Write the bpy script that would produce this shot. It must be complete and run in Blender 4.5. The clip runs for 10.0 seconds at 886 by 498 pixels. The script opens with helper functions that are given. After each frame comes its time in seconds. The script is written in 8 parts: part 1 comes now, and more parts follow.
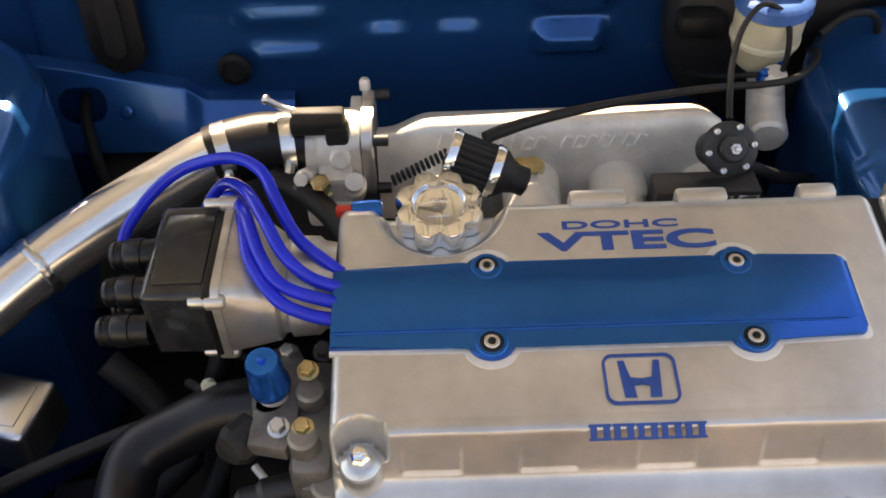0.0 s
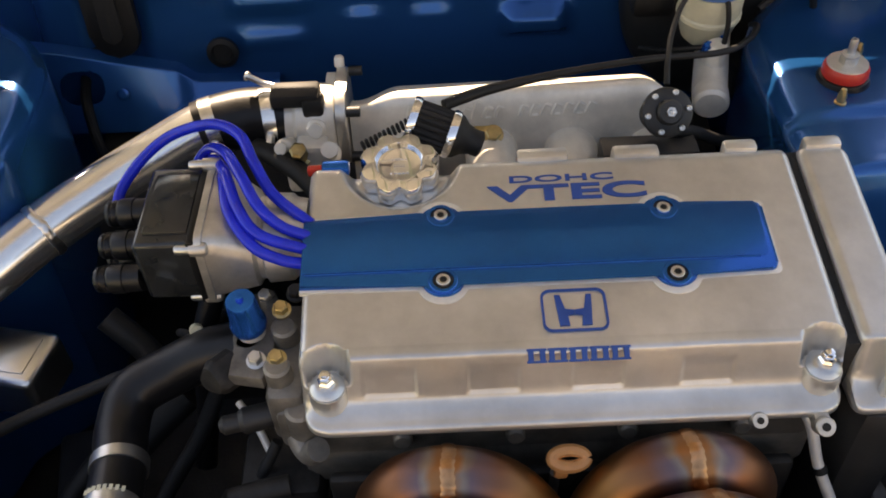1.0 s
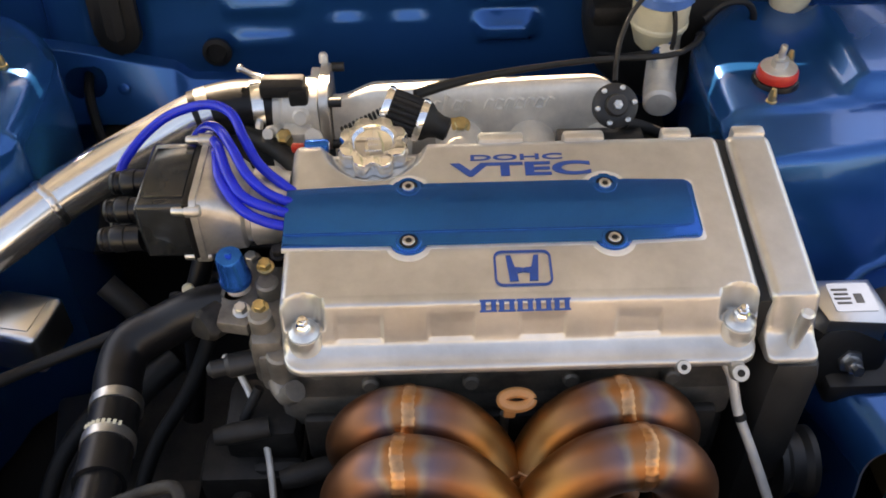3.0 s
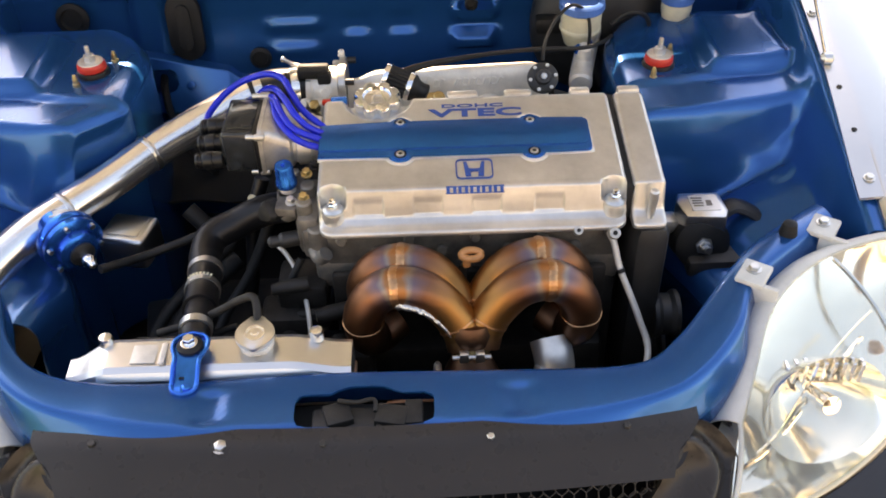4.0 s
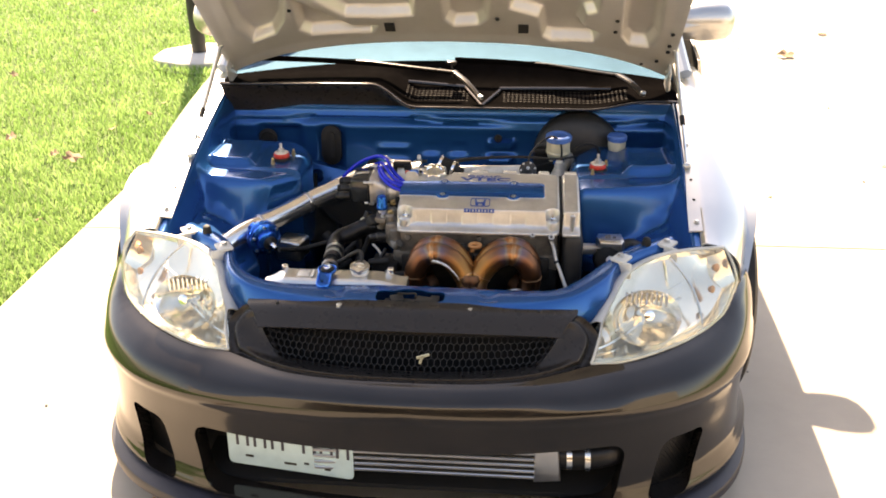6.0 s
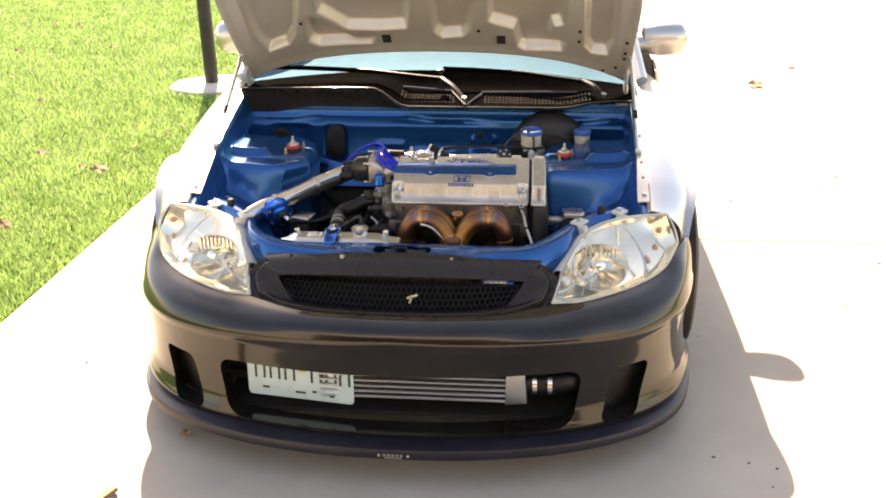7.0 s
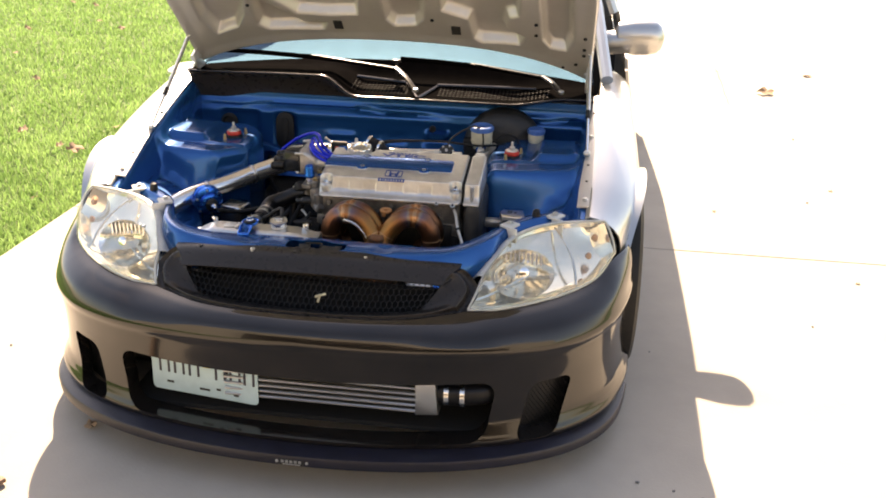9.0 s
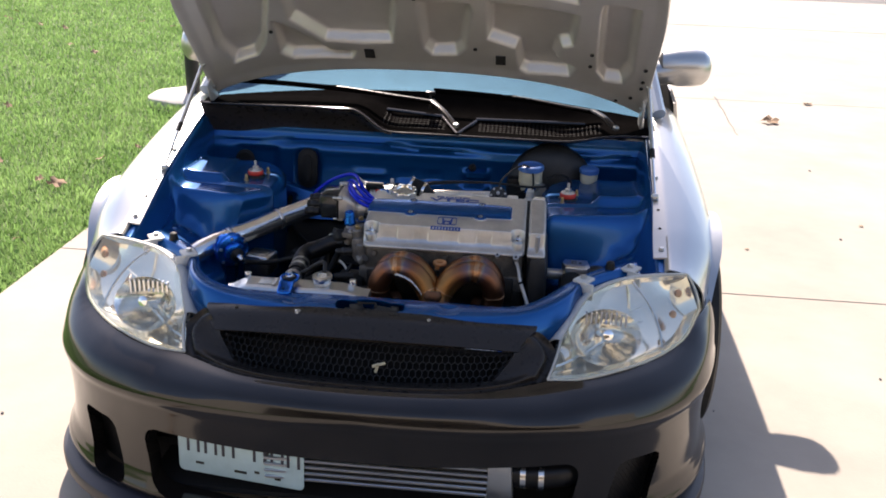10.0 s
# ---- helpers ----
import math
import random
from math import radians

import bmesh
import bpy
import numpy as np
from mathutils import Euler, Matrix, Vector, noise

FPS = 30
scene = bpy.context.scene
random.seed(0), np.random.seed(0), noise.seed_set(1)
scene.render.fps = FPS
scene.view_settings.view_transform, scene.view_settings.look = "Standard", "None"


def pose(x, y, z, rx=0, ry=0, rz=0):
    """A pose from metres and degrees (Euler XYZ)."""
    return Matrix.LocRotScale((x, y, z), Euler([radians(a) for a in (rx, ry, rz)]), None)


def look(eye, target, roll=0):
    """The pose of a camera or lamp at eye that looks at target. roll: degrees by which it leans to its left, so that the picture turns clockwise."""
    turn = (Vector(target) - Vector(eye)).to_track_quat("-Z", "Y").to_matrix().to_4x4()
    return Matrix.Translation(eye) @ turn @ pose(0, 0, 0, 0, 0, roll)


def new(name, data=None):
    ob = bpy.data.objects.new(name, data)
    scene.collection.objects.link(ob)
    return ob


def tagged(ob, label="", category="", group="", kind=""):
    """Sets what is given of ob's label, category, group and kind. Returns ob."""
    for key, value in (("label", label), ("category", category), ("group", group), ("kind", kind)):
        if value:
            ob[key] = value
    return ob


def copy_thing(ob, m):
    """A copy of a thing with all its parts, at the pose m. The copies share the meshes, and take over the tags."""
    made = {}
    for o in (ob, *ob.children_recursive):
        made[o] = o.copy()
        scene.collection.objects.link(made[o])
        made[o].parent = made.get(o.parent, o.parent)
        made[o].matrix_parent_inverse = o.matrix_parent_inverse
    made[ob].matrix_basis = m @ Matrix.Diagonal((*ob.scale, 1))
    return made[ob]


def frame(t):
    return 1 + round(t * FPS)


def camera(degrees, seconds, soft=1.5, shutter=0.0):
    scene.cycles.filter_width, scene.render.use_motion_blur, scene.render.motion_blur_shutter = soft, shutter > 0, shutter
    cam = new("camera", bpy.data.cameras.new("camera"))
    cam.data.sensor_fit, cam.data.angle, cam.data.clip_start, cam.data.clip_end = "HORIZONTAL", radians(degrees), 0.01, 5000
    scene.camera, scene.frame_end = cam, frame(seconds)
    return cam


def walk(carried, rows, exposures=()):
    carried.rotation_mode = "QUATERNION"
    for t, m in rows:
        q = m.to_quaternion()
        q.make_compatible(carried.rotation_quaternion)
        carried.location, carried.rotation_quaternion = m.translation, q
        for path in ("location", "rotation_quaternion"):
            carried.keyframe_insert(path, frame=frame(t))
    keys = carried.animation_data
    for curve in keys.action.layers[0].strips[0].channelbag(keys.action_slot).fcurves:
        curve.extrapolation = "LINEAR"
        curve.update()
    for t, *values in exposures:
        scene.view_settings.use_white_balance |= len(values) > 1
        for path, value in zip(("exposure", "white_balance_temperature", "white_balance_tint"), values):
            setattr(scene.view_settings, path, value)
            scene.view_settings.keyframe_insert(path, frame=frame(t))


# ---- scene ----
cam = camera(51.2, 10.0, 1.8)
PATH = [
    (0, (0.009, -0.018, 1.141), (0.018, 1.397, -0.272), -1.5),
    (0.5, (0.047, -0.071, 1.172), (0.051, 1.359, -0.225), -1.4),
    (1, (0.046, -0.101, 1.171), (0.04, 1.31, -0.248), -2.7),
    (1.5, (0.064, -0.135, 1.179), (0.077, 1.287, -0.228), -2.3),
    (2, (0.086, -0.129, 1.178), (0.114, 1.263, -0.258), -0.6),
    (2.2, (0.093, -0.125, 1.18), (0.117, 1.258, -0.264), -0.9),
    (3.3, (0.057, -0.315, 1.229), (0.076, 1.159, -0.122), -0.8),
    (3.5, (0.058, -0.415, 1.262), (0.065, 1.067, -0.081), -0.5),
    (4, (0.082, -0.651, 1.339), (0.104, 0.891, 0.065), -1.4),
    (4.5, (0.148, -0.946, 1.409), (0.08, 0.683, 0.251), -0.2),
    (5, (0.179, -1.235, 1.486), (0.048, 0.45, 0.415), 0.5),
    (5.5, (0.167, -1.529, 1.545), (0.075, 0.21, 0.562), 0.0),
    (5.7, (0.191, -1.63, 1.561), (0.07, 0.134, 0.625), -0.3),
    (6.8, (0.349, -2.161, 1.522), (0.126, -0.337, 0.733), -0.9),
    (7, (0.329, -2.247, 1.522), (0.154, -0.414, 0.743), -0.7),
    (7.5, (0.319, -2.367, 1.53), (0.163, -0.522, 0.775), -1.4),
    (8, (0.398, -2.362, 1.516), (0.186, -0.521, 0.763), -0.5),
    (8.5, (0.537, -2.276, 1.5), (0.272, -0.455, 0.717), 0.6),
    (9, (0.618, -2.083, 1.478), (0.368, -0.261, 0.691), 1.2),
    (9.5, (0.611, -1.94, 1.45), (0.471, -0.072, 0.748), 2.8),
    (10, (0.327, -1.826, 1.441), (0.161, 0.025, 0.7), 1.9),
]
walk(cam, [(t, look(eye, target, roll)) for t, eye, target, roll in PATH],
     exposures=[(0.0, 2.42, 9700, 20), (1.0, 2.18, 9800, 20), (1.5, 2.38, 9800, 20), (2.2, 2.50, 9800, 20), (3.5, 2.76, 9900, 20), (4.5, 2.88, 9900, 20), (5.5, 2.63, 9800, 20), (7.5, 2.44, 9700, 20), (9.0, 2.14, 9200, 20), (9.5, 1.72, 8300, 20), (10.0, 1.48, 7000, 20)])

# ---- daylight: low sun behind the car, open sky ----
SUN_TO = Vector((-0.27, 1.0, 0.84)).normalized()
world = bpy.data.worlds.new("world")
scene.world = world
world.use_nodes = True
wn = world.node_tree.nodes
sky = wn.new("ShaderNodeTexSky")
sky.sky_type = "NISHITA"
sky.sun_disc = False
sky.sun_elevation = math.asin(SUN_TO.z)
sky.sun_rotation = math.atan2(SUN_TO.x, SUN_TO.y)
world.node_tree.links.new(sky.outputs[0], wn["Background"].inputs[0])
wn["Background"].inputs[1].default_value = 0.10
sun_data = bpy.data.lights.new("sun", "SUN")
sun_data.energy = 4.0
sun_data.angle = radians(0.5)
sun_data.color = (1.0, 0.95, 0.86)
sun = new("sun", sun_data)
sun.matrix_world = look(SUN_TO * 20, (0, 0, 0))


# ---- materials ----
def surf(name, col, rough=0.5, metal=0.0, var=0.12, scale=12.0, bump=0.05, bscale=300.0, coat=0.0, rvar=0.1, col2=None, coat_rough=0.03, stretch=(1, 1, 1), ior=1.5):
    m = bpy.data.materials.new(name)
    m.use_nodes = True
    n, l = m.node_tree.nodes, m.node_tree.links
    b = n["Principled BSDF"]
    tc = n.new("ShaderNodeTexCoord")
    mp = n.new("ShaderNodeMapping")
    mp.inputs["Scale"].default_value = stretch
    l.new(tc.outputs["Object"], mp.inputs["Vector"])
    n1 = n.new("ShaderNodeTexNoise")
    n1.inputs["Scale"].default_value = scale
    n1.inputs["Detail"].default_value = 6
    n1.inputs["Roughness"].default_value = 0.62
    l.new(mp.outputs[0], n1.inputs["Vector"])
    n2 = n.new("ShaderNodeTexNoise")
    n2.inputs["Scale"].default_value = bscale
    n2.inputs["Detail"].default_value = 3
    l.new(mp.outputs[0], n2.inputs["Vector"])
    ramp = n.new("ShaderNodeValToRGB")
    c2 = col2 if col2 else tuple(c * (1 - 2.2 * var) for c in col)
    ramp.color_ramp.elements[0].position, ramp.color_ramp.elements[1].position = 0.3, 0.7
    ramp.color_ramp.elements[0].color = (*[max(0, c) for c in c2], 1)
    ramp.color_ramp.elements[1].color = (*[min(1, c * (1 + var * 0.5)) for c in col], 1)
    l.new(n1.outputs[0], ramp.inputs[0])
    l.new(ramp.outputs[0], b.inputs["Base Color"])
    mr = n.new("ShaderNodeMapRange")
    mr.inputs["To Min"].default_value, mr.inputs["To Max"].default_value = max(0.01, rough - rvar), min(1, rough + rvar)
    l.new(n2.outputs[0], mr.inputs["Value"])
    l.new(mr.outputs[0], b.inputs["Roughness"])
    b.inputs["Metallic"].default_value = metal
    b.inputs["Coat Weight"].default_value = coat
    b.inputs["Coat Roughness"].default_value = coat_rough
    b.inputs["IOR"].default_value = ior
    if bump:
        bp = n.new("ShaderNodeBump")
        bp.inputs["Strength"].default_value = bump
        bp.inputs["Distance"].default_value = 0.002
        l.new(n2.outputs[0], bp.inputs["Height"])
        l.new(bp.outputs[0], b.inputs["Normal"])
    return m


def thin_lens(name, col=(0.97, 0.965, 0.93)):
    """Thin clear plastic: light passes straight through, the surface gloss follows Fresnel."""
    m = bpy.data.materials.new(name)
    m.use_nodes = True
    n, l = m.node_tree.nodes, m.node_tree.links
    n.remove(n["Principled BSDF"])
    tr, gl, mx, lw = n.new("ShaderNodeBsdfTransparent"), n.new("ShaderNodeBsdfGlossy"), n.new("ShaderNodeMixShader"), n.new("ShaderNodeLayerWeight")
    lw.inputs["Blend"].default_value = 0.5
    po, ma = n.new("ShaderNodeMath"), n.new("ShaderNodeMath")
    po.operation, ma.operation = "POWER", "MULTIPLY_ADD"
    po.inputs[1].default_value, ma.inputs[1].default_value, ma.inputs[2].default_value = 5, 0.9, 0.04
    tr.inputs["Color"].default_value = (*col, 1)
    gl.inputs["Roughness"].default_value = 0.03
    l.new(lw.outputs["Facing"], po.inputs[0])
    l.new(po.outputs[0], ma.inputs[0])
    l.new(ma.outputs[0], mx.inputs[0])
    l.new(tr.outputs[0], mx.inputs[1])
    l.new(gl.outputs[0], mx.inputs[2])
    l.new(mx.outputs[0], n["Material Output"].inputs["Surface"])
    return m


M = dict(
    blue=surf("blue_paint", (0.001, 0.093, 0.295), 0.22, 0.55, 0.06, 5, 0.0, 200, coat=0.25, coat_rough=0.04, rvar=0.01, ior=1.36),
    silver=surf("silver_paint", (0.52, 0.52, 0.505), 0.33, 0.92, 0.03, 4, 0.01, 900, coat=0.8, rvar=0.03),
    hoodin=surf("hood_inner_paint", (0.54, 0.52, 0.485), 0.36, 0.5, 0.06, 6, 0.02, 300, coat=0.2),
    bumper=surf("black_bumper", (0.0155, 0.0125, 0.011), 0.11, 0.0, 0.25, 7, 0.004, 60, coat=0.22, coat_rough=0.04, rvar=0.05, ior=1.45),
    satin=surf("satin_black_plastic", (0.026, 0.022, 0.0195), 0.28, 0.0, 0.10, 5, 0.0, 60, rvar=0.03, ior=1.34),
    matte=surf("black_plastic", (0.022, 0.021, 0.020), 0.5, 0.0, 0.2, 30, 0.08, 500),
    # Grimy metal, its colour darkened further for the bay's deep shade.
    grime_shade=surf("grimy_shaded_metal", (0.028, 0.025, 0.022), 0.6, 0.4, 0.3, 40, 0.2, 300),
    rubber=surf("black_rubber", (0.010, 0.010, 0.010), 0.60, 0.0, 0.2, 40, 0.04, 500, ior=1.4),
    silicone=surf("black_silicone", (0.007, 0.007, 0.008), 0.36, 0.0, 0.2, 40, 0.03, 400, ior=1.38),
    cast=surf("cast_aluminium", (0.72, 0.69, 0.64), 0.40, 0.85, 0.10, 25, 0.04, 900, rvar=0.08),
    rough_cast=surf("rough_cast_aluminium", (0.78, 0.73, 0.65), 0.46, 0.30, 0.10, 40, 0.10, 700, rvar=0.06),
    cover=surf("valve_cover_metal", (0.655, 0.635, 0.60), 0.38, 0.80, 0.13, 14, 0.05, 700, rvar=0.07),
    polished=surf("polished_aluminium", (0.78, 0.77, 0.74), 0.24, 1.0, 0.05, 20, 0.0, 300, rvar=0.05),
    pipe=surf("pipe_aluminium", (0.86, 0.85, 0.82), 0.21, 0.92, 0.05, 20, 0.0, 300, rvar=0.06),
    brushed=surf("brushed_aluminium", (0.66, 0.655, 0.635), 0.30, 1.0, 0.04, 14, 0.0, 30, rvar=0.03),
    chrome=surf("chrome", (0.86, 0.86, 0.86), 0.07, 1.0, 0.03, 30, 0.0),
    zinc=surf("zinc_plated_steel", (0.62, 0.62, 0.60), 0.36, 1.0, 0.1, 60, 0.004, 500),
    gold=surf("gold_zinc_bolt", (0.55, 0.42, 0.21), 0.35, 1.0, 0.2, 60, 0.006, 500),
    anod=surf("blue_anodised", (0.0, 0.17, 0.68), 0.22, 0.8, 0.12, 60, 0.01, 400),
    dcap=surf("glossy_dark_plastic", (0.024, 0.026, 0.027), 0.13, 0.0, 0.2, 30, 0.02, 300, rvar=0.06),
    dcast=surf("distributor_cast", (0.60, 0.565, 0.51), 0.40, 0.80, 0.14, 40, 0.08, 700, rvar=0.08),
    panel=surf("blue_panel_paint", (0.0, 0.118, 0.46), 0.24, 0.9, 0.08, 9, 0.004, 500, coat=0.15, coat_rough=0.02, rvar=0.03),
    letter=surf("blue_lettering", (0.004, 0.060, 0.27), 0.5, 0.0, 0.08, 60),
    wire=surf("blue_silicone_wire", (0.0, 0.022, 0.55), 0.18, 0.0, 0.1, 60, 0.01, 400, ior=1.38),
    red=surf("red_urethane", (0.62, 0.035, 0.018), 0.40, 0.0, 0.1, 60),
    resv=surf("translucent_plastic", (0.62, 0.58, 0.42), 0.4, 0.0, 0.1, 30),
    bluecap=surf("blue_plastic_cap", (0.05, 0.16, 0.45), 0.4, 0.0, 0.1, 40),
    concrete=surf("concrete", (0.41, 0.365, 0.305), 0.9, 0.0, 0.09, 1.6, 0.25, 120, rvar=0.05),
    curbcon=surf("pale_concrete", (0.52, 0.49, 0.45), 0.9, 0.0, 0.1, 3, 0.3, 90),
    asphalt=surf("asphalt", (0.17, 0.165, 0.16), 0.9, 0.0, 0.2, 3, 0.5, 250),
    soil=surf("lawn_soil", (0.085, 0.150, 0.032), 0.95, 0.0, 0.4, 3, 0.6, 60, col2=(0.060, 0.105, 0.022)),
    unseenwall=surf("unseen_wall_beige", (0.36, 0.33, 0.29), 0.8, 0.0, 0.08, 3, 0.1, 60),
    # Near-black: paints shade in holes, gaps and recesses, and some dark parts.
    dark=surf("shade_and_dark_parts", (0.012, 0.011, 0.010), 0.85, 0.0, 0.2, 5),
    screen=surf("dark_dash", (0.05, 0.055, 0.06), 0.7, 0.0, 0.2, 10),
    plate=surf("pale_blue_plate", (0.42, 0.58, 0.63), 0.4, 0.1, 0.06, 20),
    ink=surf("dark_ink", (0.03, 0.03, 0.05), 0.5),
    yellow=surf("yellow_sticker", (0.6, 0.45, 0.03), 0.5),
    amber=surf("amber_plastic", (0.44, 0.24, 0.13), 0.25, 0.0, 0.1, 30),
    dip=surf("orange_plastic", (0.62, 0.26, 0.09), 0.45, 0.0, 0.1, 40),
    leaf=surf("dry_leaf", (0.40, 0.25, 0.14), 0.8, 0.0, 0.3, 30, 0.2, 200),
    wood=surf("bare_wood", (0.30, 0.17, 0.10), 0.7, 0.0, 0.2, 30, 0.2, 200),
    # Cast metal darkened for grime and for the shadow below the valve cover.
    headcast=surf("grimy_shaded_cast", (0.26, 0.235, 0.205), 0.52, 0.6, 0.25, 30, 0.06, 500),
    copper=surf("copper_weld", (0.58, 0.30, 0.15), 0.34, 1.0, 0.2, 60, 0.02, 500),
    jointdirt=surf("joint_dirt", (0.20, 0.185, 0.165), 0.95, 0.0, 0.2, 8, 0.3, 120),
    capm=surf("polished_cap", (0.86, 0.87, 0.88), 0.055, 1.0, 0.04, 30, 0.0, 300, rvar=0.02),
    mesh=surf("black_mesh", (0.008, 0.0075, 0.0072), 0.45, 0.0, 0.2, 30, 0.02, 500),
    cowl=surf("cowl_plastic", (0.0035, 0.003, 0.003), 0.80, 0.0, 0.2, 30, 0.02, 300, rvar=0.05, ior=1.02),
    reflector=surf("lamp_reflector", (0.95, 0.93, 0.87), 0.11, 0.84, 0.04, 30, 0.0, 60, rvar=0.05),
    plastic=surf("pale_plastic", (0.60, 0.59, 0.54), 0.45, 0.0, 0.08, 30),
    dash=surf("pale_dash", (0.30, 0.35, 0.39), 0.7, 0.0, 0.1, 10),
    glass=thin_lens("windscreen_glass", (0.44, 0.61, 0.70)),
    lens=thin_lens("headlight_lens"),
    splitter=surf("splitter_plastic", (0.008, 0.008, 0.018), 0.42, 0.0, 0.2, 20, 0.03, 300),
)


# ---- shape helpers ----
def thing(name, base, label, category, group="", kind=""):
    ob = new(name)
    ob.empty_display_size = 0.05
    ob.location = base
    return tagged(ob, label, category, group, kind)


def part(name, bm, material, parent=None, label="", sharp=35.0):
    me = bpy.data.meshes.new(name)
    bmesh.ops.recalc_face_normals(bm, faces=bm.faces)
    bm.to_mesh(me)
    bm.free()
    me.materials.append(material)
    me.shade_smooth()
    me.set_sharp_from_angle(angle=radians(sharp))
    ob = new(name, me)
    if parent is not None:
        ob.parent = parent
        if parent.type == "EMPTY":
            ob.matrix_parent_inverse = Matrix.Translation(parent.location).inverted()
    if label:
        ob["label"] = label
    return ob


def spline(pts, k=8):
    """Catmull-Rom through the points, k steps a span."""
    p = [Vector(q) for q in pts]
    p = [2 * p[0] - p[1]] + p + [2 * p[-1] - p[-2]]
    out = []
    for i in range(1, len(p) - 2):
        a, b, c, d = p[i - 1], p[i], p[i + 1], p[i + 2]
        for j in range(k):
            t = j / k
            out.append(0.5 * ((2 * b) + (c - a) * t + (2 * a - 5 * b + 4 * c - d) * t * t + (3 * b - 3 * c + d - a) * t ** 3))
    out.append(p[-2])
    return out


def sweep(bm, pts, r, n=14, k=8, caps=True, squash=None):
    """A tube along a smooth line; r is a number or a function of 0..1."""
    line = spline(pts, k) if k > 1 else [Vector(q) for q in pts]
    rf = r if callable(r) else (lambda t: r)
    up = Vector((0, 0, 1))
    t0 = (line[1] - line[0]).normalized()
    if abs(t0.dot(up)) > 0.9:
        up = Vector((0, 1, 0))
    side = t0.cross(up).normalized()
    rings = []
    for i, p in enumerate(line):
        t = (line[min(i + 1, len(line) - 1)] - line[max(i - 1, 0)]).normalized()
        side = (side - t * side.dot(t)).normalized()
        oth = t.cross(side)
        rr = rf(i / (len(line) - 1))
        ring = []
        for j in range(n):
            a = 2 * math.pi * j / n
            ring.append(bm.verts.new(p + side * math.cos(a) * rr + oth * math.sin(a) * rr * (squash or 1)))
        rings.append(ring)
    for a, b in zip(rings, rings[1:]):
        for j in range(n):
            bm.faces.new((a[j], a[(j + 1) % n], b[(j + 1) % n], b[j]))
    if caps:
        bm.faces.new(rings[0][::-1])
        bm.faces.new(rings[-1])
    return bm


def axes(d):
    d = Vector(d).normalized()
    a = d.orthogonal().normalized()
    return a, d.cross(a), d


def lathe(bm, prof, at, axis, n=24, wob=None):
    """Turns (radius, height) pairs round an axis; wob(angle) scales the radius."""
    a, b, d = axes(axis)
    at = Vector(at)
    rings = []
    for r, h in prof:
        rings.append([bm.verts.new(at + d * h + (a * math.cos(2 * math.pi * j / n) + b * math.sin(2 * math.pi * j / n)) * max(r, 1e-5) * (wob(2 * math.pi * j / n, r, h) if wob else 1)) for j in range(n)])
    for p, q in zip(rings, rings[1:]):
        for j in range(n):
            bm.faces.new((p[j], p[(j + 1) % n], q[(j + 1) % n], q[j]))
    bm.faces.new(rings[0][::-1])
    bm.faces.new(rings[-1])
    return bm


def rbox(bm, c, s, bev=0.004, rot=None, seg=2, taper=None):
    """A box with rounded edges; taper scales the top face."""
    tmp = bmesh.new()
    bmesh.ops.create_cube(tmp, size=1)
    for v in tmp.verts:
        v.co = Vector((v.co.x * s[0], v.co.y * s[1], v.co.z * s[2]))
        if taper and v.co.z > 0:
            v.co.x *= taper[0]
            v.co.y *= taper[1]
    if bev:
        bmesh.ops.bevel(tmp, geom=tmp.edges[:] + tmp.verts[:], offset=bev, segments=seg, affect="EDGES", profile=0.5)
    m = Matrix.Translation(c) @ (rot.to_4x4() if rot else Matrix.Identity(4))
    merge(bm, tmp, m)
    return bm


def merge(bm, tmp, m=None):
    vs = {}
    for v in tmp.verts:
        vs[v] = bm.verts.new(m @ v.co if m else v.co)
    for fc in tmp.faces:
        bm.faces.new([vs[v] for v in fc.verts])
    tmp.free()
    return bm


def grid(bm, fn, us, vs, skip=None):
    """A sheet fn(u, v) over two lists of values; faces whose middle skip() names are left out."""
    rows = [[bm.verts.new(fn(u, v)) for v in vs] for u in us]
    for i in range(len(us) - 1):
        for j in range(len(vs) - 1):
            if skip and skip((us[i] + us[i + 1]) / 2, (vs[j] + vs[j + 1]) / 2):
                continue
            bm.faces.new((rows[i][j], rows[i + 1][j], rows[i + 1][j + 1], rows[i][j + 1]))
    loose = [v for v in bm.verts if not v.link_faces]
    for v in loose:
        bm.verts.remove(v)
    return bm


def thick(bm, d):
    """Gives a sheet a back and edges, d away along its normals."""
    bm.normal_update()
    geo = bmesh.ops.solidify(bm, geom=bm.faces[:], thickness=d)
    return bm


def steps(a, b, n):
    return [a + (b - a) * i / n for i in range(n + 1)]


def smooth(a, b, x):
    t = max(0.0, min(1.0, (x - a) / (b - a)))
    return t * t * (3 - 2 * t)


def lerp_curve(pts, x):
    """Height at x on a smooth line through (x, value) pairs."""
    if x <= pts[0][0]:
        return pts[0][1]
    for i in range(len(pts) - 1):
        (x0, y0), (x1, y1) = pts[i], pts[i + 1]
        if x <= x1:
            m0 = (y1 - pts[i - 1][1]) / (x1 - pts[i - 1][0]) if i else (y1 - y0) / (x1 - x0)
            m1 = (pts[i + 2][1] - y0) / (pts[i + 2][0] - x0) if i + 2 < len(pts) else (y1 - y0) / (x1 - x0)
            h = x1 - x0
            t = (x - x0) / h
            return (2 * t ** 3 - 3 * t * t + 1) * y0 + (t ** 3 - 2 * t * t + t) * h * m0 + (3 * t * t - 2 * t ** 3) * y1 + (t ** 3 - t * t) * h * m1
    return pts[-1][1]


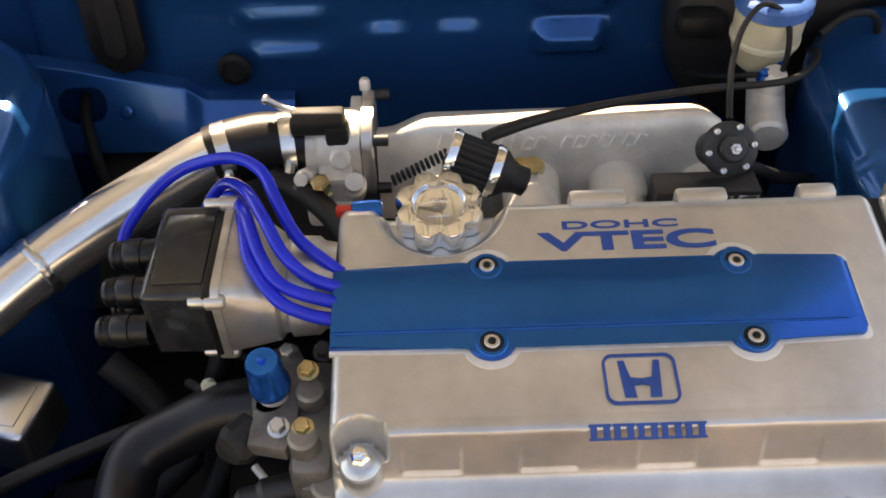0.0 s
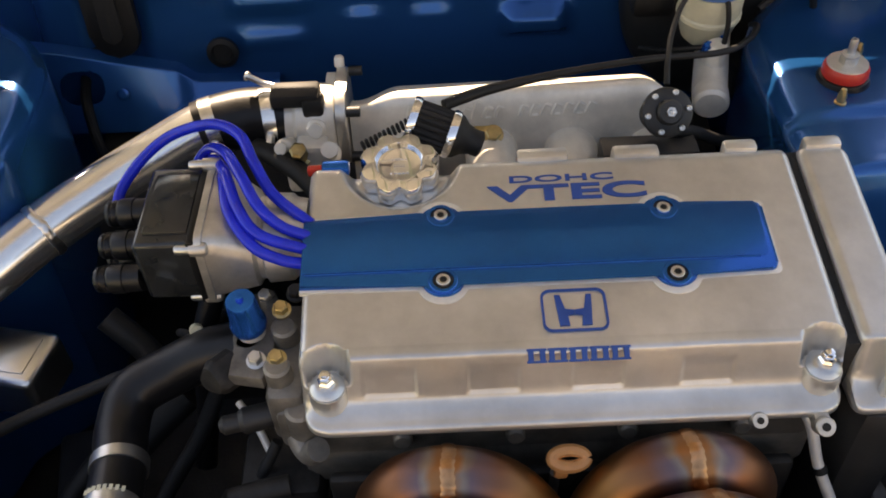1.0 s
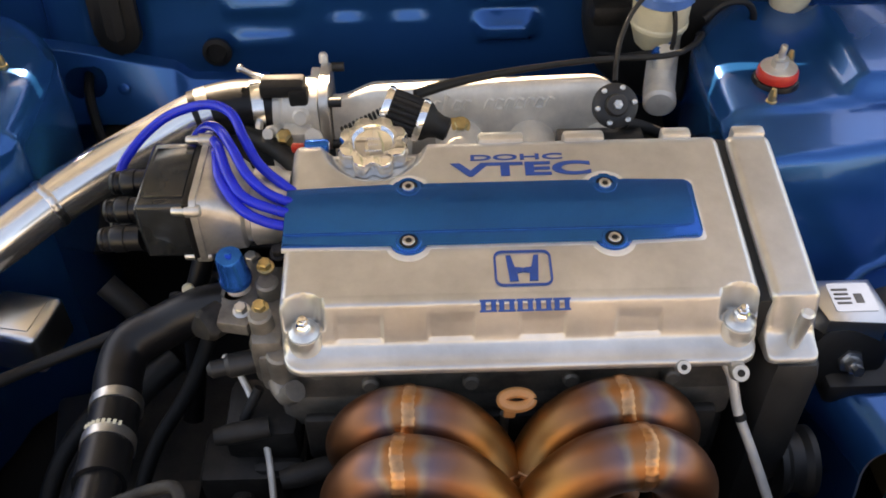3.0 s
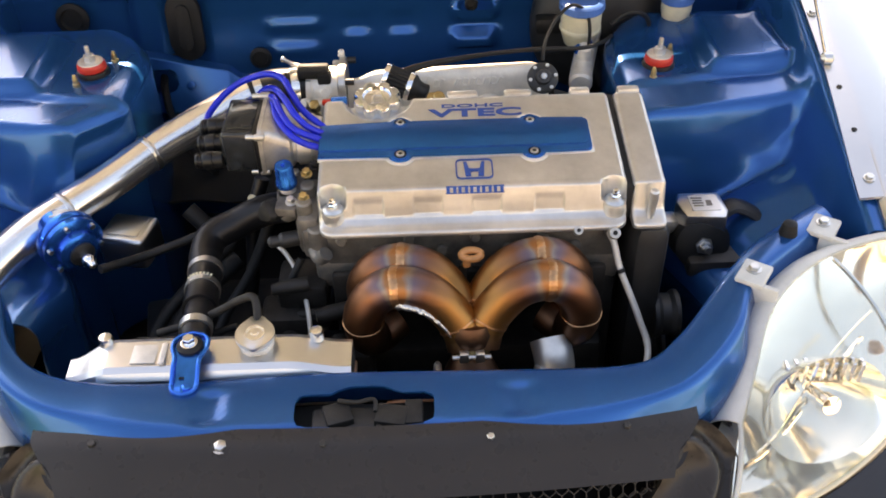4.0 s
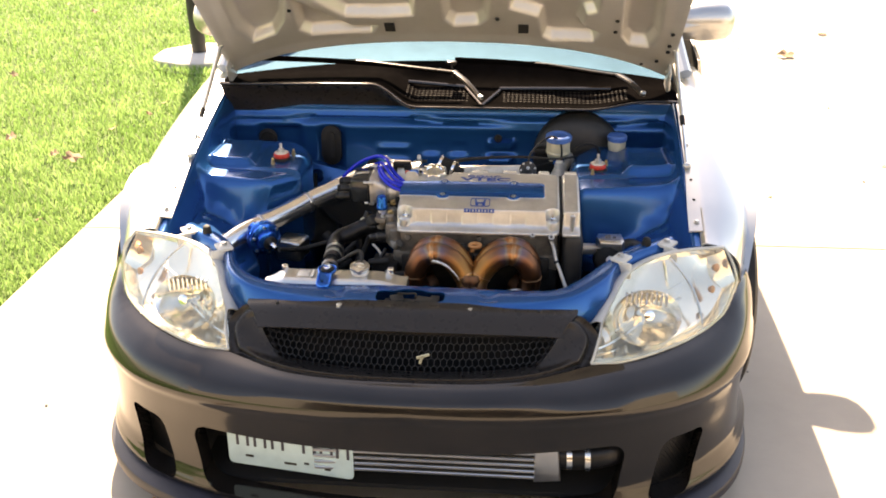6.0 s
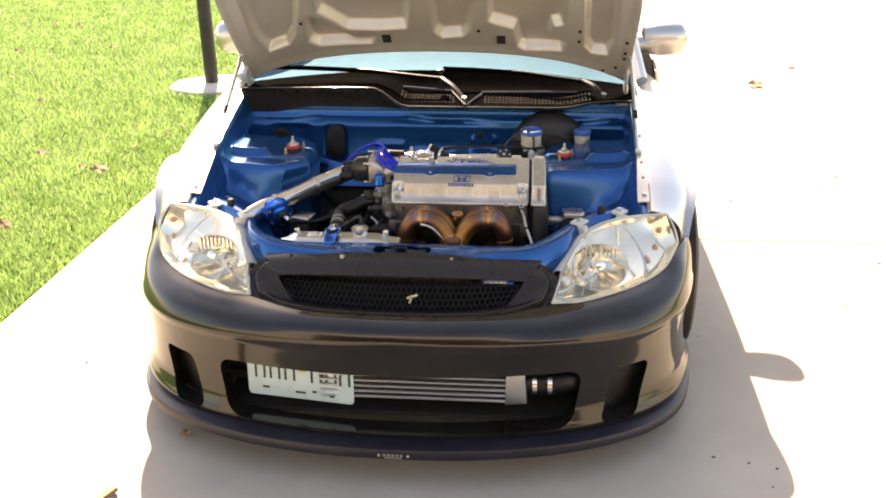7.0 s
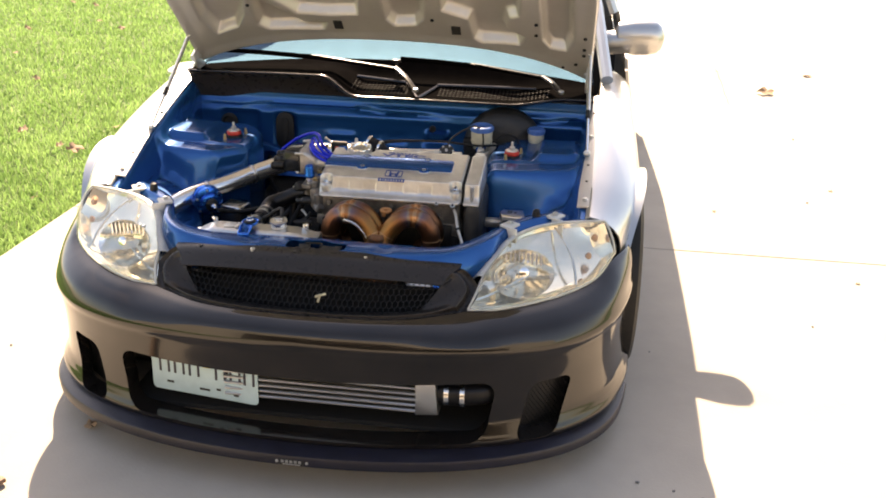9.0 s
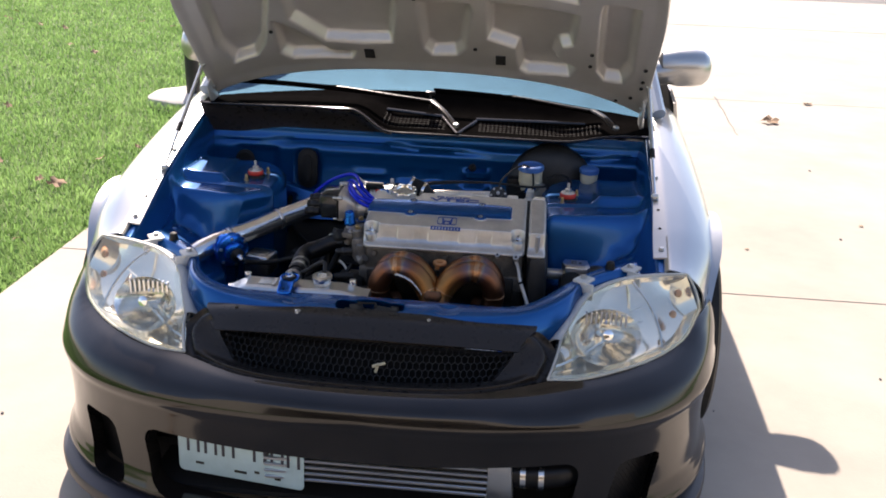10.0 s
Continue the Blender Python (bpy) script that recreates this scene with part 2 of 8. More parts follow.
def prism(bm, outline, h, m=None, bev=0.0):
    """A plate: a flat outline drawn up by h, with its top edge rounded by bev."""
    tmp = bmesh.new()
    lo = [tmp.verts.new((x, y, 0)) for x, y in outline]
    hi = [tmp.verts.new((x, y, h)) for x, y in outline]
    n = len(outline)
    top = tmp.faces.new(hi)
    tmp.faces.new(lo[::-1])
    for i in range(n):
        tmp.faces.new((lo[i], lo[(i + 1) % n], hi[(i + 1) % n], hi[i]))
    if bev:
        bmesh.ops.bevel(tmp, geom=top.edges[:], offset=bev, segments=2, affect="EDGES", profile=0.5)
    return merge(bm, tmp, m)


def rounded(w, h, r, n=5, cx=0, cy=0):
    out = []
    for sx, sy, a0 in ((1, 1, 0), (-1, 1, 90), (-1, -1, 180), (1, -1, 270)):
        for i in range(n + 1):
            a = radians(a0 + 90 * i / n)
            out.append((cx + sx * (w / 2 - r) + r * math.cos(a), cy + sy * (h / 2 - r) + r * math.sin(a)))
    return out


def facing(at, normal, upish=(0, 0, 1)):
    """A pose whose z is the normal and whose y is nearest to upish."""
    z = Vector(normal).normalized()
    x = Vector(upish).cross(z).normalized()
    y = z.cross(x)
    m = Matrix((x, y, z)).transposed().to_4x4()
    m.translation = Vector(at)
    return m


def hexbolt(bm, at, axis, r=0.006, h=0.006, flange=1.35):
    lathe(bm, [(r * flange, 0), (r * flange, h * 0.25), (r * 1.05, h * 0.3)], at, axis, 16)
    lathe(bm, [(r, h * 0.28), (r, h * 0.9), (r * 0.85, h)], at, axis, 6)
    return bm


def mirror_x(p):
    return Vector((-p[0], p[1], p[2]))

# ---- ground ----
GX = -1.54          # edge between drive and lawn


def slab(name, x0, x1, y0, y1, z, mat, label, cat, th=0.12):
    bm = bmesh.new()
    rbox(bm, ((x0 + x1) / 2, (y0 + y1) / 2, z - th / 2), (x1 - x0, y1 - y0, th), 0.006, seg=1)
    ob = part(name, bm, mat)
    return tagged(ob, label, cat, kind="structure")


ground_bm = bmesh.new()
grid(ground_bm, lambda u, v: Vector((u, v, -0.06)), [-400, -60, -20, GX - 2, 8, 60, 400], [-400, -60, -10, 12, 40, 120, 400])
tagged(part("ground", thick(ground_bm, 0.2), M["soil"]), "green lawn ground reaching away round the drive", "ground", kind="structure")
drive = new("driveway")
drive.empty_display_size = 0.1
tagged(drive, "pale concrete driveway with joints between the slabs", "driveway", kind="structure")
joint_bm = bmesh.new()
rbox(joint_bm, (2.0, 3.0, -0.075), (7.1, 18.4, 0.1), 0)
part("joint_bed", joint_bm, M["jointdirt"], drive, "dark dirt in the slab joints")
xs, ys = [GX, 5.5], [-6.1, -4.55, -1.52, 1.51, 5.1, 9.12, 12.2]
for i in range(1):
    for j in range(6):
        bm = bmesh.new()
        x0, x1, y0, y1 = xs[i], xs[i + 1] - 0.005, ys[j], ys[j + 1] - (0.022 if j == 4 else 0.004)
        rbox(bm, ((x0 + x1) / 2, (y0 + y1) / 2, -0.06), (x1 - x0, y1 - y0, 0.12), 0.003, seg=1)
        part("slab", bm, M["concrete"], drive)
slab("street", -80, 80, 12.25, 20.0, -0.005, M["asphalt"], "grey asphalt street across the end of the drive", "road")
slab("pavement", -40, GX - 0.02, 9.87, 11.98, 0.004, M["concrete"], "pale concrete pavement beyond the lawn", "pavement")
slab("kerb", 5.52, 40, 12.0, 12.22, 0.06, M["curbcon"], "pale concrete kerb along the street", "kerb")
slab("kerb_lawn", -40, GX - 0.02, 12.0, 12.22, 0.06, M["curbcon"], "pale concrete kerb beside the lawn", "kerb")

# grass blades as one tuft sheet
rng = random.Random(7)
gv, gf = [], []
for i in range(128000):
    y = -1.2 + (rng.random() ** 1.3) * 11.05
    x = GX - 0.01 - (rng.random() ** 1.25) * (2.2 + 0.42 * (y + 1.2)) * (0.75 + 0.6 * rng.random() ** 2)
    y -= 1.6 * rng.random() ** 3 * max(0.0, 1 - (y + 1.2) / 2)
    if (x + 1.98) ** 2 + (y - 4.29) ** 2 < 0.06:
        continue
    h = 0.022 + 0.026 * rng.random()
    a, w = rng.random() * 6.283, 0.0018 + 0.0022 * rng.random() + 0.0004 * max(0, y)
    lx, ly = (rng.random() - 0.5) * 0.05, (rng.random() - 0.5) * 0.05
    ca, sa = math.cos(a) * w, math.sin(a) * w
    k = len(gv)
    gv += [(x - ca, y - sa, -0.02), (x + ca, y + sa, -0.02), (x + lx * 0.4 + ca * 0.7, y + ly * 0.4 + sa * 0.7, h * 0.6 - 0.02), (x + lx * 0.4 - ca * 0.7, y + ly * 0.4 - sa * 0.7, h * 0.6 - 0.02), (x + lx, y + ly, h - 0.02)]
    gf += [(k, k + 1, k + 2, k + 3), (k + 3, k + 2, k + 4)]
gm = bpy.data.meshes.new("grass")
gm.from_pydata(gv, [], gf)
gmat = surf("grass_blade", (0.215, 0.335, 0.115), 0.40, 0.0, 0.3, 3.0, 0.0, col2=(0.120, 0.23, 0.060))
nn, ll = gmat.node_tree.nodes, gmat.node_tree.links
geo = nn.new("ShaderNodeNewGeometry")
hv = nn.new("ShaderNodeHueSaturation")
mrr = nn.new("ShaderNodeMapRange")
mrr.inputs["To Min"].default_value, mrr.inputs["To Max"].default_value = 0.70, 1.40
ll.new(geo.outputs["Random Per Island"], mrr.inputs["Value"])
ll.new(mrr.outputs[0], hv.inputs["Value"])
bs = nn["Principled BSDF"]
ll.new(bs.inputs["Base Color"].links[0].from_socket, hv.inputs["Color"])
ll.new(hv.outputs[0], bs.inputs["Base Color"])
tl, ms = nn.new("ShaderNodeBsdfTranslucent"), nn.new("ShaderNodeMixShader")
ms.inputs[0].default_value = 0.5
ll.new(hv.outputs[0], tl.inputs["Color"])
ll.new(bs.outputs[0], ms.inputs[1])
ll.new(tl.outputs[0], ms.inputs[2])
ll.new(ms.outputs[0], nn["Material Output"].inputs["Surface"])
gm.materials.append(gmat)
tagged(new("grass", gm), "short green mown grass beside the concrete drive", "grass", kind="stuff")

# unseen house front with an open garage, added behind the camera to shape reflections
HB = -6.2
for nm, x0, x1, z0, z1 in (("wall_unseen", -9, -3.2, 0, 3.2), ("wall_unseen_right", 5.6, 12, 0, 3.2), ("wall_unseen_top", -3.2, 5.6, 2.25, 3.2)):
    bm = bmesh.new()
    rbox(bm, ((x0 + x1) / 2, HB - 0.1, (z0 + z1) / 2), (x1 - x0, 0.2, z1 - z0), 0)
    tagged(part(nm, bm, M["unseenwall"]), "plain beige wall added unseen behind the camera, round an opening", "wall", kind="structure")
bm = bmesh.new()
for c, s in (((1.2, -12.3, 1.2), (9.2, 0.15, 2.6)), ((-3.4, -9.2, 1.2), (0.15, 6, 2.6)), ((5.8, -9.2, 1.2), (0.15, 6, 2.6)), ((1.2, -9.2, 2.45), (9.3, 6, 0.12))):
    rbox(bm, c, s, 0)
tagged(part("wall_unseen_inner", bm, M["unseenwall"]), "plain inner walls of the added, unseen garage room", "wall", kind="structure")
slab("floor", -3.3, 5.7, -12.3, -6.12, -0.001, M["concrete"], "plain concrete floor of the added, unseen garage room", "floor")

# ---- car body ----
car = thing("car", (0, 1.9, 0), "silver sedan with open bonnet, black bumper and blue engine bay", "car")


def both(name, build, mat, parent=car, label="", sharp=35.0):
    """Builds a right-hand part and its mirror image."""
    obs = []
    for sgn in (1, -1):
        bm = bmesh.new()
        build(bm)
        if sgn < 0:
            for v in bm.verts:
                v.co.x = -v.co.x
            bmesh.ops.reverse_faces(bm, faces=bm.faces)
        obs.append(part(name, bm, mat, parent, label, sharp))
    return obs


# bumper: plan line of the crest and its upright profile
PLAN = [Vector(p) for p in ((0, -0.208, 0), (0.18, -0.200, 0), (0.36, -0.172, 0), (0.52, -0.124, 0), (0.66, -0.045, 0), (0.764, 0.078, 0), (0.818, 0.245, 0), (0.832, 0.42, 0))]
PLINE = spline([mirror_x(p) for p in PLAN[:0:-1]] + PLAN, 10)


def plan(s, out=0.0):
    """Point of the bumper's plan at s in -1..1, moved outwards."""
    f = (s + 1) / 2 * (len(PLINE) - 1)
    i = min(int(f), len(PLINE) - 2)
    p = PLINE[i].lerp(PLINE[i + 1], f - i)
    a, b = PLINE[max(i - 1, 0)], PLINE[min(i + 2, len(PLINE) - 1)]
    t = (b - a).normalized()
    return p + Vector((t.y, -t.x, 0)) * out


# half-profile: (outward, height), from the crest's inner top edge to the underside
def edge_top(s):
    """Height and inset of the bumper's upper edge along its length."""
    a = abs(s)
    return (lerp_curve([(0, 0.440), (0.22, 0.439), (0.30, 0.440), (0.36, 0.443), (0.42, 0.446), (0.54, 0.450), (0.66, 0.455), (0.74, 0.464), (0.82, 0.485), (0.92, 0.490), (1.0, 0.49)], a),
            lerp_curve([(0, -0.055), (0.20, -0.060), (0.30, -0.088), (0.36, -0.098), (0.42, -0.083), (0.54, -0.087), (0.62, -0.086), (0.70, -0.079), (0.78, -0.065), (0.86, -0.045), (0.92, -0.026), (1.0, -0.014)], a))


def bump_pt(s, v):
    zt, ot = edge_top(s)
    crest = lerp_curve([(0, 0.402), (0.5, 0.385), (0.8, 0.395), (1.0, 0.42)], abs(s))
    pro = [(0.0, ot, zt), (0.1, ot * 0.62, zt - (zt - crest) * 0.17), (0.2, ot * 0.24, zt - (zt - crest) * 0.50), (0.28, -0.003, crest + 0.002), (0.33, 0.001, crest - 0.016), (0.40, -0.005, crest - 0.040), (0.6, -0.012, 0.27), (0.8, -0.008, 0.18), (0.9, 0.004, 0.145), (0.95, 0.012, 0.124), (1.0, -0.004, 0.098)]
    o = lerp_curve([(a, b) for a, b, c in pro], v)
    z = lerp_curve([(a, c) for a, b, c in pro], v)
    p = plan(s, o)
    return Vector((p.x, p.y, z))


def hole_dist(x, z, w, h, r, cx, cz):
    qx, qz = abs(x - cx) - (w / 2 - r), abs(z - cz) - (h / 2 - r)
    return math.hypot(max(qx, 0), max(qz, 0)) + min(max(qx, qz), 0) - r


def bumper_hole(p):
    """Below zero inside one of the bumper's openings."""
    x, z = p.x, p.z
    if p.y > 0.16:
        return math.hypot(p.y - 0.60, z - 0.285) - 0.318
    d = hole_dist(x, z, 0.955 + (z - 0.20) * 0.30, 0.158, 0.042, 0.0, 0.2085)
    for sg in (1, -1):
        xx = sg * x
        d = min(d, hole_dist(xx + (0.20 - z) * 0.22, z, 0.100, 0.148, 0.024, 0.608, 0.198))
    return d


def bumper_shell():
    bm = bmesh.new()
    us, vs = steps(-1, 1, 220), steps(0, 1, 70)
    rows = [[bm.verts.new(bump_pt(u, v)) for v in vs] for u in us]
    at = {rows[i][j]: (us[i], vs[j]) for i in range(len(us)) for j in range(len(vs))}
    for i in range(len(us) - 1):
        for j in range(len(vs) - 1):
            q = (rows[i][j], rows[i + 1][j], rows[i + 1][j + 1], rows[i][j + 1])
            if sum(bumper_hole(w.co) for w in q) / 4 > 0:
                bm.faces.new(q)
    rim = [w for w in bm.verts if w.link_faces and any(len(e.link_faces) == 1 for e in w.link_edges) and abs(bumper_hole(w.co)) < 0.03]
    for w in rim:
        u, v = at[w]
        for it in range(6):
            p = bump_pt(u, v)
            eu, ev, d = (0.0015 if u < 0.9 else -0.0015), (0.0015 if v < 0.9 else -0.0015), bumper_hole(p)
            pu, pv = bump_pt(u + eu, v), bump_pt(u, v + ev)
            lu, lv = (pu - p).length / eu, (pv - p).length / ev
            gu, gv = (bumper_hole(pu) - d) / (eu * lu), (bumper_hole(pv) - d) / (ev * lv)
            k = max(gu * gu + gv * gv, 0.15)
            u, v = max(-0.998, min(0.998, u - 0.8 * d * gu / k / lu)), max(0.0, min(1.0, v - 0.8 * d * gv / k / lv))
        w.co = bump_pt(u, v)
    for w in [w for w in bm.verts if not w.link_faces]:
        bm.verts.remove(w)
    # rolled-in rims
    bm.edges.ensure_lookup_table()
    edges = [e for e in bm.edges if len(e.link_faces) == 1 and all(abs(bumper_hole(w.co)) < 0.006 for w in e.verts)]
    for dep in (0.006, 0.02, 0.034):
        out = bmesh.ops.extrude_edge_only(bm, edges=edges)["geom"]
        nv = [g for g in out if isinstance(g, bmesh.types.BMVert)]
        for w in nv:
            w.co.y += dep
            w.co.z += 0.0
        edges = [g for g in out if isinstance(g, bmesh.types.BMEdge) and all(w in set(nv) for w in g.verts)]
    return bm


bumper = part("bumper", bumper_shell(), M["bumper"], car, "bare black fibreglass front bumper, scuffed and glossy", 50)

# splitter lip under the bumper
bm = bmesh.new()
us = steps(-0.87, 0.87, 110)
rows = []
for u in us:
    oo = lerp_curve([(0, 0.056), (0.3, 0.055), (0.6, 0.040), (0.75, 0.026), (0.87, 0.014)], abs(u))
    zt = 0.110 - 0.012 * smooth(0.4, 0.85, abs(u))
    ring = []
    for o, z in ((-0.025, zt + 0.008), (oo - 0.014, zt), (oo - 0.003, zt - 0.003), (oo, zt - 0.008), (oo - 0.001, zt - 0.030), (oo - 0.006, zt - 0.034), (-0.025, zt - 0.030)):
        p = plan(u, o)
        ring.append(bm.verts.new((p.x, p.y, z)))
    rows.append(ring)
SPL = range(7)
for a, b in zip(rows, rows[1:]):
    for j in range(len(SPL)):
        bm.faces.new((a[j], a[(j + 1) % len(SPL)], b[(j + 1) % len(SPL)], b[j]))
bm.faces.new(rows[0][::-1])
bm.faces.new(rows[-1])
lip = part("splitter_lip", bm, M["splitter"], car, "dark rubber-edged chin splitter")
bm = bmesh.new()
rbox(bm, (0.003, -0.2645, 0.091), (0.062, 0.004, 0.018), 0.001)
tag_plate = part("badge_plate", bm, M["matte"], lip, "small black badge plate with pale bars")
bm = bmesh.new()
for i in range(5):
    rbox(bm, (-0.02 + i * 0.011, -0.2670, 0.094), (0.007, 0.001, 0.007), 0)
rbox(bm, (0.003, -0.2670, 0.0865), (0.045, 0.001, 0.003), 0)
part("bars", bm, M["zinc"], tag_plate)
for sx in (-0.038, 0.038):
    bm = bmesh.new()
    hexbolt(bm, (0.003 + sx, -0.263, 0.091), (0, -1, 0.1), 0.003, 0.004)
    part("bolt", bm, M["zinc"], lip)

# near-black sheets behind the bumper's openings stand for the recess's shade
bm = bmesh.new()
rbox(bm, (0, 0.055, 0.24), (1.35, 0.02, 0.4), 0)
part("bumper_shade", bm, M["dark"], car, "near-black sheet standing for shade behind the bumper")
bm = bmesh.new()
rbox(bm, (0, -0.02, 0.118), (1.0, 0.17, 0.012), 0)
part("bumper_shade", bm, M["dark"], car)

# intercooler behind the opening
ic = part("intercooler_core", rbox(bmesh.new(), (0.04, -0.10, 0.235), (0.50, 0.055, 0.115), 0.003), M["grime_shade"], car, "aluminium bar-and-plate intercooler")
for k in range(7):
    bm = bmesh.new()
    rbox(bm, (0.04, -0.131, 0.187 + k * 0.0165), (0.50, 0.008, 0.0075), 0.0015, seg=1)
    part("intercooler_bar", bm, M["brushed"], ic)
bm = bmesh.new()
prism(bm, [(0.288, 0.178), (0.348, 0.184), (0.338, 0.292), (0.288, 0.296)], 0.07, Matrix.Translation((0, -0.07, 0)) @ Matrix.Rotation(radians(90), 4, "X"), 0.006)
part("end_tank", bm, M["brushed"], ic)
bm = bmesh.new()
sweep(bm, [(0.335, -0.10, 0.23), (0.40, -0.10, 0.232), (0.46, -0.08, 0.236), (0.5, 0.0, 0.24)], 0.032, 20)
part("boost_hose", bm, M["silicone"], ic)
for xx in (0.365, 0.405):
    bm = bmesh.new()
    lathe(bm, [(0.034, -0.006), (0.0355, -0.006), (0.0355, 0.006), (0.034, 0.006)], (xx, -0.10, 0.231), (1, 0.02, 0.03), 24)
    part("hose_clamp", bm, M["polished"], ic)
bm = bmesh.new()
sweep(bm, [(0.43, -0.092, 0.234), (0.455, -0.085, 0.235), (0.47, -0.075, 0.236)], 0.0335, 20)
part("pipe_end", bm, M["silicone"], ic)

# number plate with bars in place of its characters
bm = bmesh.new()
prism(bm, rounded(0.305, 0.152, 0.012), 0.002, facing((-0.268, -0.116, 0.239), (-0.14, -1, 0.05)), 0.0005)
nplate = part("number_plate", bm, M["plate"], car, "pale blue number plate half hidden by the bumper")
PM = facing((-0.268, -0.116, 0.239), (-0.14, -1, 0.05))
for i, (cx, w) in enumerate(((-0.115, 0.034), (-0.072, 0.034), (-0.029, 0.034), (0.047, 0.034), (0.089, 0.034), (0.128, 0.034))):
    bm = bmesh.new()
    for k in (-1, 1):
        rbox(bm, (k * (w / 2 - 0.0045), 0, 0), (0.0065, 0.066, 0.0016), 0.0004, seg=1)
    bmesh.ops.transform(bm, matrix=PM @ Matrix.Translation((cx, 0.01, 0.0026)), verts=bm.verts)
    part("character_bar", bm, M["ink"], nplate)
bm = bmesh.new()
rbox(bm, (0, 0, 0), (0.022, 0.028, 0.001), 0)
bmesh.ops.transform(bm, matrix=PM @ Matrix.Translation((0.008, 0.022, 0.0026)), verts=bm.verts)
part("sticker", bm, M["yellow"], nplate, "yellow registration sticker")
for cx, cy, w in ((-0.1, -0.05, 0.02), (0.0, -0.056, 0.03), (0.04, -0.05, 0.012), (0.09, -0.058, 0.014)):
    bm = bmesh.new()
    rbox(bm, (cx, cy, 0), (w, 0.006, 0.001), 0)
    bmesh.ops.transform(bm, matrix=PM @ Matrix.Translation((0, 0, 0.0024)), verts=bm.verts)
    part("printed_bar", bm, M["grime_shade"], nplate)

# fog-lamp mesh inserts
def fog_mesh(bm):
    for i in range(13):
        for j in range(21):
            x = 0.545 + i * 0.0095 + (j % 2) * 0.0047
            z = 0.115 + j * 0.0082
            lathe(bm, [(0.0046, 0), (0.0054, 0), (0.0054, 0.004), (0.0046, 0.004)], (x, -0.04 + (x - 0.565) * 0.75, z), (0.4, -1, 0), 6)
    rbox(bm, (0.605, 0.02, 0.20), (0.17, 0.004, 0.20), 0, rot=Matrix.Rotation(radians(36), 3, "Z"))


both("fog_mesh", fog_mesh, M["mesh"])

# grille: top trim, surround and hexagon mesh
GRU = 0.385


def gr_pt(u, v):
    """Grille surround: u across in metres, v from the trim's rear edge (0) to the crest edge (1)."""
    u *= 1 - 0.10 * smooth(0.12, 0.52, v)
    a = abs(u) / GRU
    bow = 0.036 * a * a
    ys = [(0, 0.006), (0.2, -0.016), (0.30, -0.030), (0.45, -0.054), (0.52, -0.066), (0.56, -0.064)]
    zs = [(0, 0.5460), (0.2, 0.5415), (0.30, 0.5345), (0.45, 0.517), (0.52, 0.507), (0.56, 0.495)]
    return Vector((u, lerp_curve(ys, v) + bow, lerp_curve(zs, v) - 0.020 * a * a - 0.006 * a ** 8))


bm = bmesh.new()
grid(bm, gr_pt, steps(-0.375, 0.375, 60), steps(0, 0.50, 14))
trim = part("grille_trim", thick(bm, 0.004), M["satin"], bumper, "black grille top trim with bolts")
for bx in (-0.155, -0.043, 0.138, 0.29, -0.30):
    bm = bmesh.new()
    hexbolt(bm, (bx, -0.014 + 0.036 * (bx / GRU) ** 2, 0.5425 - 0.020 * (bx / GRU) ** 2), (0, -0.05, 1), 0.007 if bx == -0.155 else 0.0045, 0.006)
    part("bolt", bm, M["zinc" if bx in (-0.155, 0.138) else "matte"], trim)


def edge_at(x):
    """Point of the bumper's upper edge at x across."""
    lo, hi = 0.0, 1.0
    for it in range(30):
        mid = (lo + hi) / 2
        lo, hi = (mid, hi) if bump_pt(mid, 0).x < x else (lo, mid)
    return bump_pt(lo, 0)


def grille_depth(x, z):
    return -0.056 - 0.045 * (0.497 - z) / 0.08 + 0.045 * (x / GRU) ** 2


# right half of the opening's edge and of the skin's outer edge, from the bottom middle round to the top middle
OPEN = [(0, 0.424), (0.10, 0.4245), (0.20, 0.427), (0.262, 0.431), (0.289, 0.439), (0.305, 0.455), (0.318, 0.470), (0.328, 0.484), (0.326, 0.492), (0.30, 0.4945), (0.20, 0.499), (0.10, 0.501), (0, 0.502)]
OUTX = [0.0, 0.115, 0.225, 0.305, 0.355]
OUT = [edge_at(max(x, 0.0005)) for x in OUTX]
OUT[0].x = 0.0
OUT += [edge_at(0.392), Vector((0.405, -0.056, 0.440)), Vector((0.424, 0.002, 0.474)), gr_pt(0.378, 0.14) - Vector((0, 0, 0.002))]
OUT += [gr_pt(x, 0.46) - Vector((0, 0, 0.002)) for x in (0.376, 0.250, 0.120, 0.0)]
OPENL = spline([(x, grille_depth(x, z), z) for x, z in OPEN], 12)
OUTL = spline(OUT, 12)


def nose_pt(i, v):
    """Skin between the grille opening and the bumper's edge, lamps and trim; v runs outwards."""
    a, b = OPENL[i], OUTL[i]
    if v < 0:
        return a + Vector((0, 0.03, -0.010)) * (-v / 0.2)
    f = i / (len(OPENL) - 1)
    side = smooth(0.25, 0.42, f) * (1 - smooth(0.62, 0.72, f))
    n = Vector((0.35 * side, -0.62, 0.66)).normalized()
    lip = lerp_curve([(0, 0), (0.25, 0.002), (0.45, 0.007), (0.56, 0.0115), (0.64, 0.012), (0.70, 0.008), (0.78, 0.001), (1, 0)], v)
    hollow = -0.010 * side * math.sin(math.pi * max(0.0, min(1.0, (v - 0.68) / 0.32)))
    low = 0.004 * (1 - smooth(0.2, 0.35, f)) * math.sin(math.pi * v)
    return a.lerp(b, v) + n * (lip * (0.45 + 0.55 * (1 - smooth(0.68, 0.76, f))) + hollow + low)


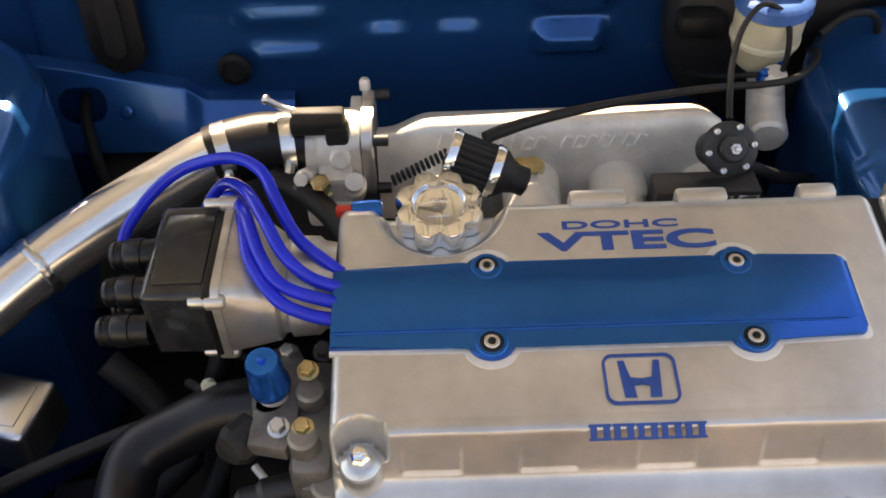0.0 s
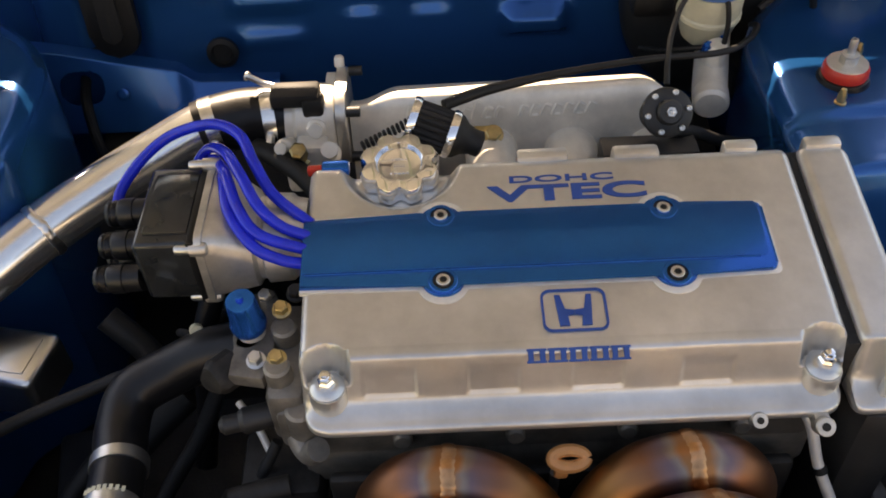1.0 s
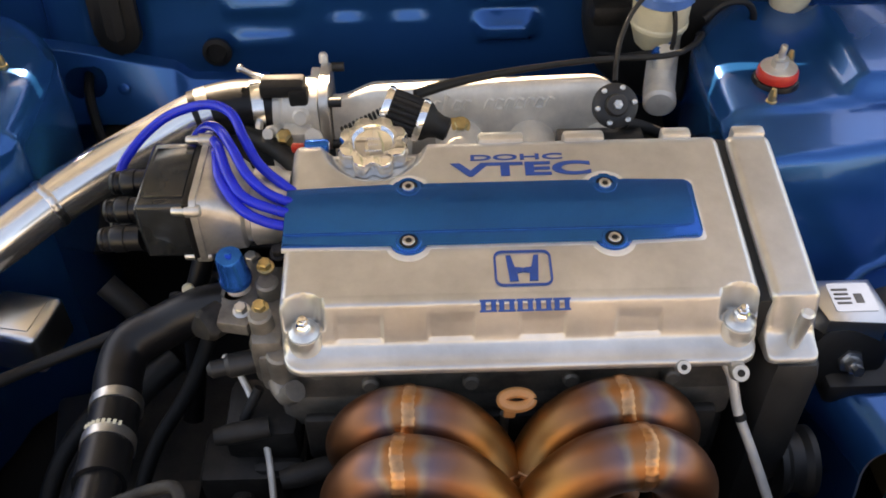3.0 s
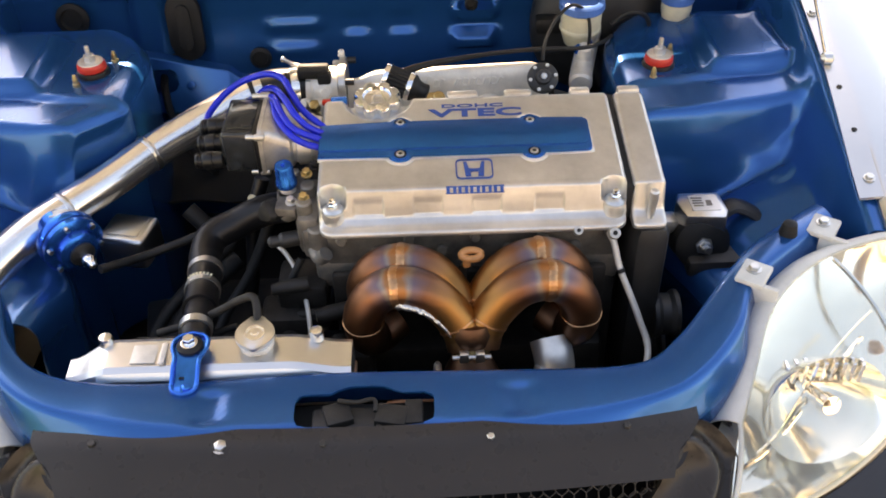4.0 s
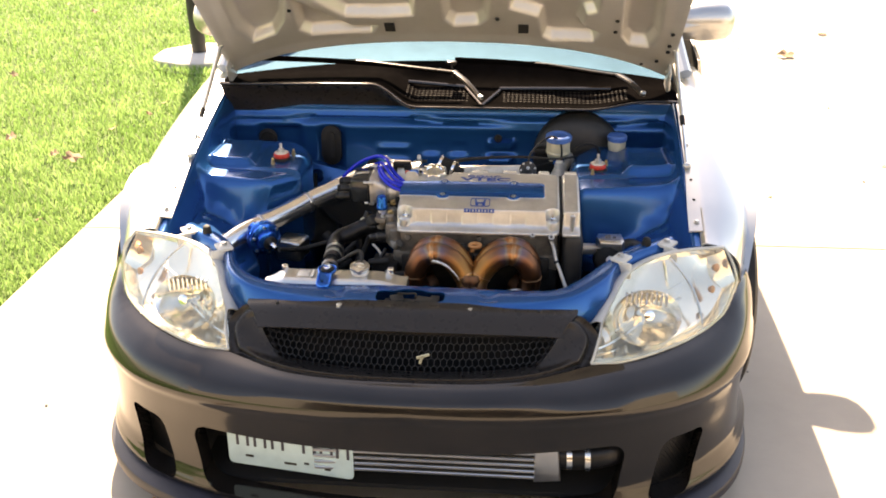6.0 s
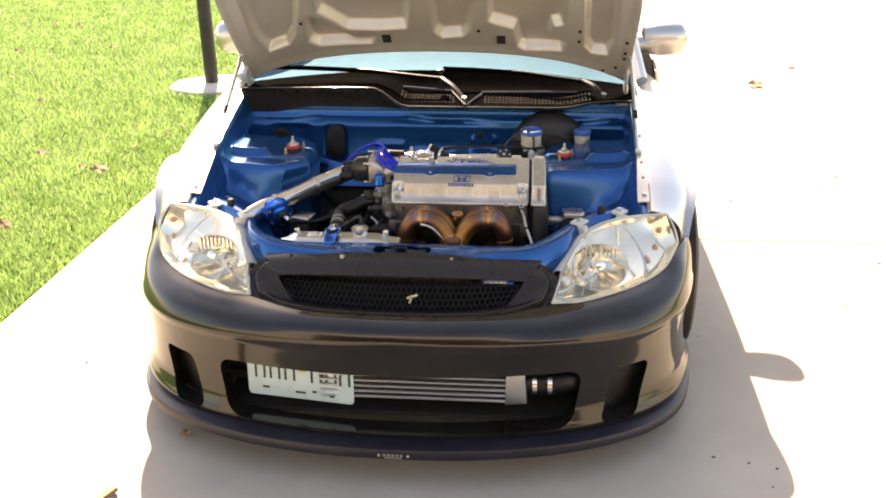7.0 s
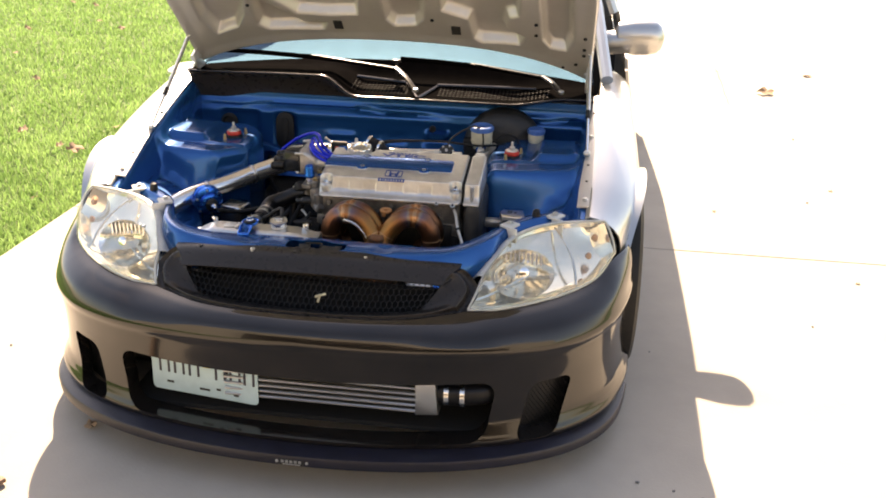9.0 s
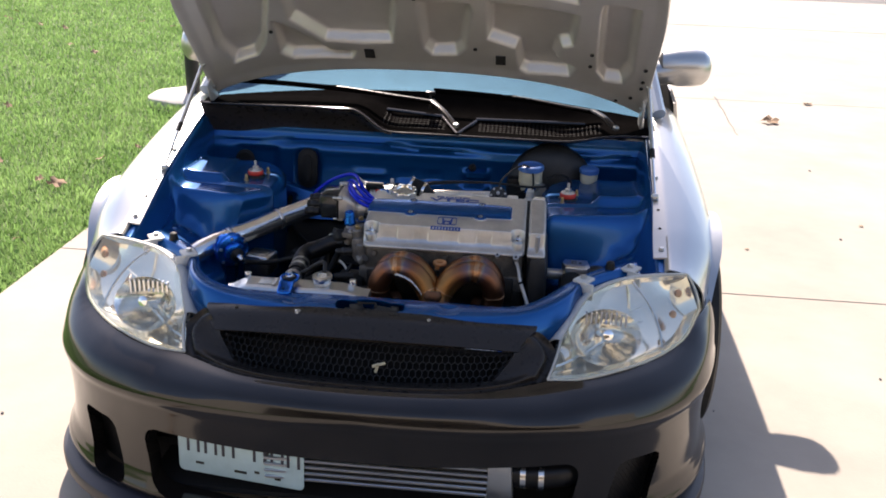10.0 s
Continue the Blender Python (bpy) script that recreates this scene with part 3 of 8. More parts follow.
def nose_skin():
    bm = bmesh.new()
    vs = [-0.2, -0.1] + steps(0, 1, 24)
    for sg in (1, -1):
        rows = [[bm.verts.new(Vector((sg * p.x, p.y, p.z))) for p in (nose_pt(i, v) for v in vs)] for i in range(len(OPENL))]
        for a, b in zip(rows, rows[1:]):
            for h in range(len(vs) - 1):
                q = (a[h], b[h], b[h + 1], a[h + 1])
                bm.faces.new(q if sg > 0 else q[::-1])
    bmesh.ops.remove_doubles(bm, verts=bm.verts, dist=0.0004)
    return bm


part("grille_surround", nose_skin(), M["satin"], bumper, "", 70)

HEX = 0.0135
mesh_bm = bmesh.new()
for j in range(6):
    for i in range(-26, 27):
        x = i * HEX * 1.03 + (HEX * 0.515 if j % 2 else 0)
        v = j / 5
        if abs(x) > 0.335:
            continue
        y = -0.040 - 0.045 * v + 0.045 * (x / GRU) ** 2
        z = 0.500 - 0.0142 * j - 0.010 * (x / GRU) ** 2 * (1 - v) + 0.03 * (x / GRU) ** 4 * v
        nrm = Vector((0, -0.75, 0.62))
        ax, up = Vector((1, 0, 0)), nrm.cross(Vector((1, 0, 0))).normalized()
        ro, ri = HEX * 0.592, HEX * 0.540
        vs_o, vs_i = [], []
        for k in range(6):
            an = radians(30 + 60 * k)
            d = ax * math.cos(an) + up * math.sin(an) * 1.38
            vs_o.append((Vector((x, y, z)) + d * ro, d))
            vs_i.append((Vector((x, y, z)) + d * ri, d))
        fo = [mesh_bm.verts.new(p) for p, d in vs_o]
        fi = [mesh_bm.verts.new(p) for p, d in vs_i]
        bi = [mesh_bm.verts.new(p - nrm * 0.004) for p, d in vs_i]
        for k in range(6):
            mesh_bm.faces.new((fo[k], fo[(k + 1) % 6], fi[(k + 1) % 6], fi[k]))
            mesh_bm.faces.new((fi[k], fi[(k + 1) % 6], bi[(k + 1) % 6], bi[k]))
part("grille_mesh", mesh_bm, M["mesh"], bumper, "black hexagon grille mesh")
bm = bmesh.new()
rbox(bm, (0.036, -0.086, 0.458), (0.006, 0.004, 0.024), 0.001, rot=Matrix.Rotation(0.3, 3, "Y"))
rbox(bm, (0.040, -0.086, 0.466), (0.03, 0.004, 0.006), 0.001, rot=Matrix.Rotation(-0.35, 3, "Y"))
part("mesh_clip", bm, M["resv"], bumper, "pale broken badge clip on the mesh")

# front panel over the radiator, blue, with the latch opening
FRONT = [(-0.62, 0.305), (-0.488, 0.196), (-0.445, 0.10), (-0.40, 0.05), (-0.34, 0.018), (-0.23, -0.012), (0, -0.020), (0.23, -0.012), (0.34, 0.018), (0.40, 0.05), (0.445, 0.10), (0.488, 0.196), (0.62, 0.305)]
REAR = [(-0.61, 0.352), (-0.490, 0.262), (-0.435, 0.152), (-0.375, 0.10), (-0.262, 0.083), (-0.12, 0.088), (0, 0.09), (0.16, 0.086), (0.313, 0.088), (0.376, 0.128), (0.452, 0.218), (0.505, 0.275), (0.61, 0.352)]
FL, RL = spline([(x, y, 0) for x, y in FRONT], 10), spline([(x, y, 0) for x, y in REAR], 10)


def core_pt(u, v):
    f = u * (len(FL) - 1)
    i = min(int(f), len(FL) - 2)
    a, b = FL[i].lerp(FL[i + 1], f - i), RL[i].lerp(RL[i + 1], f - i)
    w = max(0.0, min(1.0, (v - 0.12) / 0.76))
    p = a.lerp(b, w)
    z = 0.541 + 0.006 * math.sin(math.pi * w) + 0.025 * smooth(0.3, 0.56, abs(p.x))
    z -= 0.007 * smooth(0.0, 0.03, 0.02 - abs(abs(p.x) - 0.175) + 0.01) * smooth(0.25, 0.4, w) * (1 - smooth(0.7, 0.85, w))
    if v < 0.34:
        z -= ((0.34 - v) / 0.34) ** 1.3 * (0.034 + 0.030 * smooth(0.18, 0.36, abs(p.x)) * (1 - smooth(0.41, 0.47, abs(p.x))))
    if v > 0.88:
        z -= (v - 0.88) / 0.12 * 0.045
    return Vector((p.x, p.y, z))


def latch_hole(p):
    d = hole_dist(p.x, p.y, 0.156, 0.044, 0.012, 0.0, 0.032)
    return min(d, hole_dist(p.x, p.y, 0.085, 0.068, 0.03, 0.0, 0.032))


bm = bmesh.new()
us, vs = steps(0, 1, 200), steps(0, 1, 34)
rows = [[bm.verts.new(core_pt(u, v)) for v in vs] for u in us]
for i in range(len(us) - 1):
    for j in range(len(vs) - 1):
        q = (rows[i][j], rows[i + 1][j], rows[i + 1][j + 1], rows[i][j + 1])
        if sum(latch_hole(w.co) for w in q) / 4 > 0:
            bm.faces.new(q)
for w in [w for w in bm.verts if not w.link_faces]:
    bm.verts.remove(w)
rim = [w for w in bm.verts if any(len(e.link_faces) == 1 for e in w.link_edges) and abs(latch_hole(w.co)) < 0.02]
for it in range(3):
    for w in rim:
        d, e = latch_hole(w.co), 0.0005
        gx = (latch_hole(w.co + Vector((e, 0, 0))) - d) / e
        gy = (latch_hole(w.co + Vector((0, e, 0))) - d) / e
        k = max(gx * gx + gy * gy, 0.3)
        w.co.x -= d * gx / k
        w.co.y -= d * gy / k
core = part("front_panel", thick(bm, -0.003), M["blue"], car, "bright blue radiator support panel", 50)
# Near-black box below the latch opening stands for the shade in it.
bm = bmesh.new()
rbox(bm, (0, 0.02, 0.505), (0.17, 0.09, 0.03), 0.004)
part("latch_shade", bm, M["dark"], core)
latch = part("bonnet_latch", rbox(bmesh.new(), (0.0, 0.03, 0.528), (0.12, 0.03, 0.018), 0.004), M["matte"], core, "dark greasy bonnet latch")
for c, s, r in (((-0.03, 0.03, 0.54), (0.03, 0.03, 0.012), 0.3), ((0.03, 0.026, 0.54), (0.035, 0.028, 0.012), -0.2), ((0.055, 0.03, 0.538), (0.02, 0.035, 0.014), 0), ((0.018, 0.0, 0.538), (0.006, 0.05, 0.008), 0.15)):
    bm = bmesh.new()
    rbox(bm, c, s, 0.002, rot=Matrix.Rotation(r, 3, "Z"))
    part("latch_piece", bm, M["grime_shade"], latch)
bm = bmesh.new()
sweep(bm, [(-0.03, 0.045, 0.548), (-0.01, 0.04, 0.55), (0.01, 0.045, 0.548), (0.012, 0.03, 0.545)], 0.0025, 8)
part("latch_spring", bm, M["grime_shade"], latch)

# headlamps
HB_T = [(0.406, -0.056, 0.441), (0.48, -0.048, 0.449), (0.56, -0.008, 0.454), (0.64, 0.055, 0.456), (0.71, 0.130, 0.466), (0.755, 0.218, 0.490)]
HT_T = [(0.432, 0.03, 0.497), (0.458, 0.085, 0.525), (0.498, 0.165, 0.553), (0.565, 0.228, 0.566), (0.645, 0.262, 0.572), (0.735, 0.278, 0.576)]
HBL, HTL = spline(HB_T, 8), spline(HT_T, 8)


def lamp_pt(u, v, depth=0.0, bulge=0.022):
    i = min(int(u * (len(HBL) - 1)), len(HBL) - 2)
    f = u * (len(HBL) - 1) - i
    a, b = HBL[i].lerp(HBL[i + 1], f), HTL[i].lerp(HTL[i + 1], f)
    a = a + Vector((0.012 * smooth(0.75, 1, u), 0.02 * smooth(0.8, 1, u), 0.012 * smooth(0.85, 1, u) + 0.004 * (1 - smooth(0, 0.1, u))))
    p = a.lerp(b, v)
    n = Vector((0.35 + 0.4 * u, -0.8 + 0.3 * u, 0.55)).normalized()
    k = math.sin(math.pi * min(1, max(0, v))) ** 0.7 * math.sin(math.pi * (0.06 + 0.88 * u)) ** 0.6
    return p + n * (bulge * k - depth)


def lens_build(bm):
    grid(bm, lambda u, v: lamp_pt(u, v), steps(0, 1, 36), steps(0, 1, 20))
    thick(bm, -0.003)


def rim_build(bm):
    loop = [lamp_pt(u, 0, 0.004) for u in steps(0.0, 1, 40)] + [lamp_pt(1, v, 0.004) for v in steps(0.06, 0.94, 10)] + [lamp_pt(u, 1, 0.004) for u in steps(1, 0, 40)] + [lamp_pt(0, v, 0.004) for v in steps(0.94, 0.06, 8)]
    sweep(bm, loop + [loop[0]], 0.003, 8, 1)


def back_build(bm):
    def f(u, v):
        d = 0.026 + 0.022 * math.sin(math.pi * v)
        p = lamp_pt(u, v, 0.006 + (d if 0.02 < u < 0.98 and 0.04 < v < 0.96 else 0.0), 0.0)
        return p
    grid(bm, f, steps(0, 1, 30), steps(0, 1, 20))
    thick(bm, -0.002)


def bowl_build(bm):
    c, ax = Vector((0.526, 0.052, 0.506)), Vector((0.22, -0.85, 0.35))
    prof = [(0.012, -0.045), (0.028, -0.038), (0.044, -0.022), (0.056, 0.0), (0.0615, 0.014), (0.062, 0.015), (0.057, 0.0), (0.045, -0.023), (0.03, -0.039), (0.012, -0.046)]
    lathe(bm, [(r * 1.32, h * 1.1) for r, h in prof], c, ax, 48)
    for v in bm.verts:
        v.co.z = c.z + (v.co.z - c.z) * 0.72


def bulb_build(bm):
    c, ax = Vector((0.530, 0.056, 0.508)), Vector((0.22, -0.85, 0.35)).normalized()
    lathe(bm, [(0.009, -0.04), (0.009, 0.0), (0.012, 0.004), (0.012, 0.018), (0.004, 0.02)], c, ax, 16)


def fin_build(bm, k):
    c, ax = Vector((0.530, 0.056, 0.508)), Vector((0.22, -0.85, 0.35)).normalized()
    rbox(bm, c + ax * 0.002 + Vector((-0.045 + 0.011 * k, 0.020, 0.032 - 0.0003 * (k - 4) ** 2)), (0.005, 0.012, 0.03), 0.001, seg=1)


def amber_build(bm):
    amber_bulb(bm, (0.708, 0.228, 0.545), 0.52)


def amber_low_build(bm):
    amber_bulb(bm, (0.694, 0.180, 0.512), 0.48)


def amber_bulb(bm, at, k):
    lathe(bm, [(r * k, h * k) for r, h in ((0.004, -0.02), (0.014, -0.014), (0.019, 0.0), (0.019, 0.003), (0.012, 0.006), (0.004, 0.007))], at, (0.45, -0.6, 0.3), 20)


def divider_build(bm):
    pts = [lamp_pt(0.70 + 0.02 * math.sin(v * 3), v, 0.02, 0.022) for v in steps(0.05, 0.95, 10)]
    sweep(bm, pts, 0.0035, 6, 1)
    pts = [lamp_pt(u, 0.52 + 0.14 * u, 0.012, 0.022) for u in steps(0.1, 0.68, 10)]
    sweep(bm, pts, 0.0012, 6, 1)
    pts = [lamp_pt(u, 0.3 + 0.2 * u, 0.045, 0.022) for u in steps(0.06, 0.68, 10)]
    sweep(bm, pts, 0.003, 6, 1)


def ledge_build(bm):
    def f(u, v):
        a = lamp_pt(u, 1, 0.004, 0)
        b = a + Vector((-0.03 + 0.02 * u, 0.022, 0.006 - 0.03 * v))
        return a.lerp(b, v)
    grid(bm, f, steps(0.0, 1, 30), steps(0, 1, 6))
    thick(bm, -0.003)


for sgn, side_name in ((1, "r"), (-1, "l")):
    def flip(bm):
        if sgn < 0:
            for v in bm.verts:
                v.co.x = -v.co.x
            bmesh.ops.reverse_faces(bm, faces=bm.faces)
        return bm
    bm = bmesh.new()
    back_build(bm)
    lamp = part("headlight", flip(bm), M["reflector"], car, "clear halogen headlight with chrome reflector and amber corner")
    for nm, fn, mt in (("lens", lens_build, "lens"), ("rim", rim_build, "plastic"), ("bowl", bowl_build, "reflector"), ("bulb_shield", bulb_build, "chrome"), ("turn_signal", amber_build, "amber"), ("turn_signal", amber_low_build, "amber"), ("divider", divider_build, "chrome"), ("housing_edge", ledge_build, "plastic")):
        bm = bmesh.new()
        fn(bm)
        ob = part(nm, flip(bm), M[mt], lamp)
        if nm == "lens":
            ob.visible_shadow = False
        if nm == "bowl":
            for k in range(9):
                bm = bmesh.new()
                fin_build(bm, k)
                part("reflector_fin", flip(bm), M["chrome"], ob)
    # mounting brackets of the lamp
    for c in ((0.482, 0.208, 0.572), (0.600, 0.296, 0.572)):
        bm = bmesh.new()
        rbox(bm, (c[0], c[1], c[2]), (0.036, 0.045, 0.008), 0.003, rot=Matrix.Rotation(-0.6, 3, "Z"))
        rbox(bm, (c[0] + 0.006, c[1] - 0.024, c[2] - 0.018), (0.036, 0.008, 0.04), 0.003, rot=Matrix.Rotation(-0.6, 3, "Z"))
        br = part("lamp_bracket", flip(bm), M["plastic"], lamp, "pale plastic lamp bracket")
        bm = bmesh.new()
        hexbolt(bm, (c[0], c[1] + 0.004, c[2] + 0.004), (0, 0, 1), 0.007, 0.007)
        part("bolt", flip(bm), M["zinc"], br)
    bm = bmesh.new()
    lathe(bm, [(0.011, 0), (0.012, 0.01), (0.009, 0.025), (0.004, 0.028)], (0.548, 0.283, 0.566), (0, 0, 1), 14)
    part("rubber_stop", flip(bm), M["rubber"], core)

# ---- wings, engine bay walls ----
def rail_z(y):
    return lerp_curve([(0.2, 0.565), (0.30, 0.58), (0.45, 0.628), (0.60, 0.668), (0.8, 0.712), (1.0, 0.745), (1.25, 0.77)], y)


def rail_x(y):
    return lerp_curve([(0.2, 0.66), (0.30, 0.672), (0.6, 0.682), (1.0, 0.70), (1.25, 0.71)], y)


AX_Y, AX_Z, ARCH = 0.60, 0.285, 0.325


def wing_build(bm):
    def f(u, v):
        y = u
        xr, zr = rail_x(y) + 0.012, rail_z(y)
        xo = lerp_curve([(0.22, 0.772), (0.32, 0.795), (0.45, 0.832), (0.60, 0.845), (0.80, 0.842), (1.0, 0.836), (1.25, 0.832)], y)
        zb = 0.20
        d = abs(y - AX_Y)
        arch = AX_Z + math.sqrt(max(0.0, ARCH ** 2 - d * d)) if d < ARCH else zb
        low = max(arch, lerp_curve([(0.22, 0.495), (0.30, 0.47), (0.42, 0.44), (0.46, 0.2), (1.3, 0.16)], y))
        pro = [(0, xr, zr - 0.02), (0.06, xr + 0.001, zr - 0.002), (0.12, xr + 0.012, zr + 0.001), (0.3, xr + (xo - xr) * 0.5, zr - 0.012), (0.5, xr + (xo - xr) * 0.86, zr - 0.05), (0.62, xo - 0.006, zr - 0.1), (0.75, xo, min(zr - 0.13, 0.56) - 0.02)]
        w = min(v, 0.75)
        x = lerp_curve([(a, b) for a, b, c in pro], w)
        z = lerp_curve([(a, c) for a, b, c in pro], w)
        if v > 0.75:
            t = (v - 0.75) / 0.25
            z = z + (low - z) * t if low < z else z
            x = x + 0.012 * math.sin(t * math.pi / 2) * smooth(ARCH + 0.08, ARCH - 0.02, d) if ARCH + 0.08 > d else x
        return Vector((x, y - 0.0 * v, max(z, low)))
    grid(bm, f, steps(0.285, 1.28, 60), steps(0, 1, 36))
    bm.normal_update()
    thick(bm, 0.004)


both("wing", wing_build, M["silver"], car, "silver painted front wing", 40)


def arch_build(bm):
    pts = []
    for a in steps(-5, 185, 40):
        pts.append((0.60, AX_Y - math.cos(radians(a)) * (ARCH + 0.012), AX_Z + math.sin(radians(a)) * (ARCH + 0.012)))
    tmp = [[bm.verts.new((x, p[1], p[2])) for p in pts] for x in (0.70, 0.79)]
    for i in range(len(pts) - 1):
        bm.faces.new((tmp[0][i], tmp[0][i + 1], tmp[1][i + 1], tmp[1][i]))
    thick(bm, 0.003)


both("arch_liner", arch_build, M["rubber"], car)


def tower_z(x, y):
    """Height of the inner apron: a low shelf in front that rises outwards, and the flat-topped spring tower behind."""
    yf = 0.530 + 0.20 * (x - 0.42)
    low = 0.440 + 0.40 * max(0.0, x - 0.44) - 0.10 * max(0.0, 0.44 - y)
    k = smooth(yf - 0.062, yf, y)
    d = math.hypot(x - 0.640, y - 0.420)
    low += 0.014 * (1 - smooth(0.108, 0.122, d))
    z = low + (0.616 - low) * k
    z += 0.006 * smooth(yf + 0.066, yf + 0.078, y)
    return z - 0.08 * smooth(0.84, 0.93, y)


def apron_build(bm, cut=0.0):
    def f(u, v):
        y = u
        zr = rail_z(y)
        xi = lerp_curve([(0.15, 0.50), (0.3, 0.47), (0.42, 0.43), (0.50, 0.394), (0.60, 0.380), (0.75, 0.380), (0.81, 0.405), (0.88, 0.47), (0.97, 0.52)], y) + cut * smooth(0.36, 0.47, y) * (1 - smooth(0.52, 0.61, y))
        zt = tower_z(xi + 0.05, y)
        xr = rail_x(y)
        pro = [(0, xi + 0.01, 0.20), (0.2, xi + 0.006, 0.36), (0.36, xi, zt - 0.035), (0.42, xi + 0.006, zt - 0.012), (0.48, xi + 0.025, zt), (0.54, xi + (xr - xi) * 0.27, tower_z(xi + (xr - xi) * 0.27, y)), (0.60, xi + (xr - xi) * 0.42, tower_z(xi + (xr - xi) * 0.42, y)), (0.66, xi + (xr - xi) * 0.55, tower_z(xi + (xr - xi) * 0.55, y)), (0.72, xi + (xr - xi) * 0.68, tower_z(xi + (xr - xi) * 0.68, y)), (0.78, xi + (xr - xi) * 0.80, tower_z(xi + (xr - xi) * 0.80, y) + 0.002), (0.84, xr - 0.036, max(tower_z(xr - 0.04, y) + 0.010, zr - 0.075)), (0.9, xr - 0.018, zr - 0.018), (0.95, xr - 0.008, zr - 0.004), (1.0, xr + 0.01, zr - 0.006)]
        x = lerp_curve([(a, b) for a, b, c in pro], v)
        z = lerp_curve([(a, c) for a, b, c in pro], v)
        dd = math.hypot(x - 0.614, y - 0.488)
        z += 0.004 * (1 - smooth(0.0145, 0.0165, dd))
        z += 0.020 * smooth(0.515, 0.54, x) * (1 - smooth(0.64, 0.66, x)) * smooth(0.625, 0.645, y) * (1 - smooth(0.79, 0.83, y))
        return Vector((x, y, z))
    grid(bm, f, steps(0.285, 0.97, 170), steps(0, 1, 80))
    thick(bm, -0.003)


for sgn, cut in ((1, 0.0), (-1, 0.070)):
    bm = bmesh.new()
    apron_build(bm, cut)
    for v in bm.verts:
        v.co.x *= sgn
    part("apron", bm, M["blue"], car, "bright blue painted inner wing and spring tower", 60)

# chrome edge of the bonnet gap: bolted rail with holes
def rail_build(bm):
    pts = [(rail_x(y) + 0.004, y, rail_z(y) + 0.003) for y in steps(0.33, 0.98, 14)]
    us = steps(0, 1, 40)
    line = spline(pts, 4)
    rows = []
    for i, p in enumerate(line):
        w = 0.022 - 0.010 * smooth(0.36, 0.62, p.y)
        rows.append([bm.verts.new(p + Vector(o)) for o in ((-w, 0, -0.003), (-w, 0, 0.001), (0.011, 0, 0.003), (0.011, 0, -0.001))])
    for a, b in zip(rows, rows[1:]):
        for j in range(4):
            bm.faces.new((a[j], a[(j + 1) % 4], b[(j + 1) % 4], b[j]))
    bm.faces.new(rows[0][::-1])
    bm.faces.new(rows[-1])


rails = both("wing_rail", rail_build, M["silver"], car, "silver wing mounting rail")
for sgn in (1, -1):
    for y in (0.36, 0.44, 0.52, 0.68, 0.84):
        bm = bmesh.new()
        if y in (0.36, 0.68):
            hexbolt(bm, (sgn * (rail_x(y) + 0.002), y, rail_z(y) + 0.005), (0, -0.15, 1), 0.006, 0.006)
            part("bolt", bm, M["zinc"], rails[0 if sgn > 0 else 1])
        else:
            lathe(bm, [(0.004, 0), (0.004, 0.0012)], (sgn * (rail_x(y) + 0.002), y, rail_z(y) + 0.005), (0, -0.15, 1), 10)
            part("hole", bm, M["dark"], rails[0 if sgn > 0 else 1])

# gas dampers that hold the bonnet up
for sgn in (1, -1):
    a, b = Vector((sgn * 0.676, 0.57, 0.672)), Vector((sgn * 0.668, 0.90, 0.90))
    bm = bmesh.new()
    sweep(bm, [a.lerp(b, 0.40), b], 0.0060, 12, 1)
    dm = part("bonnet_damper", bm, M["zinc"], car, "grey gas damper with a bright rod")
    bm = bmesh.new()
    sweep(bm, [a.lerp(b, 0.34), a.lerp(b, 0.41)], 0.0072, 12, 1)
    part("collar", bm, M["rubber"], dm)
    bm = bmesh.new()
    sweep(bm, [a, a.lerp(b, 0.45)], 0.0036, 10, 1)
    part("rod", bm, M["chrome"], dm)
    for q in (a, b):
        bm = bmesh.new()
        lathe(bm, [(0.004, -0.01), (0.009, -0.006), (0.009, 0.006), (0.004, 0.01)], q, (1, 0, 0), 14)
        part("ball_joint", bm, M["zinc"], dm)

# firewall with pressed ribs
def fw(u, v):
    x, z = u, v
    y = 0.930 - 0.02 * smooth(0.60, 0.48, z) + 0.03 * smooth(0.62, 0.70, z)
    y += 0.012 * smooth(0.665, 0.66, z + 0.006 * math.sin(x * 6))
    y -= 0.008 * (1 - smooth(0.0, 0.02, abs(z - 0.645) - 0.004))
    for cx, cz, w, h, d in ((-0.16, 0.575, 0.10, 0.022, -0.006), (-0.16, 0.53, 0.09, 0.018, -0.005), (-0.045, 0.575, 0.05, 0.035, 0.005), (0.04, 0.575, 0.05, 0.035, 0.005), (0.175, 0.592, 0.075, 0.026, -0.022), (0.172, 0.543, 0.078, 0.028, -0.022), (-0.36, 0.56, 0.07, 0.16, 0.012), (-0.52, 0.575, 0.13, 0.13, 0.02)):
        e = max(abs(x - cx) / (w / 2), abs(z - cz) / (h / 2))
        y += d * (1 - smooth(0.75, 1.15, e))
    return Vector((x, y, z))


bm = bmesh.new()
grid(bm, fw, steps(-0.70, 0.70, 140), steps(0.12, 0.72, 76))
firewall = part("firewall", thick(bm, 0.004), M["blue"], car, "bright blue firewall with pressed ribs", 60)
# bright stepped strip low on the firewall
def strip_top(x):
    return lerp_curve([(-0.56, 0.546), (-0.49, 0.542), (-0.43, 0.533), (-0.36, 0.516), (-0.30, 0.503), (-0.288, 0.500), (-0.268, 0.485), (-0.25, 0.483), (-0.16, 0.480)], x)


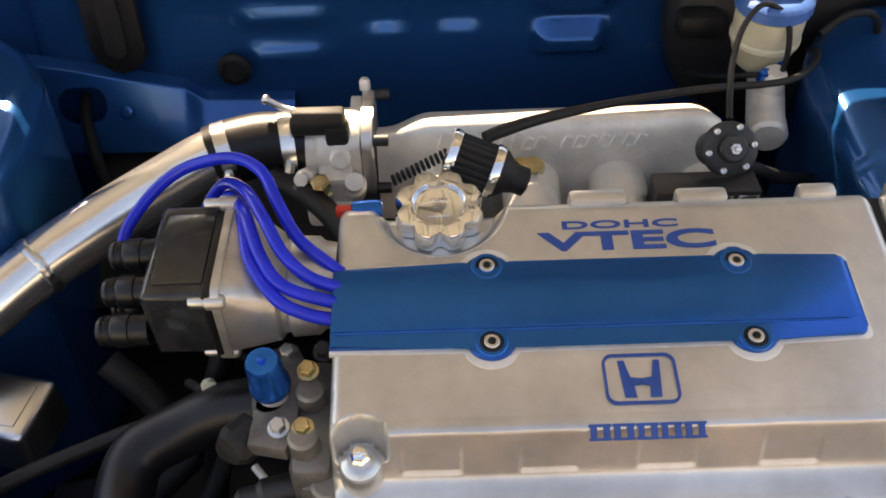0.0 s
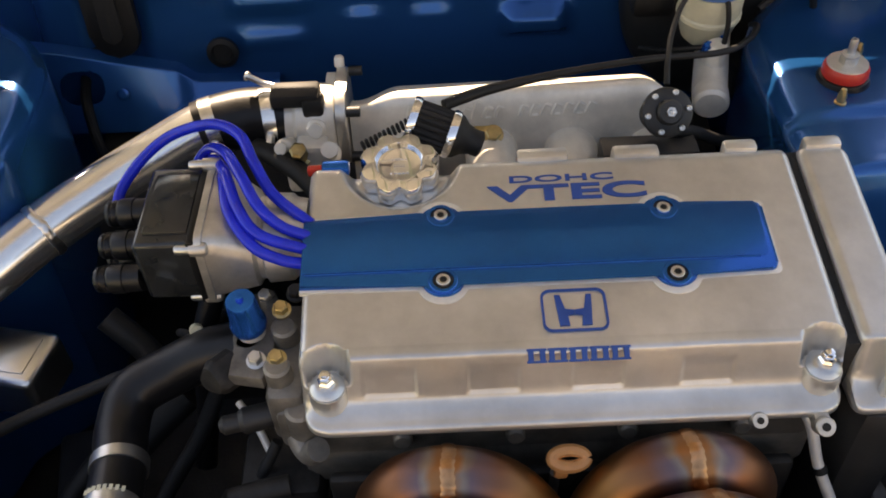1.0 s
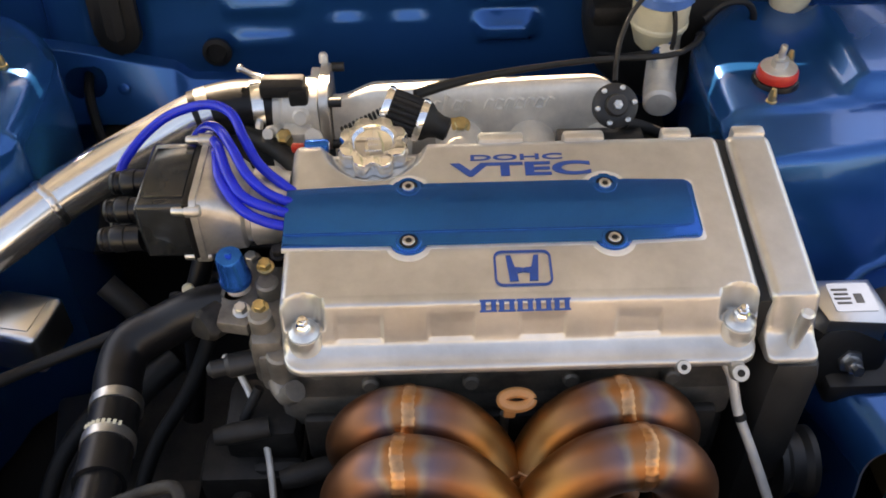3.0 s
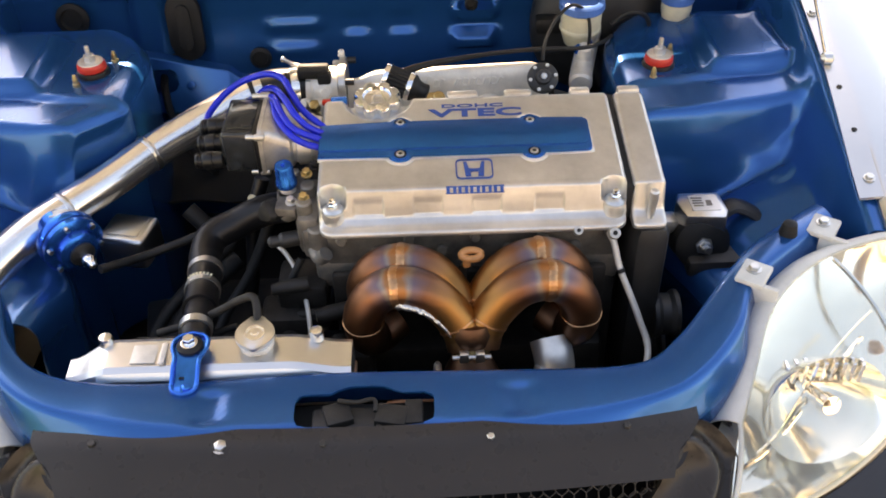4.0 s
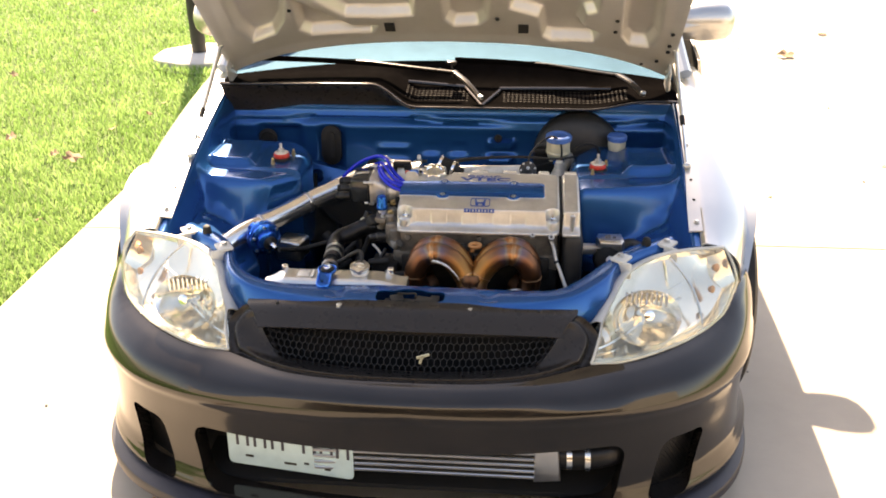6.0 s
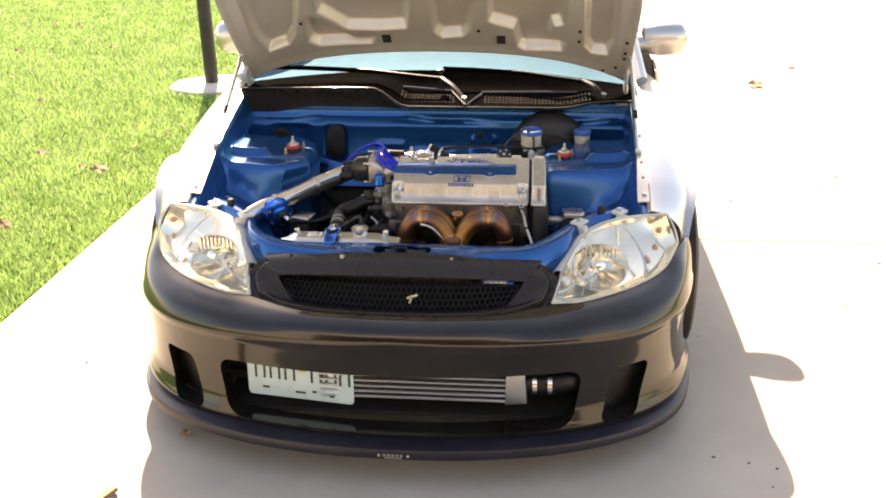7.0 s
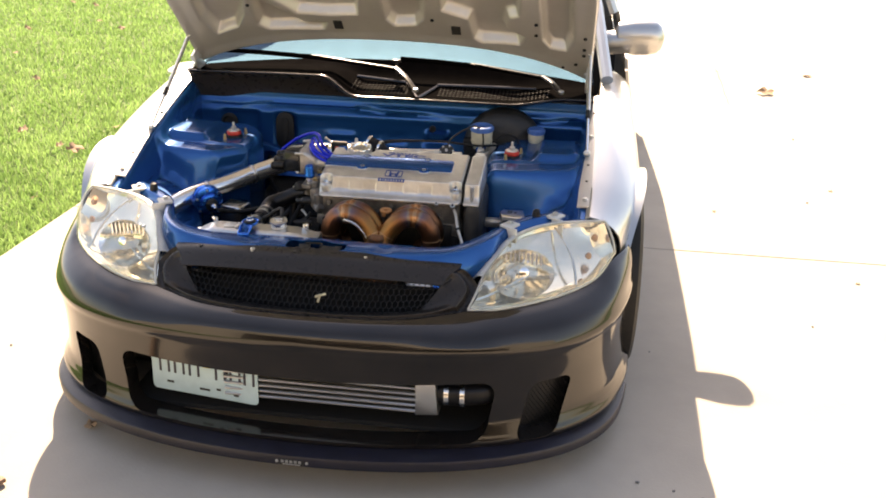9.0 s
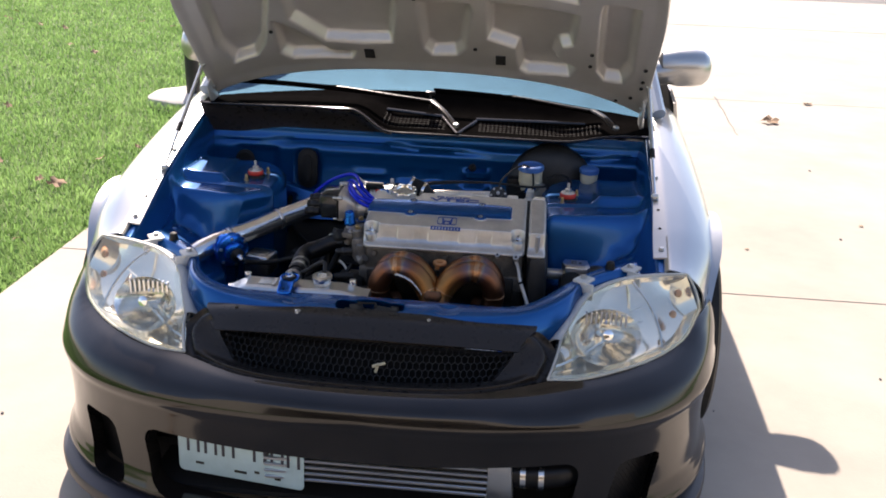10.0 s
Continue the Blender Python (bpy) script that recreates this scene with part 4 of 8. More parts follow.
def strip_pt(u, v):
    zt = strip_top(u)
    if v < 0.12:
        return Vector((u, 0.926 - 0.018 * v / 0.12, zt + 0.004 * (1 - v / 0.12)))
    t = min(1.0, (v - 0.12) / 0.72)
    z = zt - (zt - 0.434) * t
    if v > 0.84:
        return Vector((u, 0.872 + 0.05 * (v - 0.84) / 0.16, 0.434 - 0.016 * (v - 0.84) / 0.16))
    return Vector((u, 0.908 - 0.036 * t, z))


bm = bmesh.new()
grid(bm, strip_pt, steps(-0.56, -0.16, 200), steps(0, 1, 70), skip=lambda u, v: hole_dist(u, strip_pt(u, v).z, 0.058, 0.040, 0.0195, -0.410, 0.491) < 0)
part("firewall_strip", thick(bm, -0.002), M["blue"], firewall)
bm = bmesh.new()
lathe(bm, [(0.008, -0.002), (0.008, 0.002), (0.006, 0.003), (0.003, 0.003)], (-0.358, 0.888, 0.483), (0, -0.9, 0.44), 20)
part("blank_plug", bm, M["blue"], firewall)
# grommets and blanked holes
bm = bmesh.new()
prism(bm, rounded(0.062, 0.125, 0.03, 8), 0.012, facing((-0.355, 0.926, 0.585), (0, -1, 0.1)), 0.004)
gm1 = part("grommet", bm, M["rubber"], firewall, "black rubber oval grommet")
bm = bmesh.new()
prism(bm, rounded(0.026, 0.085, 0.013, 8), 0.006, facing((-0.355, 0.914, 0.588), (0, -1, 0.1)), 0.002)
part("grommet_core", bm, M["dark"], gm1)
for x, y, z, r in ((-0.56, 0.938, 0.60, 0.03), (-0.225, 0.912, 0.525, 0.02), (0.165, 0.90, 0.625, 0.012)):
    bm = bmesh.new()
    lathe(bm, [(r, 0), (r, 0.006), (r * 0.7, 0.008), (r * 0.6, 0.002)], (x, y, z), (0, -1, 0.1), 24)
    part("plug", bm, M["rubber"], firewall)
# Near-black box behind the strip's oval hole stands for the shade inside.
bm = bmesh.new()
rbox(bm, (-0.410, 0.935, 0.48), (0.12, 0.012, 0.09), 0.004)
part("hole_shade", bm, M["dark"], firewall)
bm = bmesh.new()
sweep(bm, [(-0.415, 0.925, 0.485), (-0.408, 0.885, 0.470), (-0.39, 0.84, 0.43), (-0.35, 0.78, 0.41), (-0.30, 0.72, 0.40)], 0.007, 10)
part("cable", bm, M["rubber"], firewall)
# near-black sheet over the lower bulkhead, put in for the deep shade there
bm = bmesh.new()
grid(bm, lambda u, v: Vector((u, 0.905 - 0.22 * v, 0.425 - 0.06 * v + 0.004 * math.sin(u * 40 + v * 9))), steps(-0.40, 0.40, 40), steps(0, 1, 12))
part("tunnel_shade", thick(bm, -0.006), M["dark"], firewall, "near-black sheet for the shade over the tunnel")

# near-black box closes the bay below and stands for its shade
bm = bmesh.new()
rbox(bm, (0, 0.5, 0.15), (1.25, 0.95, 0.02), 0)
part("bay_shade_floor", bm, M["dark"], car, "near-black floor box standing for the shade under the engine bay")

# cowl tray below the windscreen
def cowl_front(x):
    """Depth and height of the cowl's front lip."""
    k = 1 - smooth(-0.22, -0.08, x)
    return 0.845 + 0.075 * k + 0.02 * smooth(0.45, 0.65, x), 0.733 + 0.046 * k + 0.022 * smooth(0.42, 0.60, x) - 0.004 * smooth(0.3, 0.6, -x)


def cowl_pt(u, v):
    y0, z0 = cowl_front(u)
    y1, z1 = 1.13 - 0.10 * (u / 0.7) ** 2, 0.80 - 0.03 * (u / 0.7) ** 2
    q = min(1.0, max(0.0, (z1 - z0) / 0.06))
    z = lerp_curve([(0, z0 + 0.004), (0.06, z0 + 0.003), (0.11, z0 - 0.010), (0.18, z0 - 0.006), (0.55, z0 + 0.010 * q), (0.78, z0 + 0.022 * q), (1.0, z1)], v)
    return Vector((u, y0 + (y1 - y0) * v, z))


bm = bmesh.new()
grid(bm, cowl_pt, steps(-0.69, 0.69, 80), steps(0, 1, 20))
cowl = part("cowl_tray", thick(bm, -0.004), M["cowl"], car, "black plastic cowl tray with vent slots", 60)
bm = bmesh.new()
sweep(bm, [(x, cowl_front(x)[0] - 0.004, cowl_front(x)[1] + 0.004) for x in steps(-0.69, 0.69, 40)], 0.005, 10, 2, squash=0.7)
part("cowl_seal", bm, M["bumper"], cowl, "shiny black rubber bonnet seal")
# skirt that closes the step between the lip and the firewall
def skirt_pt(u, v):
    y0, z0 = cowl_front(u)
    y1, z1 = 0.957, 0.708 - 0.022 * smooth(-0.42, -0.60, u)
    return Vector((u, y0 + 0.002 + (y1 - y0 - 0.002) * (1 - (1 - v) ** 1.6), z0 - 0.002 + (z1 - z0) * v ** 1.3))


bm = bmesh.new()
grid(bm, skirt_pt, steps(-0.69, -0.08, 50), steps(0, 1, 12))
part("cowl_skirt", thick(bm, 0.003), M["satin"], cowl, "black plastic skirt under the cowl lip")
bm = bmesh.new()
lathe(bm, [(0.004, 0.0), (0.0035, 0.045), (0.003, 0.046)], (0.013, 1.052, 0.765), (0, 0, 1), 10)
nozzle = part("washer_nozzle", bm, M["satin"], car, "small black washer nozzle on a stem")
bm = bmesh.new()
rbox(bm, (0.013, 1.050, 0.816), (0.030, 0.016, 0.012), 0.003)
part("nozzle_head", bm, M["satin"], nozzle)
bm = bmesh.new()
for i in range(54):
    x = -0.12 + i * 0.0125
    if 0.07 < x < 0.17:
        continue
    for j in range(6):
        p = cowl_pt(x, 0.28 + j * 0.055)
        rbox(bm, p + Vector((0, 0, 0.003)), (0.007, 0.007, 0.002), 0, seg=1)
tagged(part("vent_mesh", bm, M["dark"], cowl), kind="stuff")
for a, b in (((0.06, 0.55), (0.115, 0.14)), ((0.115, 0.14), (0.165, 0.5)), ((-0.12, 0.62), (0.06, 0.58)), ((0.165, 0.55), (0.50, 0.60))):
    bm = bmesh.new()
    sweep(bm, [cowl_pt(*a) + Vector((0, 0, 0.008)), cowl_pt(*b) + Vector((0, 0, 0.008))], 0.006, 8, 1)
    part("cowl_rib", bm, M["bumper"], cowl)

# windscreen, dash and wipers
def screen_pt(u, v, d=0.0):
    return Vector((u * (1 - 0.12 * v), 1.12 - 0.10 * (u / 0.7) ** 2 + 0.72 * v + d, 0.805 - 0.03 * (u / 0.7) ** 2 + 0.44 * v - d * 0.5))


bm = bmesh.new()
grid(bm, screen_pt, steps(-0.69, 0.69, 40), steps(0, 1, 20))
wscreen = part("windscreen", thick(bm, -0.005), M["glass"], car, "tinted laminated windscreen")
wscreen.visible_shadow = False
bm = bmesh.new()
grid(bm, lambda u, v: Vector((u, 1.13 - 0.10 * (u / 0.7) ** 2 + 0.55 * v, 0.79 - 0.03 * (u / 0.7) ** 2 + 0.08 * smooth(0, 0.8, v))), steps(-0.68, 0.68, 30), steps(0, 1, 14))
part("dashboard", thick(bm, -0.01), M["dash"], car, "sunlit grey dashboard top behind the glass")
for piv, elbow, tip in (((0.112, 0.868, 0.758), (0.025, 0.985, 0.800), (-0.600, 1.015, 0.832)), ((0.585, 0.885, 0.772), (0.522, 1.00, 0.792), (0.020, 1.075, 0.818))):
    piv, elbow, tip = Vector(piv), Vector(elbow), Vector(tip)
    bm = bmesh.new()
    sweep(bm, [elbow + Vector((0.02, 0.022, -0.004)), elbow.lerp(tip, 0.35) + Vector((0, 0.030, 0.004)), elbow.lerp(tip, 0.7) + Vector((0, 0.026, 0.003)), tip + Vector((0, 0.016, -0.002))], 0.0055, 8, 6, squash=1.5)
    wp = part("wiper", bm, M["cowl"], car, "black wiper arm and blade")
    bm = bmesh.new()
    sweep(bm, [piv, piv.lerp(elbow, 0.5) + Vector((0, 0, 0.010)), elbow + Vector((0, 0, 0.006))], 0.010, 8, 6, squash=0.55)
    sweep(bm, [elbow + Vector((0.004, 0, 0.005)), elbow.lerp(tip, 0.2) + Vector((0, 0.006, 0.009)), elbow.lerp(tip, 0.42) + Vector((0, 0.022, 0.012)), elbow.lerp(tip, 0.52) + Vector((0, 0.028, 0.010))], lambda t: 0.0085 - 0.003 * t, 8, 6, squash=0.5)
    part("arm", bm, M["satin"], wp)
    bm = bmesh.new()
    rbox(bm, elbow.lerp(tip, 0.52) + Vector((0, 0.028, 0.008)), (0.05, 0.014, 0.010), 0.003)
    part("blade_clip", bm, M["cowl"], wp)
    bm = bmesh.new()
    lathe(bm, [(0.009, 0), (0.009, 0.008), (0.005, 0.011)], piv, (0, -0.3, 1), 14)
    part("pivot_cap", bm, M["zinc"], wp)

# bonnet, opened: hinge line at the rear, inner face with pressed ribs
HY, HZ, HOPEN, HLEN = 0.985, 0.830, radians(45.5), 0.90
HD = Vector((0, -math.cos(HOPEN), math.sin(HOPEN)))
HN = Vector((0, -math.sin(HOPEN), -math.cos(HOPEN)))     # faces forward and down


HOLLOWS = (
    ((-0.60, 0.66), (-0.605, 0.19), (-0.575, 0.095), (-0.50, 0.105), (-0.462, 0.16), (-0.405, 0.38), (-0.40, 0.66)),
    ((-0.375, 0.80), (-0.372, 0.25), (-0.285, 0.140), (-0.18, 0.125), (-0.085, 0.130), (-0.06, 0.30), (-0.09, 0.80)),
    ((-0.425, 0.25), (-0.43, 0.10), (-0.40, 0.065), (-0.215, 0.048), (-0.195, 0.085), (-0.275, 0.095), (-0.392, 0.225)),
    ((0.0, 0.325), (0.004, 0.11), (0.030, 0.075), (0.102, 0.085), (0.128, 0.12), (0.150, 0.29), (0.145, 0.325)),
    ((-0.03, 0.37), (0.14, 0.37), (0.15, 0.80), (-0.04, 0.80)),
    ((0.195, 0.34), (0.192, 0.175), (0.275, 0.145), (0.288, 0.045), (0.315, 0.030), (0.44, 0.052), (0.458, 0.10), (0.400, 0.13), (0.408, 0.185), (0.440, 0.205), (0.445, 0.34)),
    ((0.195, 0.39), (0.44, 0.39), (0.43, 0.80), (0.195, 0.80)),
    ((0.502, 0.36), (0.515, 0.115), (0.54, 0.080), (0.595, 0.10), (0.615, 0.17), (0.602, 0.44), (0.505, 0.41)),
    ((0.500, 0.46), (0.595, 0.49), (0.58, 0.68), (0.49, 0.68)),
)


def inside_by(poly, x, y):
    """Distance to a polygon's edge, below zero inside it."""
    d, ins = 9.0, False
    for (ax, ay), (bx, by) in zip(poly, poly[1:] + poly[:1]):
        ex, ey = bx - ax, by - ay
        k = max(0.0, min(1.0, ((x - ax) * ex + (y - ay) * ey) / (ex * ex + ey * ey)))
        d = min(d, math.hypot(x - ax - k * ex, y - ay - k * ey))
        if (ay > y) != (by > y) and x < ax + (y - ay) / (by - ay) * ex:
            ins = not ins
    return -d if ins else d


HOLLOW_BOX = [(min(p[0] for p in h), max(p[0] for p in h), min(p[1] for p in h), max(p[1] for p in h)) for h in HOLLOWS]


def rib(x, t):
    """Depth of the inner panel's pressings at x across and t up from the hinge: 0 on the ribs, 1 in the hollows."""
    d = 0.0
    for h, (x0, x1, t0, t1) in zip(HOLLOWS, HOLLOW_BOX):
        if x0 - 0.01 < x < x1 + 0.01 and t0 - 0.01 < t < t1 + 0.01:
            q = inside_by(h, x, t)
            d = max(d, 1 - smooth(-0.018, 0.004, q))
    return d


def bonnet_pt(u, v, off=0.0, ribs=True):
    wid = 0.672 - 0.05 * smooth(0.4, 1.0, v)
    x = u * wid
    crown = 0.055 * (1 - u * u) * (1 - 0.3 * v)
    t = v * HLEN
    p = Vector((x, HY, HZ - 0.018 * u ** 4)) + HD * (t + 0.046 * (1 - abs(u) ** 3) - 0.022 * u ** 6) - HN * crown + HN * off
    if ribs:
        e = min(1 - abs(u), v / 0.9, 1 - v)
        k = rib(x, t)
        p -= HN * (0.036 * k)
        p += HN * 0.006 * smooth(0.05, 0.0, e) if e < 0.05 else Vector()
    return p


bm = bmesh.new()
grid(bm, lambda u, v: bonnet_pt(u, v, 0.0), steps(-1, 1, 270), steps(0, 1, 170))
bonnet = part("bonnet", thick(bm, 0.0012), M["hoodin"], car, "open silver bonnet with pressed inner ribs", 60)
bm = bmesh.new()
grid(bm, lambda u, v: bonnet_pt(u * 1.012, -0.01 + 1.02 * v, -0.043, False), steps(-1, 1, 40), steps(0, 1, 30))
part("bonnet_skin", thick(bm, 0.0015), M["silver"], bonnet)
bm = bmesh.new()
loop = [bonnet_pt(u, 0, -0.016, False) for u in steps(-1, 1, 40)] + [bonnet_pt(1, v, -0.016, False) for v in steps(0.02, 0.98, 20)] + [bonnet_pt(u, 1, -0.016, False) for u in steps(1, -1, 40)] + [bonnet_pt(-1, v, -0.016, False) for v in steps(0.98, 0.02, 20)]
sweep(bm, loop + [loop[0]], 0.010, 8, 1, squash=0.6)
part("bonnet_edge", bm, M["hoodin"], bonnet)
for x, t, w, h in ((-0.16, 0.077, 0.03, 0.042), (0.232, 0.080, 0.03, 0.042)):
    u = x / 0.67
    bm = bmesh.new()
    rbox(bm, (0, 0, 0), (w, h, 0.004), 0.001)
    c = bonnet_pt(u, t / HLEN, 0.0, False)
    bmesh.ops.transform(bm, matrix=facing(c + HN * 0.002, HN, HD), verts=bm.verts)
    part("slot", bm, M["dark"], bonnet)
for u, v in ((-0.645, 0.232), (0.735, 0.212), (0.735, 0.15), (0.965, 0.135), (0.965, 0.235), (0.965, 0.17), (0.87, 0.012), (0.93, 0.06), (0.235, 0.14), (-0.01, 0.38)):
    bm = bmesh.new()
    lathe(bm, [(0.006, 0), (0.006, 0.003)], bonnet_pt(u, v, 0.0, False) - HN * 0.001 + HN * 0.004, HN, 12)
    part("hole", bm, M["dark"], bonnet)
for sgn in (1, -1):
    bm = bmesh.new()
    rbox(bm, (sgn * 0.664, 0.965, 0.80), (0.006, 0.06, 0.10), 0.002, rot=Matrix.Rotation(0.5, 3, "X"))
    rbox(bm, (sgn * 0.668, 0.985, 0.765), (0.012, 0.05, 0.05), 0.003)
    hg = part("hinge", bm, M["hoodin"], car, "painted bonnet hinge")
    bm = bmesh.new()
    hexbolt(bm, (sgn * 0.660, 0.96, 0.82), (-sgn, 0, 0), 0.006, 0.006)
    part("bolt", bm, M["zinc"], hg)

# cabin, doors and rear of the body
def side_x(y, z):
    w = lerp_curve([(1.2, 0.832), (1.6, 0.838), (2.6, 0.84), (3.4, 0.825), (4.1, 0.77)], y)
    return w - 0.02 * smooth(0.45, 0.2, z) - 0.03 * smooth(0.62, 0.78, z)


def flank_build(bm):
    top = lambda y: lerp_curve([(1.2, 0.765), (1.6, 0.80), (2.6, 0.82), (3.4, 0.84), (4.15, 0.83)], y)
    grid(bm, lambda u, v: Vector((side_x(u, 0.15 + (top(u) - 0.15) * v), u, 0.15 + (top(u) - 0.15) * v)), steps(1.285, 4.15, 40), steps(0, 1, 14))
    thick(bm, -0.01)


both("flank", flank_build, M["silver"], car, "silver door and quarter panel")
def roof_pt(u, v):
    """Glasshouse and roof: u across -1..1, v along."""
    y = 1.12 + 2.55 * v
    hz = lerp_curve([(0, 0.80), (0.14, 1.03), (0.28, 1.235), (0.4, 1.285), (0.6, 1.28), (0.75, 1.22), (0.9, 0.98), (1.0, 0.84)], v)
    hw = lerp_curve([(0, 0.74), (0.28, 0.60), (0.5, 0.59), (0.75, 0.6), (1.0, 0.68)], v)
    a = abs(u)
    drop = hz - 0.80
    t = smooth(0.62, 1.0, a)
    return Vector((math.copysign(min(a / 0.7, 1.0), u) * (hw + (0.79 - hw) * t), y, hz - 0.03 * a * a - drop * t))


bm = bmesh.new()
grid(bm, roof_pt, steps(-1, 1, 50), steps(0.285, 0.74, 30), skip=lambda u, v: 0.72 < abs(u) < 0.97)
part("roof", thick(bm, 0.006), M["silver"], car, "silver roof")
for pts, rad in (([(0.735, 1.10, 0.775), (0.68, 1.42, 1.0), (0.61, 1.84, 1.235), (0.60, 2.2, 1.275)], 0.022), ([(0.78, 2.42, 0.80), (0.69, 2.44, 1.02), (0.60, 2.46, 1.25)], 0.035), ([(0.74, 3.5, 0.82), (0.67, 3.25, 1.02), (0.60, 3.0, 1.22)], 0.045)):
    both("pillar", lambda bm: sweep(bm, pts, rad, 10), M["silver"], car)
bm = bmesh.new()
grid(bm, lambda u, v: Vector((u * (0.80 - 0.03 * v), 3.5 + 0.68 * v, 0.835 + 0.02 * (1 - u * u) - 0.005 * v)), steps(-1, 1, 20), steps(0, 1, 12))
part("boot_lid", thick(bm, -0.01), M["silver"], car, "silver boot lid")
bm = bmesh.new()
rbox(bm, (0, 4.14, 0.5), (1.54, 0.08, 0.66), 0.03)
part("rear_bumper", bm, M["silver"], car)
bm = bmesh.new()
rbox(bm, (0, 2.7, 0.16), (1.5, 2.8, 0.05), 0.01)
part("underbody", bm, M["dark"], car)
def seat_build(bm):
    rbox(bm, (0.37, 2.15, 0.55), (0.48, 0.5, 0.2), 0.05)
    rbox(bm, (0.37, 2.4, 0.85), (0.48, 0.14, 0.6), 0.05, rot=Matrix.Rotation(-0.25, 3, "X"))
both("seat", seat_build, M["screen"], car)

# door mirror with its stalk
def mirror_build(bm):
    c = Vector((0.852, 1.46, 0.862))
    lathe(bm, [(0.03, -0.085), (0.058, -0.072), (0.068, -0.02), (0.068, 0.03), (0.062, 0.06), (0.045, 0.078), (0.02, 0.086), (0.004, 0.088)], c, (1, -0.05, 0.05), 28)
    for v in bm.verts:
        d = v.co - c
        v.co = c + Vector((d.x * 1.05, d.y * 0.75, d.z * 0.95))
    sweep(bm, [(0.72, 1.47, 0.835), (0.78, 1.465, 0.842), (0.84, 1.46, 0.858)], lambda t: 0.052, 14, squash=0.85)


# Added corner panel, its outline stretched to block sun leaking past the mirror.
def sail_build(bm):
    prism(bm, [(-0.21, -0.12), (0.12, -0.12), (0.12, 0.09), (0.04, 0.09), (-0.20, -0.085)], 0.03, facing((0.70, 1.46, 0.87), (1, 0, 0.2), (0, 0, 1)), 0.003)


both("mirror_sun_block", sail_build, M["matte"], car, "black corner panel behind the mirror, added to block sun")
both("door_mirror", mirror_build, M["silver"], car, "silver door mirror")

# wheels
for sgn in (1, -1):
    for yy in (AX_Y, AX_Y + 2.62):
        c = Vector((sgn * 0.758, yy, 0.285))
        bm = bmesh.new()
        prof = [(0.20, -0.09), (0.262, -0.095), (0.279, -0.085), (0.285, -0.06), (0.285, 0.06), (0.279, 0.085), (0.262, 0.095), (0.20, 0.09)]
        lathe(bm, prof, c, (sgn, 0, 0), 64)
        wheel = part("wheel", bm, M["rubber"], car, "black tyre on an alloy wheel")
        for gx in (-0.045, -0.015, 0.015, 0.045):
            bm = bmesh.new()
            lathe(bm, [(0.2845, gx - 0.003), (0.2862, gx - 0.003), (0.2862, gx + 0.003), (0.2845, gx + 0.003)], c, (sgn, 0, 0), 64)
            part("tread_groove", bm, M["dark"], wheel)
        bm = bmesh.new()
        lathe(bm, [(0.03, 0.03), (0.04, 0.05), (0.17, 0.06), (0.195, 0.085), (0.203, 0.088), (0.203, 0.02), (0.1, 0.02)], c, (sgn, 0, 0), 40)
        part("rim", bm, M["brushed"], wheel)

# ---- engine ----
engine = thing("engine", (0.14, 0.42, 0.17), "four-cylinder engine with silver valve cover and blue plug cover", "engine")
VC_T, VC_Y0, VC_S = 0.641, 0.322, 0.155


def vtop(y):
    return VC_T + VC_S * (y - VC_Y0)


VPRO = [(0.0, 0.291, 0.584), (0.03, 0.2872, 0.5865), (0.06, 0.2868, 0.5905), (0.085, 0.2885, 0.5932), (0.12, 0.2945, 0.5950), (0.16, 0.3015, 0.5978), (0.195, 0.3072, 0.6022), (0.22, 0.3095, 0.607), (0.27, 0.3125, 0.620), (0.312, 0.3162, 0.6372), (0.322, 0.3168, 0.6394), (0.332, 0.3184, 0.6406), (0.345, 0.326, 0.6418)]


def cover_pt(x, v, xa=-0.066, xb=0.338, feat=True):
    if v <= 0.345:
        y = lerp_curve([(a, b) for a, b, c in VPRO], v)
        z = lerp_curve([(a, c) for a, b, c in VPRO], v)
    elif v <= 0.86:
        y = 0.326 + (v - 0.345) / 0.515 * (0.494 - 0.326)
        z = vtop(y)
    else:
        t = (v - 0.86) / 0.14
        y = 0.494 + 0.011 * math.sin(min(t / 0.3, 1) * math.pi / 2)
        z = vtop(0.494) - 0.006 * (1 - math.cos(min(t / 0.3, 1) * math.pi / 2)) - max(0.0, t - 0.3) / 0.7 * 0.075
    e = min(x - xa, xb - x)
    if e < 0.008:
        k = 1 - math.sqrt(max(0.0, 1 - (1 - e / 0.008) ** 2))
        if z > 0.608:
            z -= 0.008 * k
        y += 0.005 * k if y < 0.35 else -0.004 * k
    if feat:
        if e < 0.022 and z < 0.607 and y < 0.312:
            y += 0.017 * (1 - math.sqrt(max(0.0, 1 - (1 - e / 0.022) ** 2))) * smooth(0.312, 0.292, y)
        d = math.hypot(x - 0.011, y - 0.506)
        if v > 0.345:
            z -= 0.012 * (1 - smooth(0.040, 0.052, d))
        for bx in (-0.046, 0.321):
            w = math.hypot(x - bx, (y - 0.312))
            if w < 0.0200 and z > 0.616:
                z = z + (0.616 - z) * (1 - smooth(0.0150, 0.0200, w))
        if v < 0.345 and z > 0.605:
            for fx, hw in ((0.000, 0.018), (0.0775, 0.0175), (0.1545, 0.0175), (0.236, 0.0175)):
                y += 0.0015 * (1 - smooth(hw, hw + 0.003, abs(x - fx))) * (1 - 0.8 * smooth(0.620, 0.632, z))
    return Vector((x, y, z))


